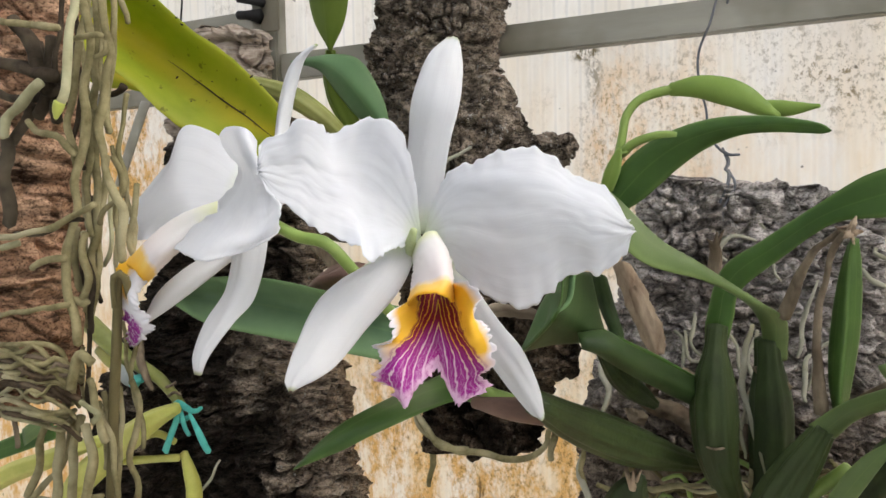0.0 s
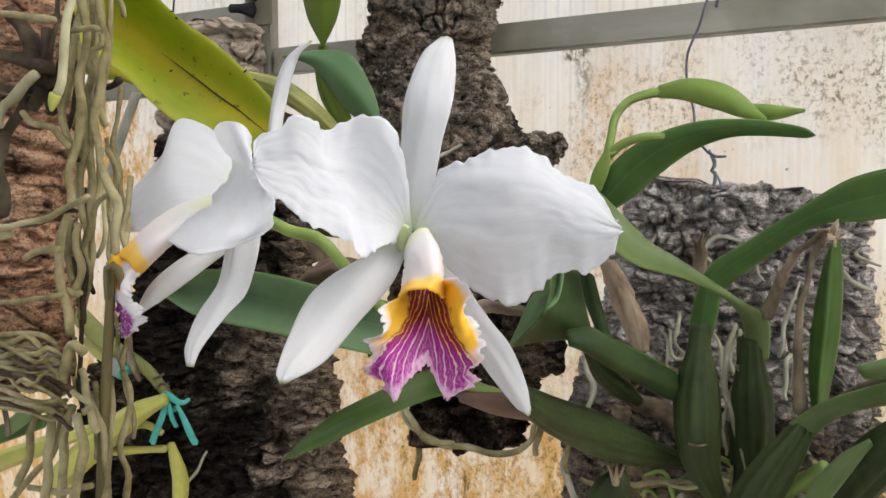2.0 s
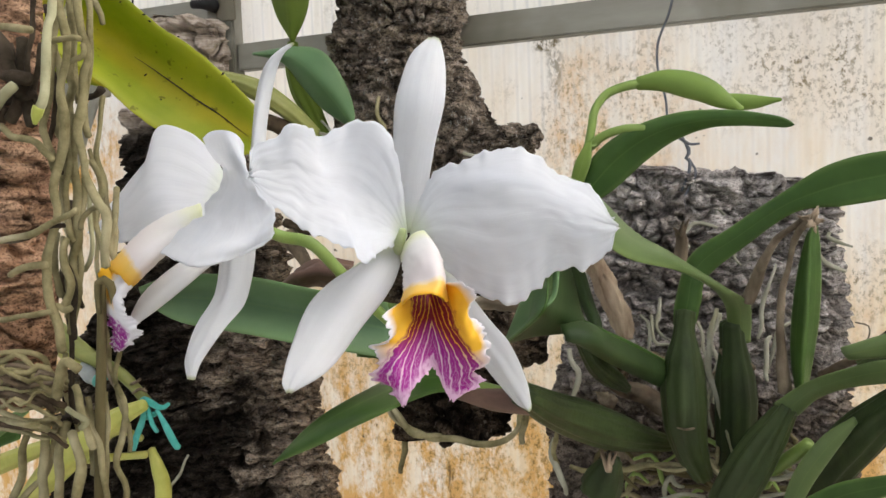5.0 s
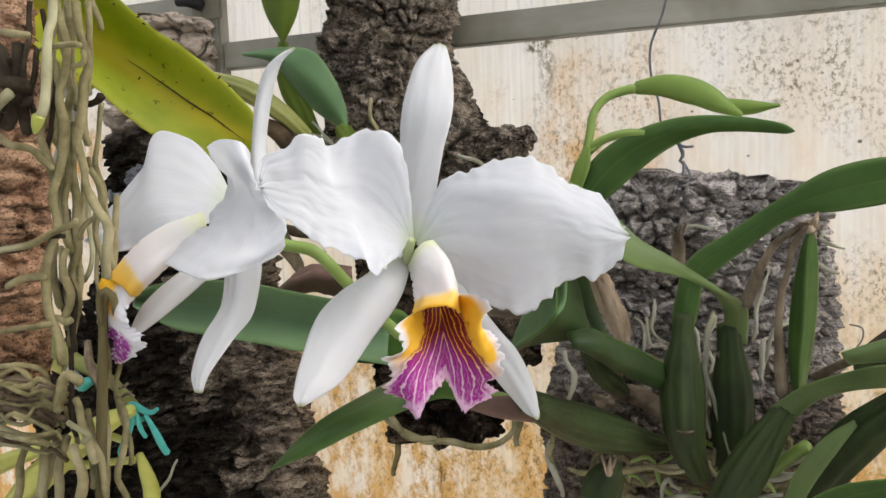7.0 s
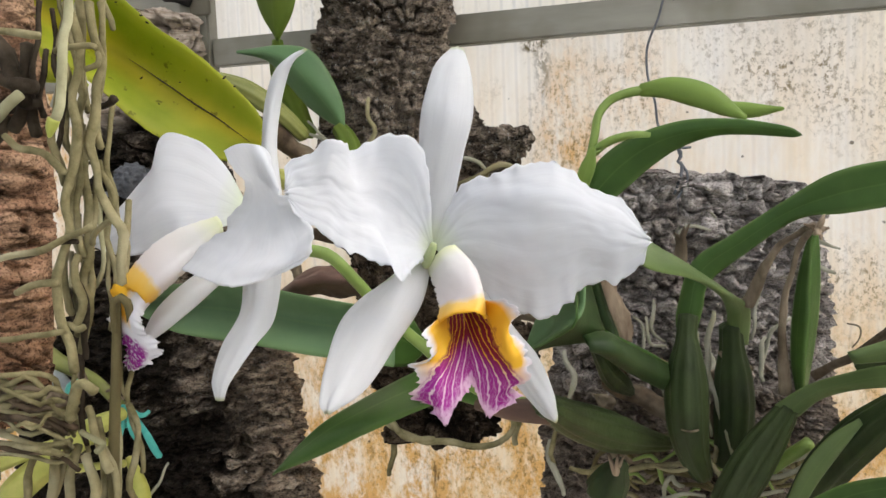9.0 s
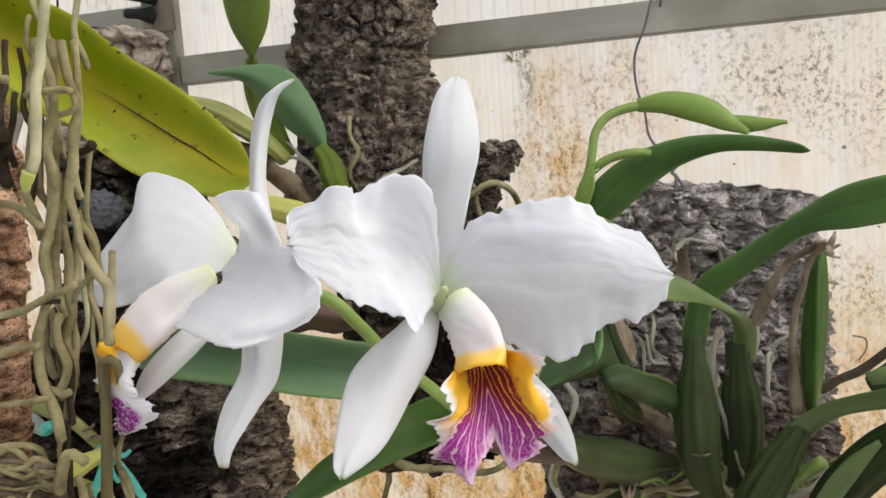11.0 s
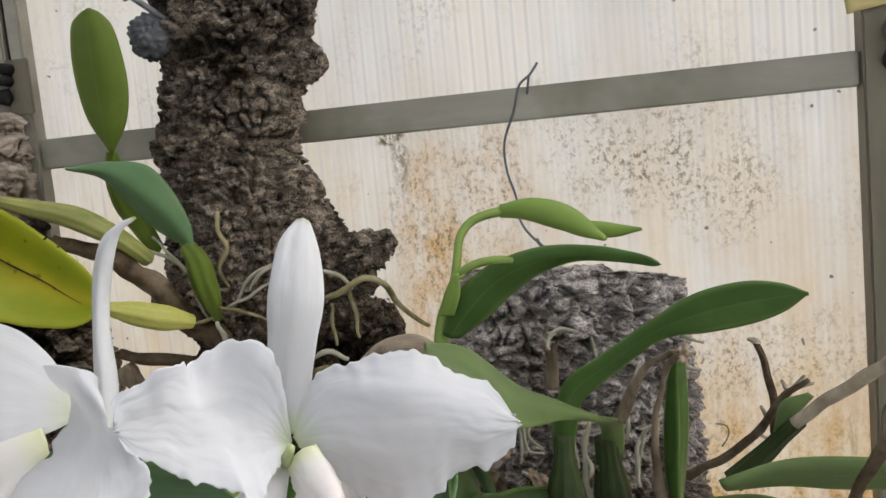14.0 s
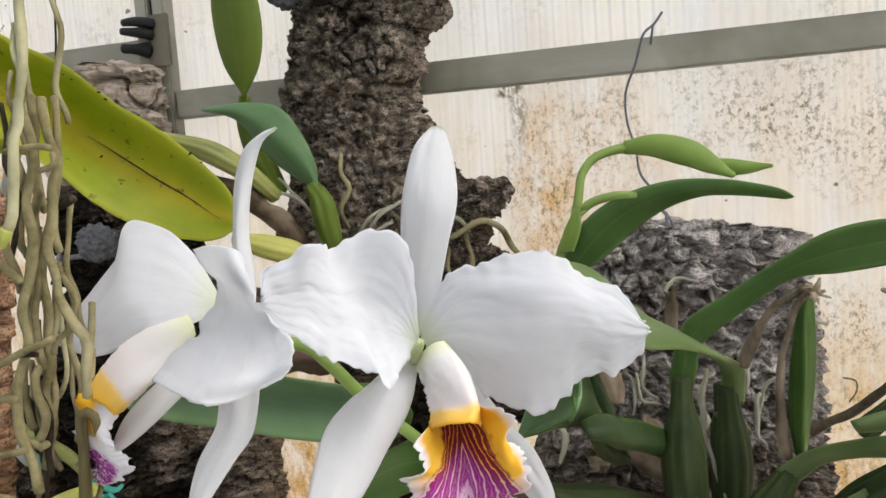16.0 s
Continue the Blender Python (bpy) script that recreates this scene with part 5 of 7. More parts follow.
# leaf and budding shoot above the slab
patch("leaf", [[(-0.096, 0.552, 1.427), (-0.088, 0.552, 1.445), (-0.076, 0.550, 1.459), (-0.056, 0.547, 1.470), (-0.030, 0.541, 1.476), (-0.003, 0.533, 1.475), (0.016, 0.526, 1.471), (0.025, 0.521, 1.468), (0.030, 0.519, 1.464)], [(-0.091, 0.548, 1.425), (-0.079, 0.548, 1.442), (-0.062, 0.546, 1.458), (-0.044, 0.542, 1.466), (-0.021, 0.536, 1.470), (-0.000, 0.530, 1.470), (0.017, 0.524, 1.468), (0.025, 0.521, 1.466), (0.030, 0.519, 1.464)], [(-0.085, 0.552, 1.424), (-0.069, 0.552, 1.434), (-0.051, 0.550, 1.449), (-0.034, 0.546, 1.460), (-0.015, 0.540, 1.466), (0.002, 0.533, 1.466), (0.019, 0.526, 1.464), (0.026, 0.521, 1.463), (0.030, 0.519, 1.464)]], LEAF, plant, 0.0018, 56, 15, fold=0.08, seed=35)
shoot = tube("stalk", [(-0.098, 0.556, 1.418), (-0.094, 0.556, 1.438), (-0.087, 0.555, 1.454), (-0.083, 0.555, 1.471), (-0.081, 0.556, 1.482), (-0.074, 0.558, 1.491), (-0.063, 0.560, 1.495), (-0.052, 0.560, 1.496)], [0.005, 0.0046, 0.0034, 0.0028, 0.0026, 0.0026, 0.0028, 0.003], STALK, plant)
tube("stalk", [(-0.084, 0.555, 1.460), (-0.075, 0.552, 1.466), (-0.062, 0.549, 1.469), (-0.049, 0.546, 1.468)], [0.003, 0.0026, 0.0026, 0.003], STALK, plant)
tube("node_ring", [(-0.085, 0.551, 1.461), (-0.082, 0.549, 1.460), (-0.079, 0.551, 1.461)], [0.0008, 0.001, 0.0008], STALK, shoot)
tube("bud", [(-0.056, 0.560, 1.496), (-0.039, 0.558, 1.496), (-0.020, 0.556, 1.490), (-0.007, 0.554, 1.482), (0.003, 0.553, 1.476)], [0.0034, 0.0062, 0.0076, 0.006, 0.0012], BUD, plant, sides=20, flat=0.75, grooves=2, groove=0.08, label="light green leaf bud")
tube("bud", [(-0.024, 0.562, 1.487), (-0.006, 0.560, 1.482), (0.009, 0.556, 1.480), (0.017, 0.554, 1.480), (0.023, 0.552, 1.480)], [0.0006, 0.0036, 0.0052, 0.0038, 0.0006], BUD, plant, sides=16, flat=0.7, label="light green pointed shoot")
patch("sheath", [[(-0.096, 0.550, 1.438), (-0.092, 0.549, 1.451), (-0.085, 0.550, 1.463)], [(-0.087, 0.548, 1.438), (-0.082, 0.547, 1.451), (-0.082, 0.549, 1.463)]], BUD, plant, 0.001, 14, 7)
# upright blades, arching leaf and bulbs at the slab's other side
patch("leaf", [[(0.0308, 0.5520, 1.3122), (0.0274, 0.5540, 1.3331), (0.0276, 0.5560, 1.3558), (0.0307, 0.5570, 1.3820), (0.0353, 0.5560, 1.4031), (0.0393, 0.5550, 1.4105)], [(0.0317, 0.5480, 1.3137), (0.0300, 0.5490, 1.3343), (0.0308, 0.5510, 1.3568), (0.0333, 0.5530, 1.3825), (0.0366, 0.5540, 1.4033), (0.0395, 0.5540, 1.4106)], [(0.0325, 0.5440, 1.3155), (0.0334, 0.5440, 1.3356), (0.0353, 0.5460, 1.3611), (0.0362, 0.5490, 1.3830), (0.0376, 0.5520, 1.4035), (0.0397, 0.5530, 1.4104)]], LEAF, plant, 0.0013, 34, 9)
patch("leaf", [[(0.0325, 0.5440, 1.3155), (0.0333, 0.5435, 1.3357), (0.0353, 0.5455, 1.3611), (0.0361, 0.5485, 1.3831), (0.0375, 0.5515, 1.4035), (0.0397, 0.5530, 1.4104)], [(0.0336, 0.5500, 1.3132), (0.0360, 0.5510, 1.3341), (0.0388, 0.5530, 1.3599), (0.0398, 0.5540, 1.3824), (0.0402, 0.5550, 1.4016), (0.0408, 0.5550, 1.4099)], [(0.0347, 0.5560, 1.3110), (0.0387, 0.5580, 1.3326), (0.0422, 0.5600, 1.3571), (0.0433, 0.5600, 1.3784), (0.0428, 0.5580, 1.3980), (0.0414, 0.5560, 1.4095)]], LEAF, plant, 0.0013, 34, 9)
bulb(plant, [(0.026, 0.546, 1.310), (0.018, 0.546, 1.296), (0.008, 0.545, 1.279), (-0.006, 0.545, 1.252), (-0.014, 0.550, 1.233)], [0.0055, 0.0095, 0.0115, 0.011, 0.008], BULB_RIB, groove=0.12)
patch("leaf", [[(0.018, 0.545, 1.311), (0.034, 0.535, 1.326), (0.052, 0.515, 1.339), (0.069, 0.490, 1.350), (0.086, 0.460, 1.355)], [(0.025, 0.542, 1.307), (0.037, 0.532, 1.322), (0.052, 0.513, 1.333), (0.069, 0.488, 1.345), (0.086, 0.459, 1.351)], [(0.031, 0.545, 1.305), (0.041, 0.535, 1.318), (0.054, 0.516, 1.329), (0.069, 0.492, 1.338), (0.087, 0.460, 1.347)]], LEAF_LIGHT, plant, 0.0016, 44, 13, fold=0.1, seed=37)
patch("leaf", [[(0.021, 0.520, 1.259), (0.029, 0.515, 1.284), (0.042, 0.510, 1.305), (0.056, 0.507, 1.317)], [(0.025, 0.518, 1.259), (0.033, 0.513, 1.280), (0.046, 0.508, 1.302), (0.057, 0.506, 1.316)], [(0.029, 0.520, 1.257), (0.038, 0.515, 1.278), (0.050, 0.510, 1.300), (0.058, 0.507, 1.314)]], LEAF_LIGHT, plant, 0.0016, 26, 11, fold=0.1)
bulb(plant, [(0.079, 0.500, 1.331), (0.062, 0.520, 1.306), (0.045, 0.540, 1.276), (0.032, 0.560, 1.244)], [0.007, 0.0115, 0.0115, 0.008], groove=0.1)
patch("leaf", [[(0.028, 0.500, 1.271), (0.048, 0.490, 1.288), (0.070, 0.475, 1.300)], [(0.028, 0.500, 1.265), (0.050, 0.490, 1.283), (0.070, 0.475, 1.296)], [(0.030, 0.500, 1.259), (0.053, 0.490, 1.276), (0.072, 0.475, 1.291)]], LEAF, plant, 0.0016, 22, 9)
tube("stalk", [(0.037, 0.550, 1.288), (0.020, 0.560, 1.270), (0.008, 0.560, 1.259)], [0.004, 0.004, 0.004], STALK, plant)
# dry stalks and husks
dry = tube("dry_stalk", [(0.037, 0.525, 1.416), (0.031, 0.530, 1.413), (0.020, 0.545, 1.402), (0.010, 0.560, 1.379), (0.004, 0.565, 1.366)], [0.0022, 0.0016, 0.0022, 0.0034, 0.0045], HUSK, plant, wobble=0.002)
tube("dry_stalk", [(0.036, 0.525, 1.414), (0.030, 0.530, 1.406), (0.025, 0.540, 1.382), (0.022, 0.545, 1.357), (0.024, 0.550, 1.317)], [0.002, 0.0016, 0.002, 0.0028, 0.004], HUSK, plant, wobble=0.002)
kx, ky, kz = (0.037, 0.523, 1.415)
for k, (dx, dy, dz) in enumerate(((-0.006, 0.002, 0.002), (0.003, -0.003, 0.007), (0.006, 0.001, 0.0), (0.002, -0.002, -0.006), (-0.002, -0.004, -0.003))):
    patch("dry_bract", [[(kx - dx * 0.4, ky, kz - dz * 0.3), (kx + dx * 0.3, ky + dy - 0.002, kz + dz * 0.4 + 0.001), (kx + dx, ky + dy, kz + dz)], [(kx - dx * 0.3 + 0.002, ky + 0.002, kz - 0.003), (kx + dx * 0.4 + 0.002, ky + dy, kz + dz * 0.4 - 0.002), (kx + dx + 0.0008, ky + dy, kz + dz - 0.0006)]], HUSK_TAN, dry, 0.0009, 14, 7, wrinkle=0.002, seed=90 + k)
dry_short = tube("dry_stalk", [(-0.036, 0.580, 1.383), (-0.034, 0.578, 1.400), (-0.035, 0.576, 1.406)], [0.005, 0.0042, 0.003], HUSK, plant)
for tip in ((-0.038, 0.572, 1.409), (-0.029, 0.574, 1.414), (-0.032, 0.570, 1.413)):
    tube("dry_bract", [(-0.034, 0.575, 1.404), tip], [0.0022, 0.0004], HUSK, dry_short)
patch("dry_sheath", [[(-0.098, 0.585, 1.392), (-0.089, 0.585, 1.367), (-0.080, 0.585, 1.346), (-0.075, 0.585, 1.337)], [(-0.090, 0.578, 1.395), (-0.080, 0.578, 1.371), (-0.073, 0.578, 1.349), (-0.070, 0.578, 1.338)], [(-0.086, 0.585, 1.392), (-0.076, 0.585, 1.374), (-0.067, 0.585, 1.353), (-0.066, 0.585, 1.337)]], HUSK_TAN, plant, 0.001, 30, 17, wrinkle=0.003, seed=40, frill=0.0007)
patch("dry_sheath", [[(-0.135, 0.470, 1.378), (-0.121, 0.468, 1.380), (-0.102, 0.465, 1.376)], [(-0.133, 0.466, 1.376), (-0.117, 0.464, 1.377), (-0.100, 0.462, 1.375)], [(-0.130, 0.470, 1.372), (-0.117, 0.468, 1.373), (-0.103, 0.465, 1.371)]], HUSK_PALE, plant, 0.0008, 18, 7, wrinkle=0.002, seed=41)
patch("dry_sheath", [[(-0.273, 0.500, 1.382), (-0.254, 0.495, 1.393), (-0.230, 0.495, 1.398), (-0.220, 0.500, 1.395)], [(-0.263, 0.488, 1.382), (-0.244, 0.483, 1.390), (-0.225, 0.483, 1.391), (-0.214, 0.488, 1.390)], [(-0.264, 0.500, 1.377), (-0.247, 0.495, 1.379), (-0.228, 0.495, 1.379), (-0.219, 0.500, 1.380)]], SHEATH_BROWN, plant, 0.001, 24, 11, wrinkle=0.003, seed=42, label="reddish brown dry sheath")
tube("rhizome", [(-0.086, 0.600, 1.306), (-0.061, 0.600, 1.294), (-0.029, 0.595, 1.277), (0.006, 0.590, 1.269)], [0.005, 0.007, 0.007, 0.005], TWIG, plant, wobble=0.006)
stump = tube("old_bulb", [(-0.078, 0.530, 1.256), (-0.071, 0.525, 1.271), (-0.067, 0.522, 1.278)], [0.012, 0.010, 0.004], BULB, plant, sides=20, grooves=7, groove=0.1)
for k in range(5):
    bx, by, bz = (-0.070, 0.519, 1.278)
    a = k * 1.25
    tube("dry_bract", [(bx, by, bz - 0.006), (bx + 0.005 * math.cos(a), by + 0.003 * math.sin(a), bz + 0.006)], [0.002, 0.0005], HUSK_TAN, stump)
rr = random.Random(5)
# scraps of old sheath round the bulbs' feet
for k in range(16):
    c0 = arr((rr.uniform(-0.085, 0.02), rr.uniform(0.575, 0.615), rr.uniform(1.245, 1.325)))
    d0 = arr((rr.uniform(-1, 1), rr.uniform(-0.4, 0.2), rr.uniform(0.2, 1.0)))
    d0 = d0 / np.linalg.norm(d0) * rr.uniform(0.010, 0.024)
    w0 = arr((-d0[2], 0.002, d0[0])) * rr.uniform(0.15, 0.3)
    patch("dry_scrap", [[tuple(c0 - w0 * f), tuple(c0 + d0 * 0.5 - w0 * f * 1.4 + arr((0, -0.003, 0))), tuple(c0 + d0 - w0 * f * 0.3)] for f in (1, 0, -1)], rr.choice([HUSK, HUSK_TAN, TWIG, HUSK]), plant, 0.0008, 16, 9, wrinkle=0.004, seed=200 + k, frill=0.0006)
# white roots on the slab
for pts, r in (([(-0.017, 0.600, 1.350), (-0.020, 0.598, 1.333), (-0.018, 0.590, 1.314), (-0.020, 0.588, 1.294), (-0.010, 0.585, 1.265)], 0.0024), ([(-0.057, 0.610, 1.358), (-0.058, 0.605, 1.340), (-0.049, 0.600, 1.331)], 0.0022), ([(-0.071, 0.615, 1.345), (-0.063, 0.610, 1.328), (-0.066, 0.610, 1.317)], 0.002),
               ([(-0.022, 0.590, 1.300), (-0.026, 0.588, 1.283), (-0.021, 0.580, 1.265), (-0.011, 0.575, 1.254)], 0.0024), ([(-0.048, 0.630, 1.389), (-0.041, 0.630, 1.408), (-0.030, 0.632, 1.417), (-0.020, 0.632, 1.415), (-0.015, 0.630, 1.404)], 0.002), ([(-0.013, 0.630, 1.404), (-0.010, 0.628, 1.386), (-0.005, 0.625, 1.379)], 0.002),
               ([(-0.123, 0.580, 1.240), (-0.124, 0.575, 1.256), (-0.119, 0.575, 1.272), (-0.113, 0.580, 1.275)], 0.0026), ([(-0.109, 0.560, 1.252), (-0.078, 0.550, 1.256), (-0.051, 0.550, 1.264), (-0.033, 0.555, 1.261)], 0.003), ([(-0.033, 0.600, 1.346), (-0.026, 0.595, 1.333), (-0.027, 0.590, 1.317)], 0.0018),
               ([(0.002, 0.570, 1.267), (0.022, 0.565, 1.268), (0.045, 0.560, 1.280)], 0.0026), ([(-0.024, 0.575, 1.263), (0.002, 0.570, 1.261), (0.025, 0.560, 1.266)], 0.0026), ([(0.049, 0.630, 1.400), (0.054, 0.628, 1.394), (0.062, 0.625, 1.391)], 0.002), ([(0.030, 0.600, 1.349), (0.018, 0.600, 1.335), (0.012, 0.600, 1.314)], 0.002),
               ([(-0.064, 0.600, 1.315), (-0.050, 0.595, 1.303), (-0.045, 0.590, 1.290)], 0.0022), ([(0.006, 0.600, 1.334), (0.011, 0.605, 1.361), (0.017, 0.610, 1.381)], 0.0022)):
    tube("root", [(x + 0.002, y + 0.016, z) for x, y, z in pts], [r * 0.5, r * 0.68, r * 0.68, r * 0.3], ROOT_PALE if r < 0.0025 else ROOT, plant, wobble=0.005, seed=int(r * 1e5))
for pts, r in (([(-0.015, 0.590, 1.357), (-0.017, 0.585, 1.347), (-0.018, 0.580, 1.334), (-0.018, 0.575, 1.318), (-0.014, 0.572, 1.301), (-0.009, 0.570, 1.285), (-0.004, 0.570, 1.269)], 0.0019), ([(-0.060, 0.620, 1.347), (-0.058, 0.615, 1.337), (-0.056, 0.615, 1.329), (-0.046, 0.610, 1.329)], 0.0013), ([(-0.034, 0.620, 1.393), (-0.038, 0.625, 1.400), (-0.031, 0.628, 1.408), (-0.017, 0.630, 1.405)], 0.0014),
               ([(-0.013, 0.585, 1.316), (-0.017, 0.580, 1.310), (-0.020, 0.575, 1.293), (-0.017, 0.572, 1.281)], 0.0013), ([(-0.003, 0.565, 1.270), (0.012, 0.562, 1.270), (0.030, 0.560, 1.275), (0.047, 0.560, 1.281)], 0.002), ([(-0.003, 0.560, 1.265), (0.018, 0.558, 1.265), (0.039, 0.555, 1.272)], 0.0016), ([(-0.117, 0.620, 1.321), (-0.109, 0.610, 1.304), (-0.112, 0.605, 1.289)], 0.0022),
               ([(-0.124, 0.600, 1.262), (-0.126, 0.595, 1.251), (-0.118, 0.590, 1.242), (-0.114, 0.590, 1.227)], 0.0024), ([(0.043, 0.620, 1.389), (0.049, 0.620, 1.382), (0.059, 0.625, 1.377)], 0.0017), ([(0.014, 0.590, 1.313), (0.013, 0.595, 1.326), (0.016, 0.600, 1.339)], 0.0016)):
    tube("root", pts, [r * 0.7, r, r, r * 0.6], ROOT_PALE, plant, wobble=0.003, seed=int(r * 1e5) + 3)
for k in range(64):
    x0, y0 = rr.uniform(-0.075, 0.07), rr.uniform(0.56, 0.62)
    z0 = rr.uniform(1.20, 1.275)
    a = rr.uniform(-1, 1)
    tube("root", [(x0, y0, z0), (x0 + 0.02 * a, y0 - 0.006, z0 + rr.uniform(-0.01, 0.012)), (x0 + 0.045 * a, y0, z0 + rr.uniform(-0.02, 0.006)), (x0 + 0.07 * a, y0 + 0.01, z0 - 0.02)], [0.0010, 0.0016, 0.0016, 0.0008], rr.choice([ROOT, ROOT, STAKE, STALK, ROOT_PALE]), plant, wobble=0.005, seed=k)

# ---- small orchid on the dark slab ----
small = thing("orchid_plant", (-0.27, 0.62, 1.47), "small orchid with yellow-green bulbs rooted on dark cork", "orchid")
patch("leaf", [[(-0.329, 0.614, 1.555), (-0.341, 0.610, 1.580), (-0.344, 0.606, 1.613), (-0.339, 0.602, 1.640), (-0.331, 0.600, 1.648), (-0.323, 0.598, 1.651)], [(-0.327, 0.610, 1.555), (-0.323, 0.604, 1.578), (-0.319, 0.598, 1.609), (-0.318, 0.595, 1.636), (-0.320, 0.597, 1.646), (-0.321, 0.598, 1.651)], [(-0.328, 0.614, 1.555), (-0.312, 0.610, 1.576), (-0.305, 0.606, 1.602), (-0.307, 0.602, 1.634), (-0.313, 0.600, 1.646), (-0.320, 0.598, 1.651)]], LEAF_UPRIGHT, small, 0.0016, 40, 15, seed=51)
patch("leaf", [[(-0.356, 0.600, 1.548), (-0.319, 0.598, 1.549), (-0.293, 0.598, 1.543), (-0.278, 0.600, 1.522), (-0.271, 0.602, 1.501), (-0.271, 0.602, 1.487)], [(-0.355, 0.598, 1.547), (-0.321, 0.592, 1.542), (-0.298, 0.590, 1.526), (-0.283, 0.594, 1.509), (-0.274, 0.598, 1.494), (-0.271, 0.600, 1.486)], [(-0.356, 0.600, 1.547), (-0.329, 0.598, 1.538), (-0.314, 0.598, 1.521), (-0.299, 0.600, 1.503), (-0.285, 0.602, 1.492), (-0.274, 0.602, 1.486)]], LEAF_BLUE, small, 0.0016, 44, 15, seed=52)
bulb(small, [(-0.276, 0.602, 1.487), (-0.269, 0.600, 1.477), (-0.265, 0.600, 1.459), (-0.264, 0.610, 1.434)], [0.005, 0.0086, 0.0076, 0.003], LEAF_UPRIGHT, 6, 0.08)
bulb(small, [(-0.330, 0.616, 1.556), (-0.332, 0.620, 1.542), (-0.329, 0.625, 1.521), (-0.321, 0.630, 1.498), (-0.316, 0.635, 1.484)], [0.0035, 0.008, 0.0095, 0.007, 0.005], LEAF_UPRIGHT, 6, 0.08)
bulb(small, [(-0.314, 0.555, 1.456), (-0.297, 0.565, 1.449), (-0.283, 0.575, 1.443), (-0.273, 0.590, 1.437)], [0.0035, 0.0078, 0.0085, 0.0045], BULB_YELLOW, 8, 0.05)
bulb(small, [(-0.370, 0.545, 1.530), (-0.349, 0.550, 1.523), (-0.327, 0.560, 1.514), (-0.309, 0.575, 1.498), (-0.298, 0.590, 1.481)], [0.003, 0.0055, 0.0075, 0.0065, 0.005], BULB_OLIVE, 8, 0.07)
tube("old_stem", [(-0.346, 0.560, 1.501), (-0.324, 0.570, 1.490), (-0.301, 0.585, 1.470), (-0.286, 0.600, 1.446), (-0.276, 0.610, 1.427)], [0.004, 0.006, 0.0074, 0.0074, 0.006], TWIG, small, wobble=0.003)
tube("old_stem", [(-0.335, 0.600, 1.416), (-0.318, 0.600, 1.412), (-0.279, 0.610, 1.403)], [0.0035, 0.0045, 0.005], TWIG, small, wobble=0.002)
tube("old_stem", [(-0.327, 0.590, 1.406), (-0.311, 0.585, 1.388), (-0.304, 0.580, 1.375)], [0.008, 0.005, 0.003], HUSK, small, wobble=0.002)
tube("rhizome", [(-0.308, 0.610, 1.454), (-0.281, 0.612, 1.431), (-0.262, 0.615, 1.416)], [0.008, 0.01, 0.008], TWIG, small, wobble=0.004)
yellow = patch("leaf", [[(-0.355, 0.390, 1.588), (-0.343, 0.412, 1.571), (-0.324, 0.425, 1.558), (-0.307, 0.437, 1.539), (-0.285, 0.450, 1.520), (-0.262, 0.462, 1.493), (-0.257, 0.467, 1.478)], [(-0.373, 0.402, 1.561), (-0.353, 0.433, 1.540), (-0.332, 0.446, 1.523), (-0.299, 0.456, 1.498), (-0.266, 0.464, 1.473), (-0.258, 0.468, 1.470)], [(-0.350, 0.375, 1.536), (-0.338, 0.397, 1.519), (-0.326, 0.412, 1.504), (-0.310, 0.428, 1.482), (-0.290, 0.445, 1.467), (-0.269, 0.460, 1.462), (-0.258, 0.468, 1.468)]], LEAF_YELLOW, small, 0.0018, 70, 25, seed=53, frill=0.0003, label="yellowing leaf with a dark crack")
tube("crack", [(-0.331, 0.445, 1.523), (-0.316, 0.449, 1.512), (-0.298, 0.454, 1.498), (-0.282, 0.459, 1.486), (-0.266, 0.463, 1.473)], [0.0001, 0.00035, 0.0005, 0.0004, 0.0001], CRACK, yellow, sides=6, wobble=0.0005)
for spot_at in [(-0.325, 0.426, 1.553), (-0.322, 0.428, 1.551), (-0.311, 0.434, 1.544), (-0.309, 0.436, 1.540), (-0.302, 0.452, 1.508), (-0.320, 0.442, 1.511), (-0.308, 0.440, 1.496), (-0.295, 0.443, 1.531), (-0.274, 0.454, 1.509), (-0.269, 0.456, 1.504)]:
    w = rr.uniform(0.0004, 0.0012)
    tube("spot", [tuple(arr(spot_at) + arr((-w * 1.4, -0.0011, w * rr.uniform(-1, 1)))), tuple(arr(spot_at) + arr((w * 1.4, -0.0011, w * rr.uniform(-1, 1))))], [0.0002, w * 0.8, 0.0002], CRACK, yellow, n=10, sides=8, flat=0.4)
patch("leaf", [[(-0.468, 0.500, 1.564), (-0.443, 0.500, 1.547), (-0.422, 0.500, 1.533), (-0.408, 0.500, 1.518)], [(-0.466, 0.497, 1.547), (-0.443, 0.497, 1.533), (-0.424, 0.497, 1.523), (-0.407, 0.498, 1.517)], [(-0.470, 0.500, 1.531), (-0.447, 0.500, 1.523), (-0.430, 0.500, 1.521), (-0.410, 0.500, 1.517)]], LEAF_YELLOW, small, 0.0014, 20, 9)
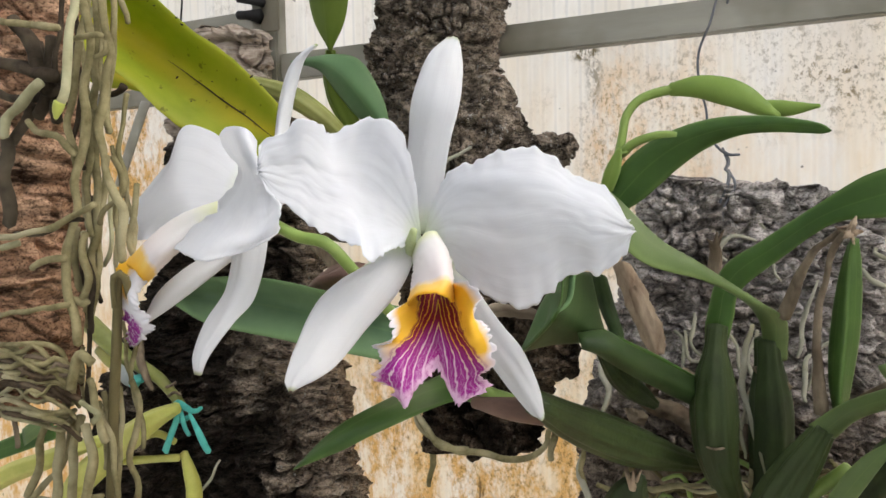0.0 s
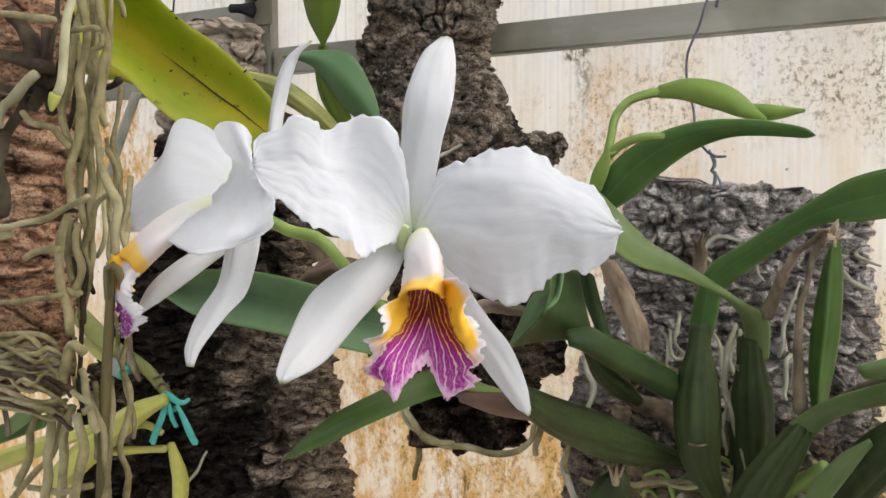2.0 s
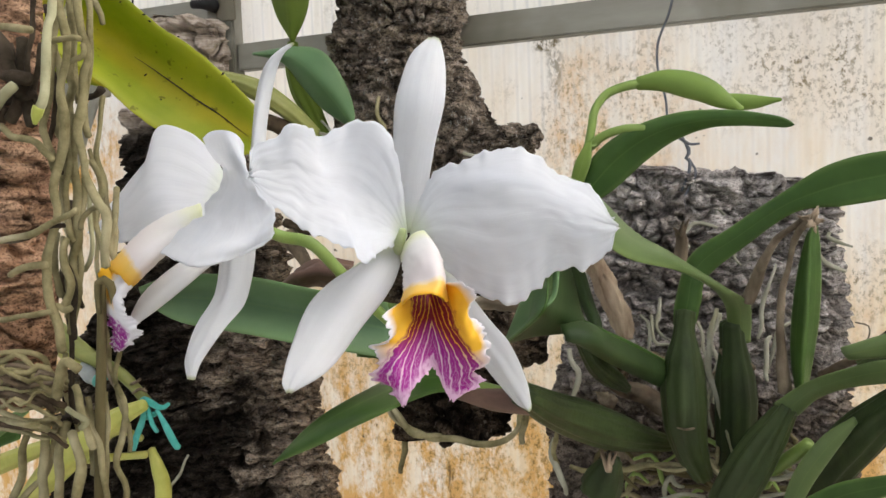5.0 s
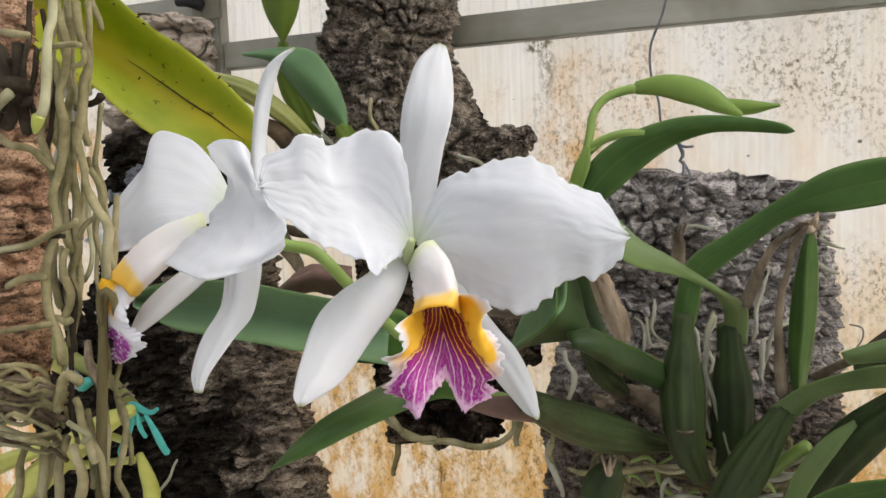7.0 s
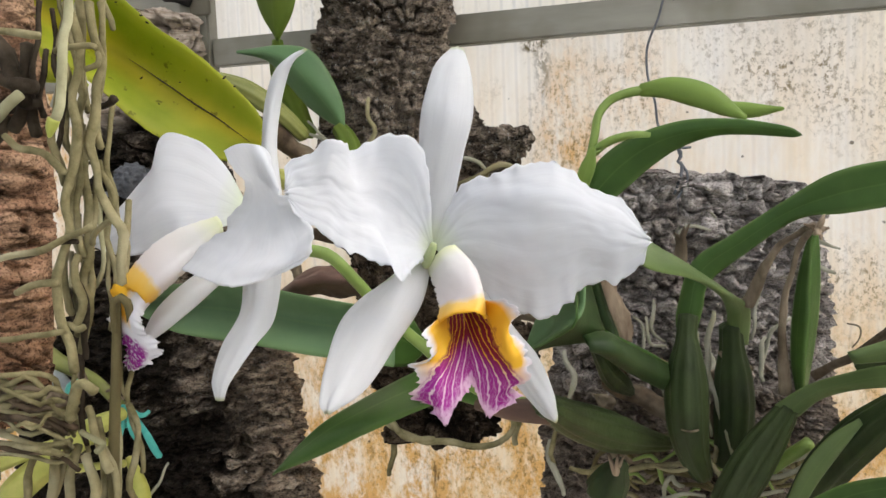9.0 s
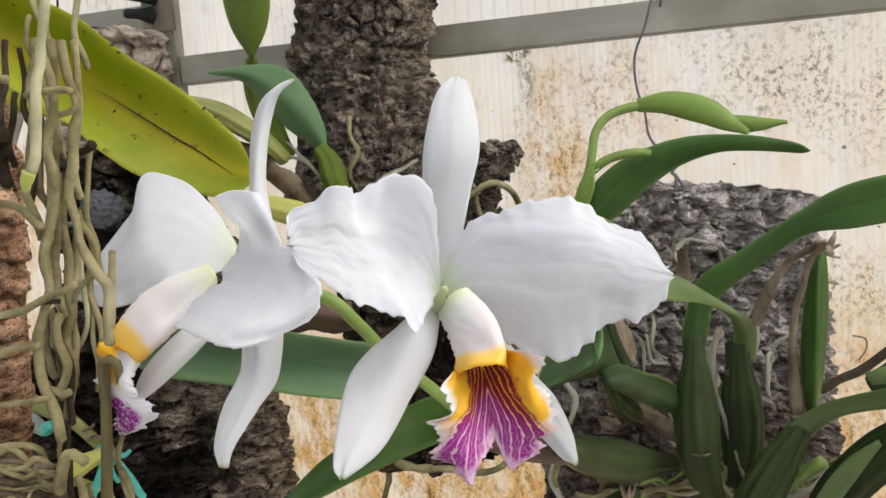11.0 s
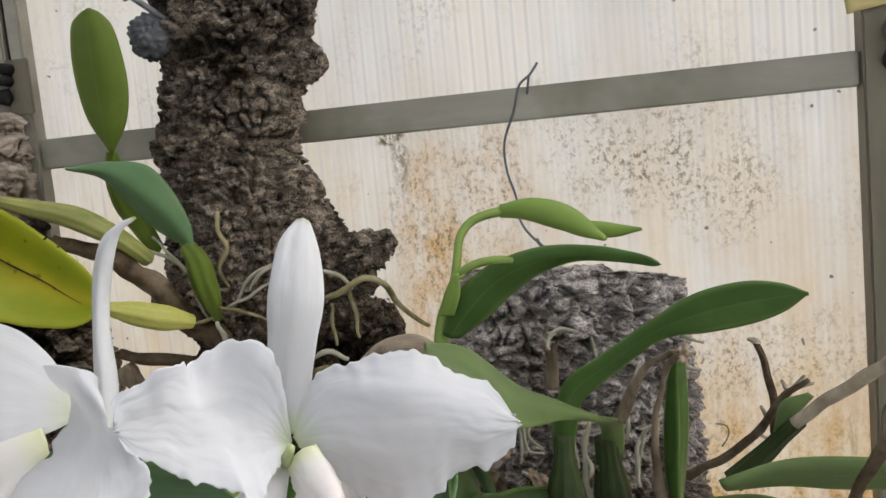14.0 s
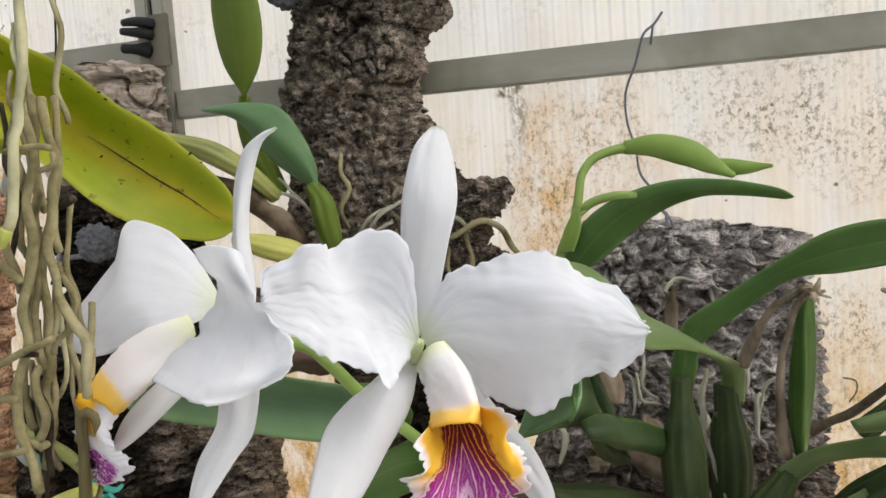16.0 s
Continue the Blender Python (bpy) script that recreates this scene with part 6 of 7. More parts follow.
for pts, r in (([(-0.258, 0.618, 1.508), (-0.256, 0.612, 1.495), (-0.249, 0.610, 1.482), (-0.258, 0.612, 1.470), (-0.255, 0.615, 1.455)], 0.0028), ([(-0.221, 0.615, 1.469), (-0.238, 0.612, 1.459), (-0.246, 0.612, 1.449), (-0.253, 0.612, 1.441)], 0.002), ([(-0.209, 0.615, 1.474), (-0.226, 0.610, 1.464), (-0.238, 0.610, 1.453)], 0.002), ([(-0.221, 0.612, 1.457), (-0.238, 0.608, 1.449), (-0.255, 0.607, 1.442)], 0.0018),
               ([(-0.259, 0.605, 1.443), (-0.238, 0.606, 1.437), (-0.226, 0.610, 1.430)], 0.002), ([(-0.315, 0.615, 1.487), (-0.294, 0.608, 1.480), (-0.282, 0.606, 1.469)], 0.002), ([(-0.310, 0.620, 1.494), (-0.292, 0.612, 1.481), (-0.276, 0.610, 1.458)], 0.0018), ([(-0.274, 0.605, 1.460), (-0.272, 0.605, 1.444), (-0.269, 0.607, 1.435)], 0.002),
               ([(-0.288, 0.602, 1.442), (-0.276, 0.602, 1.435), (-0.260, 0.606, 1.439)], 0.002), ([(-0.262, 0.604, 1.433), (-0.259, 0.605, 1.425), (-0.260, 0.610, 1.413)], 0.003), ([(-0.189, 0.612, 1.442), (-0.170, 0.610, 1.449), (-0.158, 0.612, 1.456), (-0.147, 0.620, 1.450), (-0.140, 0.630, 1.433), (-0.128, 0.635, 1.420), (-0.121, 0.640, 1.414)], 0.0034),
               ([(-0.158, 0.612, 1.456), (-0.168, 0.614, 1.446), (-0.167, 0.620, 1.429), (-0.168, 0.625, 1.412)], 0.0024), ([(-0.191, 0.618, 1.463), (-0.174, 0.614, 1.458), (-0.166, 0.614, 1.448)], 0.0024), ([(-0.184, 0.620, 1.438), (-0.184, 0.620, 1.423), (-0.184, 0.622, 1.408)], 0.002), ([(-0.199, 0.610, 1.402), (-0.185, 0.606, 1.407), (-0.174, 0.612, 1.400)], 0.003), ([(-0.203, 0.605, 1.392), (-0.186, 0.604, 1.399), (-0.177, 0.610, 1.391)], 0.0024)):
    tube("root", pts, [r * 0.5, r * 0.66, r * 0.66, r * 0.4], ROOT if r > 0.003 else rr.choice([ROOT, ROOT_PALE, ROOT]), small, wobble=0.003, seed=int(r * 1e5))
for pts in ([(-0.263, 0.620, 1.281), (-0.256, 0.615, 1.262), (-0.233, 0.612, 1.252), (-0.201, 0.612, 1.249), (-0.170, 0.612, 1.252), (-0.155, 0.615, 1.261), (-0.155, 0.620, 1.271)], [(-0.258, 0.615, 1.275), (-0.242, 0.610, 1.254), (-0.214, 0.610, 1.253)], [(-0.269, 0.650, 1.206), (-0.259, 0.640, 1.237), (-0.264, 0.630, 1.267)], [(-0.157, 0.630, 1.246), (-0.155, 0.630, 1.265), (-0.157, 0.630, 1.277)]):
    tube("root", pts, [0.002, 0.0026, 0.0026, 0.002], ROOT, small, wobble=0.004)

# ---- roots hanging from the reddish log ----
aerial = thing("aerial_roots", (-0.27, 0.33, 1.40), "tangle of olive aerial roots hanging down a cork log", "roots")
def hang(pts, r, mat=ROOT, seed=0):
    r *= 0.56
    return tube("root", pts, [r, r * 0.85, r * 1.15, r * 0.9, r * 1.1, r], mat, aerial, wobble=0.0028, sides=11, seed=seed)


tip_root = hang([(-0.247, 0.322, 1.604), (-0.257, 0.320, 1.526), (-0.260, 0.319, 1.513), (-0.263, 0.319, 1.499), (-0.266, 0.319, 1.487), (-0.270, 0.319, 1.478)], 0.0033, ROOT_AERIAL)
tube("root_tip", [(-0.269, 0.319, 1.480), (-0.271, 0.319, 1.476), (-0.272, 0.319, 1.473)], [0.0026, 0.0024, 0.0008], ROOT_TIP, tip_root, label="yellow-green growing root tip")
hang([(-0.2736, 0.3360, 1.5298), (-0.2681, 0.3360, 1.5152), (-0.2706, 0.3360, 1.5014), (-0.2739, 0.3360, 1.4888), (-0.2720, 0.3360, 1.4757), (-0.2784, 0.3360, 1.4604), (-0.2817, 0.3360, 1.4474), (-0.2826, 0.3360, 1.4316), (-0.2869, 0.3360, 1.4209), (-0.2914, 0.3360, 1.4101), (-0.2896, 0.3360, 1.3940), (-0.2864, 0.3360, 1.3819), (-0.2851, 0.3360, 1.3698)], 0.0036, ROOT, 200)
hang([(-0.2669, 0.3420, 1.5304), (-0.2659, 0.3420, 1.5148), (-0.2628, 0.3420, 1.5042), (-0.2668, 0.3420, 1.4968), (-0.2683, 0.3420, 1.4813), (-0.2712, 0.3420, 1.4684), (-0.2696, 0.3420, 1.4552), (-0.2674, 0.3420, 1.4472), (-0.2642, 0.3420, 1.4379), (-0.2591, 0.3420, 1.4313), (-0.2597, 0.3420, 1.4181), (-0.2609, 0.3420, 1.4089)], 0.0036, ROOT, 201)
hang([(-0.2751, 0.3460, 1.5323), (-0.2762, 0.3460, 1.5114), (-0.2787, 0.3460, 1.4984), (-0.2761, 0.3460, 1.4902), (-0.2816, 0.3460, 1.4800), (-0.2805, 0.3460, 1.4638), (-0.2794, 0.3460, 1.4477), (-0.2801, 0.3460, 1.4342), (-0.2808, 0.3460, 1.4206), (-0.2852, 0.3460, 1.4097), (-0.2839, 0.3460, 1.3987), (-0.2864, 0.3460, 1.3876), (-0.2897, 0.3460, 1.3764)], 0.0036, ROOT, 202)
hang([(-0.2804, 0.3400, 1.5107), (-0.2839, 0.3400, 1.4953), (-0.2886, 0.3400, 1.4798), (-0.2902, 0.3400, 1.4719), (-0.2869, 0.3400, 1.4611), (-0.2854, 0.3400, 1.4530)], 0.0032, ROOT, 203)
hang([(-0.2641, 0.3460, 1.5309), (-0.2651, 0.3460, 1.5103), (-0.2676, 0.3460, 1.4975), (-0.2705, 0.3460, 1.4845), (-0.2698, 0.3460, 1.4686)], 0.0029, ROOT, 204)
hang([(-0.2842, 0.3490, 1.5340), (-0.2891, 0.3490, 1.5132), (-0.2876, 0.3490, 1.4969), (-0.2911, 0.3490, 1.4754), (-0.2878, 0.3490, 1.4644), (-0.2918, 0.3490, 1.4481), (-0.2903, 0.3490, 1.4316)], 0.0033, ROOT, 205)
hang([(-0.2762, 0.3430, 1.4793), (-0.2807, 0.3430, 1.4663), (-0.2796, 0.3430, 1.4503), (-0.2831, 0.3430, 1.4342), (-0.2812, 0.3430, 1.4207)], 0.0027, ROOT, 206)
hang([(-0.2744, 0.3480, 1.4583), (-0.2769, 0.3480, 1.4450), (-0.2799, 0.3480, 1.4315), (-0.2833, 0.3480, 1.4178), (-0.2827, 0.3480, 1.4068), (-0.2865, 0.3480, 1.3930)], 0.0027, ROOT, 207)
hang([(-0.2931, 0.3420, 1.5336), (-0.2959, 0.3420, 1.5180), (-0.2997, 0.3420, 1.5050), (-0.2992, 0.3420, 1.4942)], 0.0023, ROOT_DARK, 208)
hang([(-0.2952, 0.3460, 1.5133), (-0.3000, 0.3460, 1.4975), (-0.2996, 0.3460, 1.4838)], 0.0024, ROOT_DARK, 209)
hang([(-0.2784, 0.3330, 1.5098), (-0.2667, 0.3330, 1.5097), (-0.2578, 0.3330, 1.5098)], 0.0024, ROOT, 210)
hang([(-0.2663, 0.3360, 1.5015), (-0.2605, 0.3360, 1.5025), (-0.2595, 0.3360, 1.5080)], 0.0021, ROOT, 211)
hang([(-0.2669, 0.3460, 1.4367), (-0.2746, 0.3460, 1.4314), (-0.2786, 0.3460, 1.4260)], 0.0023, ROOT, 212)
hang([(-0.2894, 0.3480, 1.4480), (-0.2920, 0.3480, 1.4371), (-0.2886, 0.3480, 1.4260), (-0.2853, 0.3480, 1.4151), (-0.2837, 0.3480, 1.4096)], 0.0029, ROOT, 213)
hang([(-0.2906, 0.3430, 1.4248), (-0.2932, 0.3430, 1.4125), (-0.2920, 0.3430, 1.3988), (-0.2902, 0.3430, 1.3947)], 0.0029, ROOT, 214)
hang([(-0.2814, 0.3400, 1.4221), (-0.2839, 0.3400, 1.4100), (-0.2826, 0.3400, 1.3992), (-0.2848, 0.3400, 1.3924), (-0.2869, 0.3400, 1.3896)], 0.0033, ROOT, 215)
hang([(-0.2910, 0.3380, 1.3905), (-0.2846, 0.3380, 1.3885), (-0.2799, 0.3380, 1.3901)], 0.0026, ROOT, 216)
hang([(-0.2856, 0.3440, 1.4098), (-0.2834, 0.3440, 1.3989), (-0.2869, 0.3440, 1.3851), (-0.2859, 0.3440, 1.3741)], 0.0026, ROOT_DARK, 217)
hang([(-0.3436, 0.3360, 1.4137), (-0.3349, 0.3360, 1.4152), (-0.3243, 0.3360, 1.4175)], 0.0030, ROOT_AERIAL, 218)
hang([(-0.3107, 0.3330, 1.4059), (-0.3006, 0.3330, 1.4083), (-0.2877, 0.3330, 1.4104)], 0.0030, ROOT, 219)
hang([(-0.3358, 0.3320, 1.3821), (-0.3107, 0.3320, 1.3854), (-0.2850, 0.3320, 1.3892)], 0.0024, ROOT, 220)
hang([(-0.2658, 0.3320, 1.4353), (-0.2771, 0.3320, 1.4302), (-0.2964, 0.3320, 1.4250), (-0.3166, 0.3320, 1.4215), (-0.3332, 0.3320, 1.4204)], 0.0027, ROOT, 221)
hang([(-0.2758, 0.3340, 1.4284), (-0.2911, 0.3340, 1.4263), (-0.3070, 0.3340, 1.4231), (-0.3233, 0.3340, 1.4223)], 0.0021, ROOT_DARK, 222)
hang([(-0.2992, 0.3330, 1.4930), (-0.3078, 0.3330, 1.4870), (-0.3182, 0.3330, 1.4815), (-0.3246, 0.3330, 1.4781), (-0.3281, 0.3330, 1.4693)], 0.0045, ROOT_AERIAL, 223)
hang([(-0.3110, 0.3340, 1.4758), (-0.3042, 0.3340, 1.4708), (-0.2907, 0.3340, 1.4683), (-0.2845, 0.3340, 1.4632), (-0.2795, 0.3340, 1.4583)], 0.0029, ROOT, 224)
hang([(-0.3270, 0.3400, 1.5263), (-0.3154, 0.3400, 1.5142), (-0.3100, 0.3400, 1.5029), (-0.3057, 0.3400, 1.4958), (-0.3029, 0.3400, 1.4888)], 0.0064, ROOT_DARK, 225)
hang([(-0.3381, 0.3380, 1.5073), (-0.3216, 0.3380, 1.5030), (-0.3077, 0.3380, 1.4991), (-0.2953, 0.3380, 1.4960)], 0.0055, ROOT_DARK, 226)
hang([(-0.3019, 0.3420, 1.5159), (-0.3038, 0.3420, 1.5026), (-0.3054, 0.3420, 1.4892), (-0.3141, 0.3420, 1.4789)], 0.0052, ROOT_DARK, 227)
hang([(-0.3145, 0.3440, 1.5148), (-0.3093, 0.3440, 1.5007), (-0.3039, 0.3440, 1.4894), (-0.3027, 0.3440, 1.4757)], 0.0045, ROOT_DARK, 228)
hang([(-0.3160, 0.3400, 1.4848), (-0.3206, 0.3400, 1.4763), (-0.3308, 0.3400, 1.4672)], 0.0048, ROOT_DARK, 229)
hang([(-0.3306, 0.3350, 1.5257), (-0.3143, 0.3350, 1.5234), (-0.3025, 0.3350, 1.5200), (-0.2880, 0.3350, 1.5171)], 0.0030, ROOT, 230)
hang([(-0.3426, 0.3420, 1.4925), (-0.3258, 0.3420, 1.4893), (-0.3094, 0.3420, 1.4895), (-0.2975, 0.3420, 1.4900)], 0.0039, ROOT_DARK, 231)
hang([(-0.3294, 0.3360, 1.4682), (-0.3289, 0.3360, 1.4571), (-0.3323, 0.3360, 1.4433), (-0.3308, 0.3360, 1.4265)], 0.0061, ROOT_DARK, 232)
for k in range(20):
    x0, z0 = rr.uniform(-0.004, 0.022), rr.uniform(-0.16, 0.10)
    p0 = arr((-0.290, 0.349, 1.49)) + arr((x0 + 0.06 * z0, 0.5 * x0 + rr.uniform(-0.003, 0.003), z0))
    hang([tuple(p0 + arr((rr.uniform(-0.003, 0.003), rr.uniform(-0.002, 0.002), -0.013 * q))) for q in range(rr.choice([4, 5, 7]))], rr.uniform(0.0018, 0.0030), rr.choice([ROOT, ROOT, ROOT_AERIAL, ROOT_DARK]), 300 + k)
# the bundle that wraps the log's foot
for k in range(26):
    w = rr.uniform(-0.017, 0.014)
    hang([tuple(p + arr((rr.uniform(-0.004, 0.004), rr.uniform(-0.003, 0.002), w + rr.uniform(-0.006, 0.006)))) for p in (arr(v) for v in [(-0.347, 0.332, 1.350), (-0.320, 0.327, 1.353), (-0.302, 0.327, 1.353), (-0.293, 0.334, 1.350), (-0.295, 0.342, 1.343)])], rr.uniform(0.0016, 0.003), rr.choice([ROOT, ROOT, ROOT, TWIG]), 40 + k)
# loose ends hanging below it
hang([(-0.2690, 0.3300, 1.3633), (-0.2743, 0.3300, 1.3674), (-0.2800, 0.3300, 1.3657), (-0.2831, 0.3300, 1.3575), (-0.2835, 0.3300, 1.3499)], 0.0042, ROOT, 200)
hang([(-0.2831, 0.3400, 1.3529), (-0.2798, 0.3400, 1.3422), (-0.2757, 0.3400, 1.3330), (-0.2740, 0.3400, 1.3237)], 0.0033, ROOT, 201)
hang([(-0.2823, 0.3340, 1.3433), (-0.2767, 0.3340, 1.3411), (-0.2712, 0.3340, 1.3384), (-0.2752, 0.3340, 1.3345)], 0.0024, ROOT_AERIAL, 202)
hang([(-0.2994, 0.3400, 1.3405), (-0.3050, 0.3400, 1.3258), (-0.3068, 0.3400, 1.3086), (-0.3117, 0.3400, 1.2792)], 0.0042, ROOT, 203)
hang([(-0.2923, 0.3420, 1.3337), (-0.2986, 0.3420, 1.3119), (-0.3012, 0.3420, 1.2945), (-0.3044, 0.3420, 1.2797)], 0.0039, ROOT, 204)
hang([(-0.2850, 0.3380, 1.3312), (-0.2808, 0.3380, 1.3151), (-0.2856, 0.3380, 1.2979), (-0.2890, 0.3380, 1.2835)], 0.0042, ROOT, 205)
hang([(-0.3167, 0.3420, 1.3299), (-0.3230, 0.3420, 1.3148), (-0.3313, 0.3420, 1.2962), (-0.3348, 0.3420, 1.2883)], 0.0036, ROOT, 206)
hang([(-0.3008, 0.3440, 1.3310), (-0.3101, 0.3440, 1.3100), (-0.3233, 0.3440, 1.2967), (-0.3415, 0.3440, 1.2792)], 0.0030, ROOT, 207)
hang([(-0.2849, 0.3460, 1.3405), (-0.2782, 0.3460, 1.3216), (-0.2752, 0.3460, 1.3053), (-0.2782, 0.3460, 1.2824)], 0.0027, ROOT, 208)
hang([(-0.3254, 0.3420, 1.2882), (-0.3129, 0.3420, 1.2876), (-0.2965, 0.3420, 1.2917), (-0.2807, 0.3420, 1.2960)], 0.0030, ROOT, 209)
hang([(-0.3498, 0.3460, 1.3317), (-0.3483, 0.3460, 1.3198), (-0.3466, 0.3460, 1.3110)], 0.0024, TWIG, 210)
tube("old_stem", [(-0.267, 0.345, 1.401), (-0.268, 0.345, 1.391), (-0.271, 0.346, 1.370), (-0.277, 0.348, 1.337), (-0.283, 0.350, 1.297), (-0.288, 0.352, 1.268)], [0.0018, 0.0024, 0.0025, 0.0026, 0.0027, 0.0028], STAKE, aerial, label="brown-green leafless stem")
tube("old_stem", [(-0.2763, 0.3500, 1.4873), (-0.2707, 0.3500, 1.4871), (-0.2666, 0.3500, 1.4882), (-0.2639, 0.3500, 1.4903)], [0.0012, 0.0016, 0.0014, 0.0022], ROOT_DARK, aerial, label="hooked black root end")
tube("old_stem", [(-0.267, 0.342, 1.387), (-0.266, 0.341, 1.396), (-0.264, 0.340, 1.402), (-0.260, 0.341, 1.403), (-0.259, 0.343, 1.398), (-0.262, 0.346, 1.391)], [0.0012, 0.0014, 0.0016, 0.002, 0.0022, 0.0008], STAKE, aerial, label="withered flower sheath")

# ---- orchid tied to the brown slab ----
tied = thing("orchid_plant", (-0.46, 0.60, 1.22), "yellow-green orchid canes tied to cork with teal string", "orchid")
bulb(tied, [(-0.7296, 0.5720, 1.1625), (-0.6776, 0.5720, 1.1873), (-0.6369, 0.5720, 1.2022), (-0.5981, 0.5720, 1.2169), (-0.5611, 0.5720, 1.2300), (-0.5361, 0.5720, 1.2388)], [0.009, 0.0095, 0.009, 0.008, 0.006, 0.004], BULB_YELLOW, 6, 0.05, "cane")
bulb(tied, [(-0.6106, 0.5770, 1.1722), (-0.5833, 0.5770, 1.1944), (-0.5497, 0.5770, 1.2193), (-0.5211, 0.5770, 1.2392), (-0.4937, 0.5770, 1.2560), (-0.4668, 0.5770, 1.2683)], [0.008, 0.0125, 0.0118, 0.0112, 0.009, 0.0045], BULB_YELLOW, 6, 0.06, "cane")
tube("cane", [(-0.5520, 0.5880, 1.2092), (-0.5344, 0.5880, 1.2119), (-0.5170, 0.5880, 1.2151), (-0.4795, 0.5880, 1.2212)], [0.0034, 0.004, 0.0032, 0.0034], BULB_YELLOW, tied)
tube("cane", [(-0.5542, 0.5900, 1.2115), (-0.5217, 0.5900, 1.2338), (-0.5032, 0.5900, 1.2389), (-0.4849, 0.5900, 1.2339)], [0.003, 0.004, 0.0035, 0.003], BULB_YELLOW, tied)
upper_cane = tube("cane", [(-0.5960, 0.6000, 1.3305), (-0.5782, 0.6000, 1.3182), (-0.5537, 0.6000, 1.3030), (-0.5316, 0.6000, 1.2942), (-0.5114, 0.6000, 1.2855), (-0.4964, 0.6000, 1.2736), (-0.4856, 0.6000, 1.2635)], [0.0085, 0.0088, 0.0080, 0.0066, 0.0056, 0.0048, 0.0045], BULB_OLIVE, tied, sides=18)
tube("node_ring", [(-0.4982, 0.5960, 1.2793), (-0.4894, 0.5940, 1.2824), (-0.4894, 0.5980, 1.2836)], [0.0012, 0.0014, 0.0012], HUSK, upper_cane)
tube("cane", [(-0.5886, 0.6040, 1.3064), (-0.5729, 0.6040, 1.2958), (-0.5588, 0.6040, 1.2873)], [0.006, 0.0072, 0.004], BULB_YELLOW, tied, sides=14)
tube("cane", [(-0.4807, 0.5960, 1.2238), (-0.4748, 0.5960, 1.2080), (-0.4703, 0.5960, 1.1911), (-0.4726, 0.5960, 1.1657)], [0.003, 0.0062, 0.0072, 0.006], BULB_YELLOW, tied, sides=16)
patch("leaf", [[(-0.6389, 0.5560, 1.2254), (-0.6172, 0.5560, 1.2428), (-0.5948, 0.5580, 1.2503)], [(-0.6302, 0.5530, 1.2250), (-0.6098, 0.5530, 1.2392), (-0.5924, 0.5560, 1.2489)], [(-0.6314, 0.5560, 1.2220), (-0.6103, 0.5560, 1.2337), (-0.5943, 0.5580, 1.2473)]], LEAF_UPRIGHT, tied, 0.0014, 18, 9)
tube("dry_stalk", [(-0.522, 0.590, 1.321), (-0.515, 0.585, 1.303), (-0.504, 0.585, 1.279)], [0.003, 0.004, 0.002], HUSK, tied, wobble=0.002)
tube("node_ring", [(-0.497, 0.596, 1.271), (-0.487, 0.594, 1.276), (-0.483, 0.598, 1.273)], [0.0012, 0.0014, 0.0012], HUSK, tied)
tube("root", [(-0.474, 0.600, 1.182), (-0.462, 0.605, 1.198), (-0.453, 0.610, 1.216)], [0.0012, 0.0014, 0.001], ROOT_PALE, tied, wobble=0.002)
patch("leaf", [[(-0.678, 0.550, 1.219), (-0.632, 0.552, 1.236), (-0.583, 0.555, 1.248)], [(-0.677, 0.548, 1.203), (-0.631, 0.550, 1.219), (-0.585, 0.553, 1.236)]], LEAF, tied, 0.0014, 14, 7)
patch("leaf", [[(-0.622, 0.545, 1.242), (-0.599, 0.548, 1.256), (-0.570, 0.550, 1.265)], [(-0.617, 0.543, 1.228), (-0.590, 0.546, 1.245), (-0.567, 0.549, 1.262)]], LEAF_LIGHT, tied, 0.0014, 14, 7)
tie = thing("string_tie", (-0.456, 0.587, 1.245), "teal plastic string tied in a knot round a cane", "string")
tube("knot", [(-0.482, 0.586, 1.265), (-0.471, 0.582, 1.271), (-0.460, 0.580, 1.268), (-0.453, 0.582, 1.265), (-0.449, 0.586, 1.268)], [0.0016, 0.0028, 0.0032, 0.0028, 0.0014], TEAL, tie, flat=0.5)
tube("strand", [(-0.469, 0.581, 1.268), (-0.472, 0.579, 1.254), (-0.479, 0.578, 1.239), (-0.485, 0.579, 1.228)], [0.0018, 0.003, 0.003, 0.0034], TEAL, tie, flat=0.18)
tube("strand", [(-0.457, 0.580, 1.264), (-0.447, 0.578, 1.252), (-0.441, 0.580, 1.238), (-0.438, 0.581, 1.233)], [0.0016, 0.0026, 0.0036, 0.003], TEAL, tie, flat=0.18)
tube("strand", [(-0.466, 0.580, 1.266), (-0.461, 0.578, 1.253), (-0.458, 0.580, 1.245)], [0.0016, 0.0024, 0.002], TEAL, tie, flat=0.25)
tube("strand", [(-0.482, 0.588, 1.261), (-0.479, 0.590, 1.253), (-0.468, 0.590, 1.257)], [0.0024, 0.0024, 0.0024], TEAL, tie, flat=0.5)
bag = thing("plant_tie", (-0.50, 0.595, 1.28), "grey film strip with a teal knot on a cane", "string")
tube("strip", [(-0.553, 0.594, 1.291), (-0.538, 0.590, 1.286), (-0.532, 0.592, 1.280)], [0.006, 0.008, 0.005], BAG, bag, flat=0.5, wobble=0.002)
tube("knot", [(-0.528, 0.586, 1.280), (-0.519, 0.584, 1.287), (-0.515, 0.586, 1.288)], [0.0035, 0.0055, 0.0035], TEAL, bag, wobble=0.002)

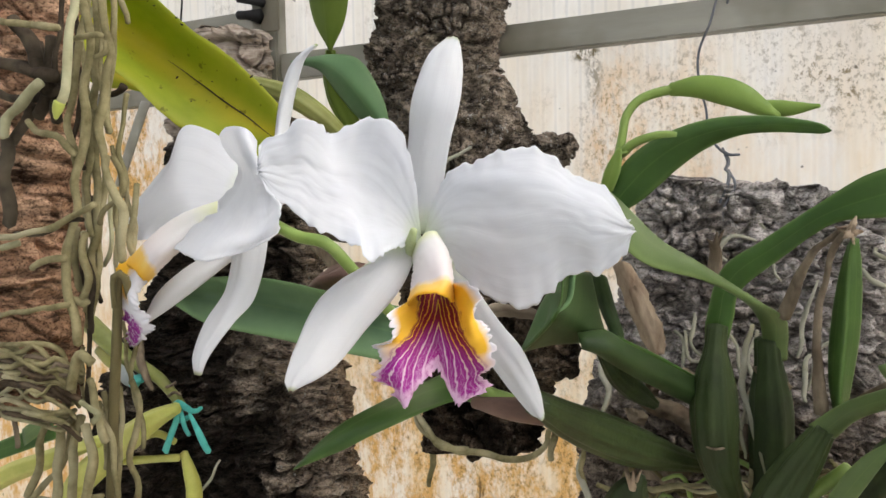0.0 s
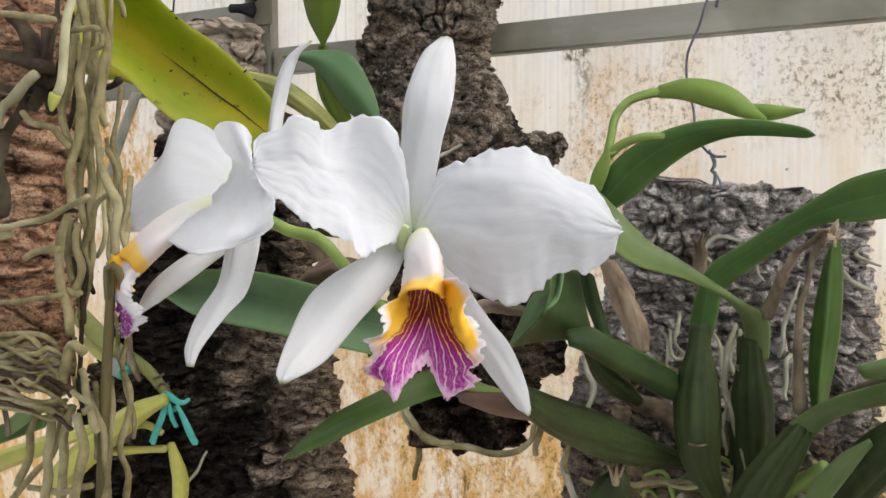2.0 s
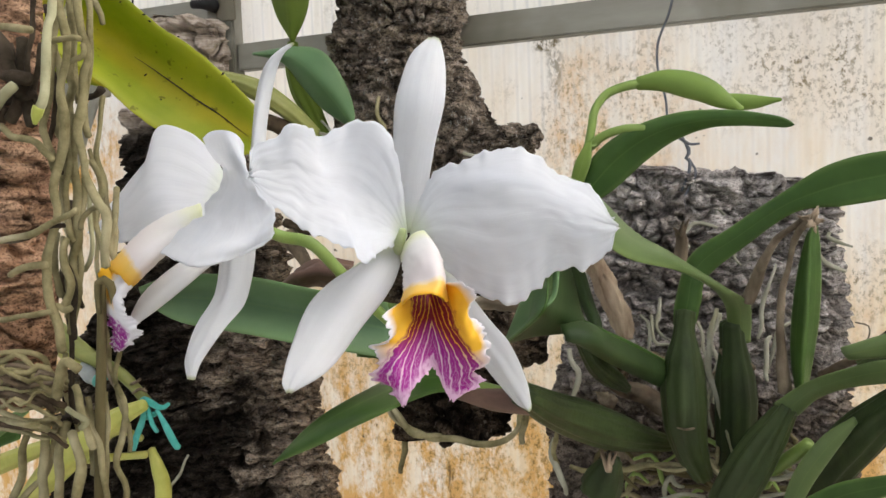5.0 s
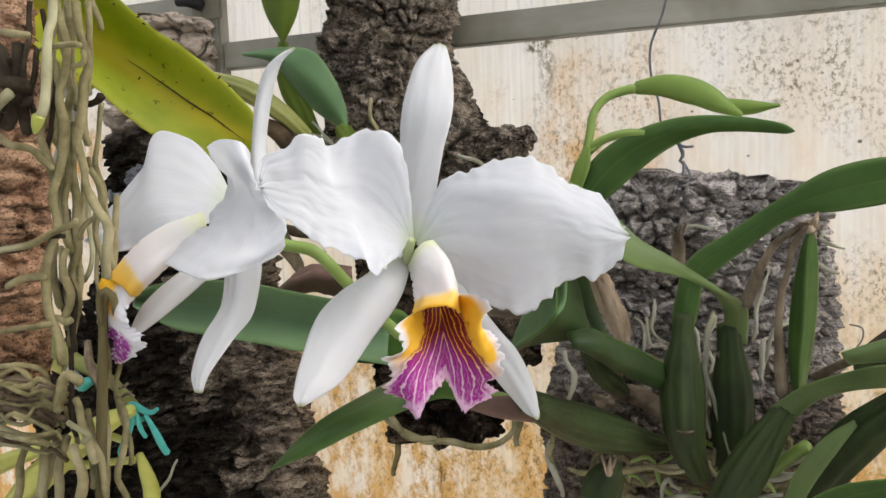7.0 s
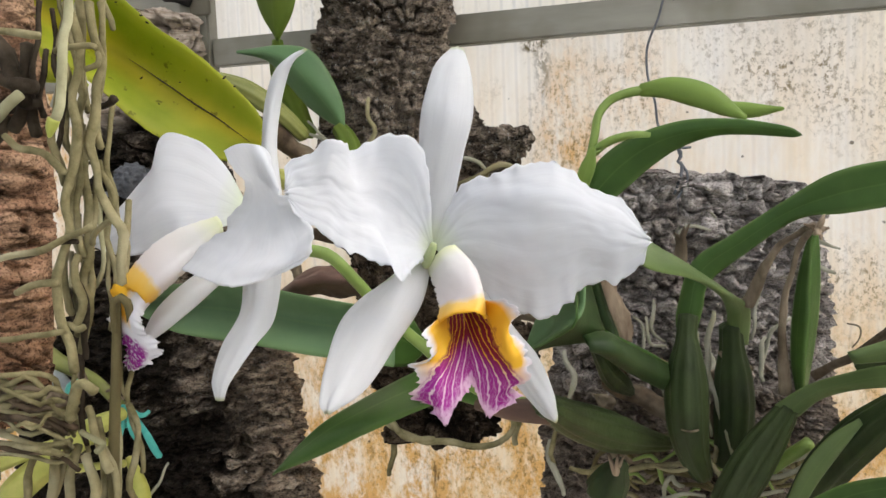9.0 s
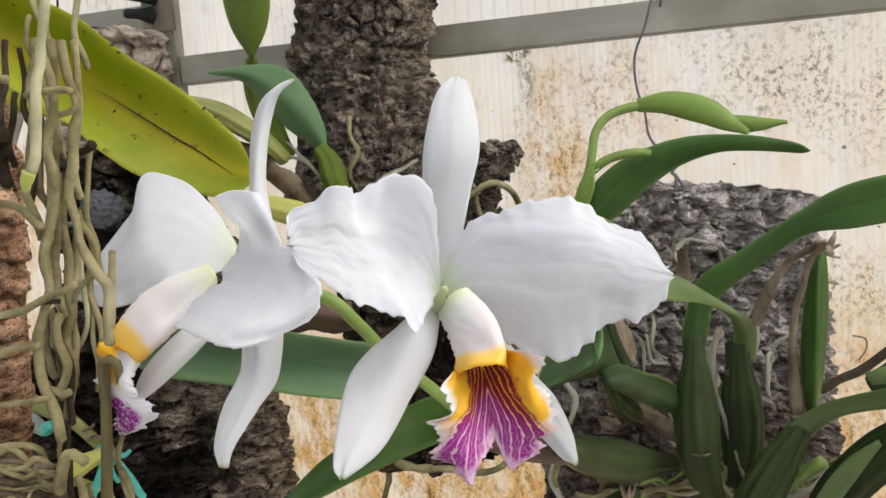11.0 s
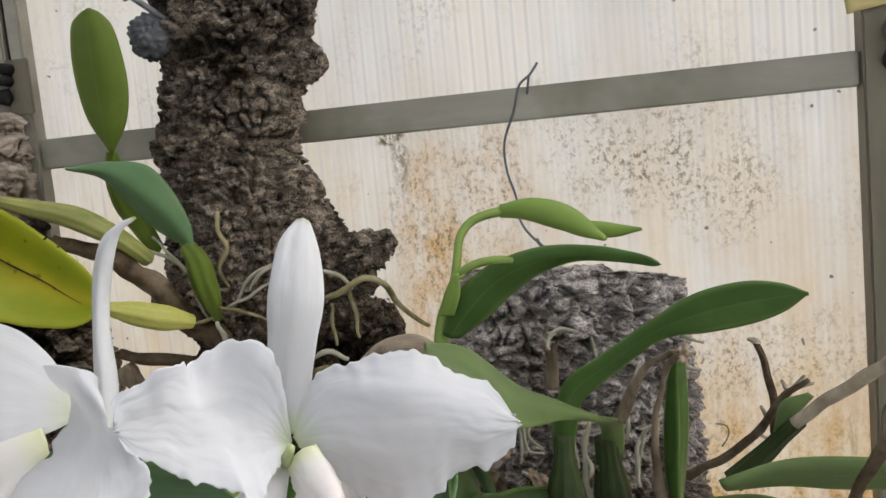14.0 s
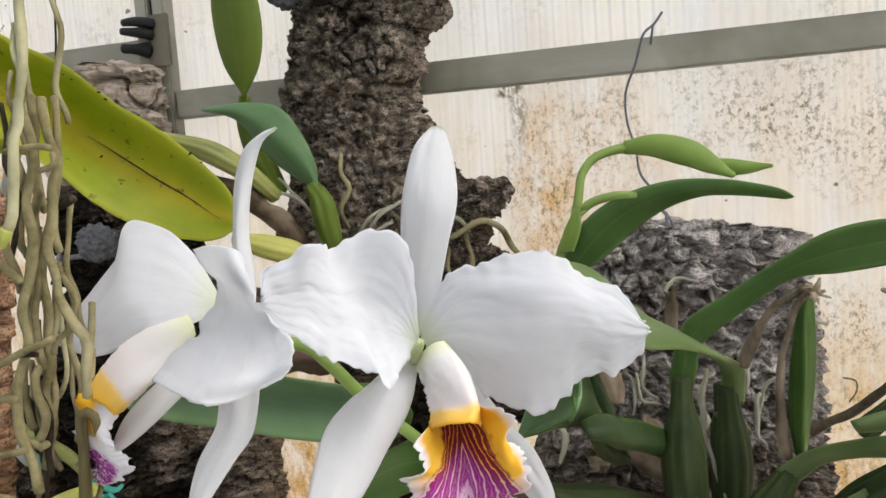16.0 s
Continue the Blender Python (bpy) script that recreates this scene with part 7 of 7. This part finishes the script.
# ---- small things on slabs and wall ----
def knobbly(name, at, r, label):
    bm = bmesh.new()
    bmesh.ops.create_icosphere(bm, subdivisions=5, radius=r)
    for v in bm.verts:
        d = noise.voronoi(v.co * (3.2 / r))[0]
        v.co = Vector(v.co) * (0.86 + 0.17 * min(1, (d[1] - d[0]) / 0.55) + 0.07 * noise.noise(v.co * (1.2 / r)))
        v.co.x *= 1.12
        v.co += Vector(at)
    me = bpy.data.meshes.new(name)
    bm.to_mesh(me)
    bm.free()
    me.materials.append(MASS)
    me.polygons.foreach_set("use_smooth", np.ones(len(me.polygons), bool))
    return tagged(new(name, me), label, "weight", "knobbly weights")


def screw(a, b, label):
    e = thing("screw", a, label, "screw", "steel screws")
    tube("shank", [a, b], [0.0022, 0.0022], STEEL, e, sides=12)
    a, b = arr(a), arr(b)
    d = (a - b) / np.linalg.norm(a - b)
    tube("head", [tuple(a - d * 0.001), tuple(a + d * 0.0006), tuple(a + d * 0.0016)], [0.003, 0.0055, 0.0052], STEEL, e, n=10, sides=20)
    return e


knobbly("hanging_weight", (-0.296, 0.635, 1.634), 0.0175, "round knobbly grey lump hung on dark cork")
knobbly("hanging_weight", (-0.482, 0.630, 1.453), 0.0165, "dark grey knobbly lump fixed to brown cork")
screw((-0.299, 0.612, 1.659), (-0.279, 0.640, 1.638), "steel screw driven slantwise into dark cork")
screw((-0.507, 0.615, 1.443), (-0.478, 0.632, 1.444), "grey steel screw holding a knobbly lump")
hook = thing("hanging_wire", (-0.037, 0.655, 1.457), "bent grey wire that carries the cork slab", "wire")
tube("strand", [(-0.033, 0.685, 1.591), (-0.039, 0.683, 1.583), (-0.047, 0.682, 1.576), (-0.053, 0.682, 1.557), (-0.061, 0.683, 1.537), (-0.061, 0.684, 1.516), (-0.056, 0.682, 1.497), (-0.053, 0.675, 1.478), (-0.043, 0.668, 1.465)] + [(-0.042, 0.662, 1.467), (-0.037, 0.655, 1.456)], [0.0009, 0.0009, 0.0009], WIRE, hook, n=60)
tube("strand", [(-0.040, 0.686, 1.582), (-0.041, 0.687, 1.576), (-0.042, 0.687, 1.570)], [0.0009, 0.0009], WIRE, hook)
tube("twist", [(-0.041, 0.655, 1.465), (-0.036, 0.652, 1.462), (-0.030, 0.654, 1.462)], [0.001, 0.001, 0.0008], WIRE, hook)
tube("twist", [(-0.039, 0.654, 1.462), (-0.036, 0.650, 1.457), (-0.039, 0.652, 1.453), (-0.036, 0.650, 1.450), (-0.037, 0.648, 1.441), (-0.041, 0.642, 1.430)], [0.0012, 0.0013, 0.0013, 0.0012, 0.001, 0.001], WIRE, hook)
tube("strand", [(-0.037, 0.652, 1.452), (-0.032, 0.648, 1.441), (-0.039, 0.642, 1.426), (-0.039, 0.640, 1.418)], [0.0009, 0.0009, 0.0009], WIRE, hook)
line = thing("hanging_wire", (-0.526, 0.660, 1.635), "thin dark wire hanging straight down", "wire")
tube("strand", [(-0.510, 0.660, 1.747), (-0.523, 0.660, 1.657), (-0.526, 0.660, 1.630), (-0.529, 0.660, 1.606)], [0.0009, 0.0009], BLACK, line)
brace = thing("brace", (-0.573, 0.660, 1.540), "flat dull aluminium strip leaning before the wall", "brace")
patch("strip", [[(-0.589, 0.665, 1.542), (-0.611, 0.665, 1.501), (-0.631, 0.665, 1.459)], [(-0.576, 0.665, 1.541), (-0.598, 0.665, 1.499), (-0.619, 0.665, 1.459)]], ALU, brace, 0.003, 8, 5)
clip = thing("sheet_clip", (-0.461, 0.680, 1.628), "black plastic clip on the aluminium post", "clip")
for dy in (0, 12):
    tube("jaw", [(-0.472, 0.678, 1.635), (-0.457, 0.676, 1.634), (-0.447, 0.684, 1.632)] if not dy else [(-0.474, 0.678, 1.628), (-0.458, 0.676, 1.625), (-0.449, 0.684, 1.623)], [0.0030, 0.0042, 0.0046], BLACK, clip, sides=12)
tube("pin", [(-0.475, 0.680, 1.614), (-0.462, 0.678, 1.612), (-0.453, 0.684, 1.611)], [0.0042, 0.0040, 0.0075], BLACK, clip, sides=14)
box("plate", arr((-0.446, 0.684, 1.598)) + arr((-0.008, -0.0, -0.002)), arr((-0.439, 0.684, 1.640)) + arr((0.006, 0.003, 0)), ALU_DARK, clip, 0.001)
bolt = thing("bolt", (0.203, 0.680, 1.567), "dark bolt head on the weathered post", "bolt")
tube("head", [tuple(arr((0.204, 0.684, 1.567)) + arr((0, dy, 0))) for dy in (0.0, -0.004, -0.007)], [0.0085, 0.008, 0.006], BLACK, bolt, n=10, sides=18)
bracket = thing("bracket", (0.209, 0.680, 1.587), "dark steel fitting on the weathered post", "bracket")
tube("body", [(0.199, 0.682, 1.587), (0.209, 0.680, 1.586), (0.224, 0.682, 1.586)], [0.007, 0.009, 0.009], STEEL, bracket, wobble=0.002)
label_tape = thing("tape", (0.196, 0.680, 1.611), "yellowed stained tape at the top of the post", "tape")
patch("strip", [[(0.170, 0.682, 1.632), (0.190, 0.682, 1.634), (0.232, 0.682, 1.632)], [(0.174, 0.681, 1.599), (0.192, 0.681, 1.602), (0.231, 0.681, 1.607)]], TAPE, label_tape, 0.0012, 14, 7, wrinkle=0.001)

# ---- twigs and an old stem at the side of the grey slab ----
twigs = thing("dry_twig", (0.064, 0.590, 1.329), "bare forked brown twig with frayed tip", "twig")
tube("branch", [(0.044, 0.600, 1.315), (0.061, 0.590, 1.329), (0.082, 0.575, 1.350), (0.092, 0.562, 1.371), (0.098, 0.555, 1.382), (0.107, 0.550, 1.389)], [0.0030, 0.0028, 0.0026, 0.0026, 0.0024, 0.0016], TWIG, twigs, wobble=0.002)
for tip in [(0.109, 0.548, 1.388), (0.105, 0.550, 1.392), (0.095, 0.560, 1.387), (0.085, 0.570, 1.369)]:
    tube("frayed_end", [(0.101, 0.555, 1.384) if tip[0] > 0.097 else tuple(arr(tip) + arr((0.004, 0.002, -0.008))), tip], [0.0018, 0.0008], HUSK_PALE, twigs)
tube("branch", [(0.089, 0.600, 1.401), (0.094, 0.602, 1.388), (0.098, 0.605, 1.373), (0.100, 0.607, 1.356), (0.100, 0.610, 1.338)], [0.0020, 0.0022, 0.0025, 0.0027, 0.003], TWIG, twigs, wobble=0.0016)
tube("frayed_end", [(0.085, 0.600, 1.402), (0.089, 0.599, 1.401), (0.092, 0.600, 1.399)], [0.001, 0.0022, 0.001], HUSK_PALE, twigs)
tube("tendril", [(0.063, 0.600, 1.349), (0.070, 0.600, 1.347), (0.070, 0.600, 1.340), (0.066, 0.600, 1.334)], [0.0005, 0.0005, 0.0004], TWIG, twigs)
cane = thing("cut_cane", (0.095, 0.530, 1.373), "pale dry cane sticking out of a green bulb", "cane")
tube("stem", [(0.094, 0.530, 1.372), (0.103, 0.525, 1.381), (0.113, 0.510, 1.395), (0.124, 0.495, 1.408), (0.135, 0.480, 1.421), (0.146, 0.460, 1.440)], [0.0036, 0.0034, 0.0033, 0.0034, 0.0032, 0.003], HUSK_PALE, cane, wobble=0.002)
patch("leaf", [[(0.086, 0.545, 1.363), (0.091, 0.545, 1.379), (0.105, 0.545, 1.384)], [(0.091, 0.543, 1.360), (0.098, 0.543, 1.371), (0.108, 0.543, 1.382)]], LEAF_LIGHT, cane, 0.0014, 16, 9)
bulb(cane, [(0.065, 0.555, 1.330), (0.082, 0.550, 1.348), (0.090, 0.545, 1.359), (0.098, 0.535, 1.372)], [0.0065, 0.0055, 0.0045, 0.0042], BULB_RIB, 7, 0.08)
broad = thing("orchid_leaf", (0.100, 0.500, 1.359), "broad light green leaf arching beside the twigs", "leaf")
patch("blade", [[(0.050, 0.505, 1.352), (0.077, 0.500, 1.363), (0.099, 0.495, 1.367), (0.134, 0.485, 1.368), (0.152, 0.480, 1.364)], [(0.051, 0.502, 1.350), (0.077, 0.497, 1.359), (0.101, 0.492, 1.361), (0.133, 0.482, 1.363), (0.151, 0.478, 1.361)], [(0.054, 0.505, 1.346), (0.080, 0.500, 1.350), (0.104, 0.495, 1.350), (0.134, 0.485, 1.353), (0.152, 0.480, 1.354)]], LEAF_LIGHT, broad, 0.0016, 36, 13)
dark = thing("dry_twig", (0.117, 0.460, 1.393), "crooked dark brown twig", "twig")
tube("branch", [(0.104, 0.470, 1.352), (0.110, 0.465, 1.370), (0.116, 0.460, 1.390), (0.119, 0.458, 1.400), (0.128, 0.455, 1.415), (0.140, 0.450, 1.433)], [0.0030, 0.0029, 0.0031, 0.0026, 0.0028, 0.0026], TWIG, dark, wobble=0.004)
upper = thing("dry_twig", (-0.240, 0.340, 1.589), "thin brown twig end hanging from above", "twig")
tube("branch", [(-0.268, 0.345, 1.634), (-0.250, 0.342, 1.608), (-0.244, 0.340, 1.597), (-0.240, 0.340, 1.589), (-0.236, 0.340, 1.582)], [0.0026, 0.0026, 0.0024, 0.0024, 0.0022], STAKE, upper)
patch("leaf", [[(-0.273, 0.350, 1.623), (-0.255, 0.350, 1.616), (-0.252, 0.350, 1.602), (-0.260, 0.350, 1.587)], [(-0.277, 0.350, 1.615), (-0.266, 0.350, 1.604), (-0.263, 0.350, 1.595), (-0.261, 0.350, 1.587)]], LEAF_YELLOW, upper, 0.0014, 16, 9)
# lump of cork beside the tall slab
cork("cork_knob", [(-0.202, 0.665, 1.436), (-0.180, 0.660, 1.459), (-0.162, 0.655, 1.469), (-0.145, 0.652, 1.478)], [0.03, 0.024, 0.016, 0.008], [0.02, 0.018, 0.014, 0.008], BARK_MID, "knotty side lump of the dark cork slab", ns=70, nt=90, amp=0.0055, chunk=(110, 110, 110), lump=0.006, seed=3, ragged=0.004, parent=dark_cork)
cork("cork_knob", [(-0.199, 0.655, 1.610), (-0.189, 0.648, 1.606), (-0.180, 0.645, 1.603)], [0.016, 0.014, 0.008], [0.016, 0.014, 0.007], BARK_MID, "lump on the edge of the dark cork slab", ns=50, nt=70, amp=0.004, chunk=(110, 110, 110), lump=0.005, seed=4, ragged=0.004, parent=dark_cork)
cork("cork_knob", [(-0.204, 0.660, 1.402), (-0.171, 0.655, 1.410), (-0.145, 0.655, 1.410)], [0.03, 0.026, 0.012], [0.02, 0.018, 0.01], BARK_MID, "lower side lump of the dark cork slab", ns=60, nt=80, amp=0.0055, chunk=(110, 110, 110), lump=0.006, seed=5, ragged=0.004, parent=dark_cork)
cork("cork_knob", [(-0.2274, 0.6550, 1.3301), (-0.1897, 0.6450, 1.3249), (-0.1606, 0.6400, 1.3212), (-0.1403, 0.6450, 1.3175)], [0.030, 0.032, 0.026, 0.010], [0.02, 0.022, 0.018, 0.008], BARK_MID, "broad lower lump of the dark cork slab", ns=90, nt=120, amp=0.0048, chunk=(72, 72, 62), lump=0.006, seed=6, ragged=0.004, parent=dark_cork)
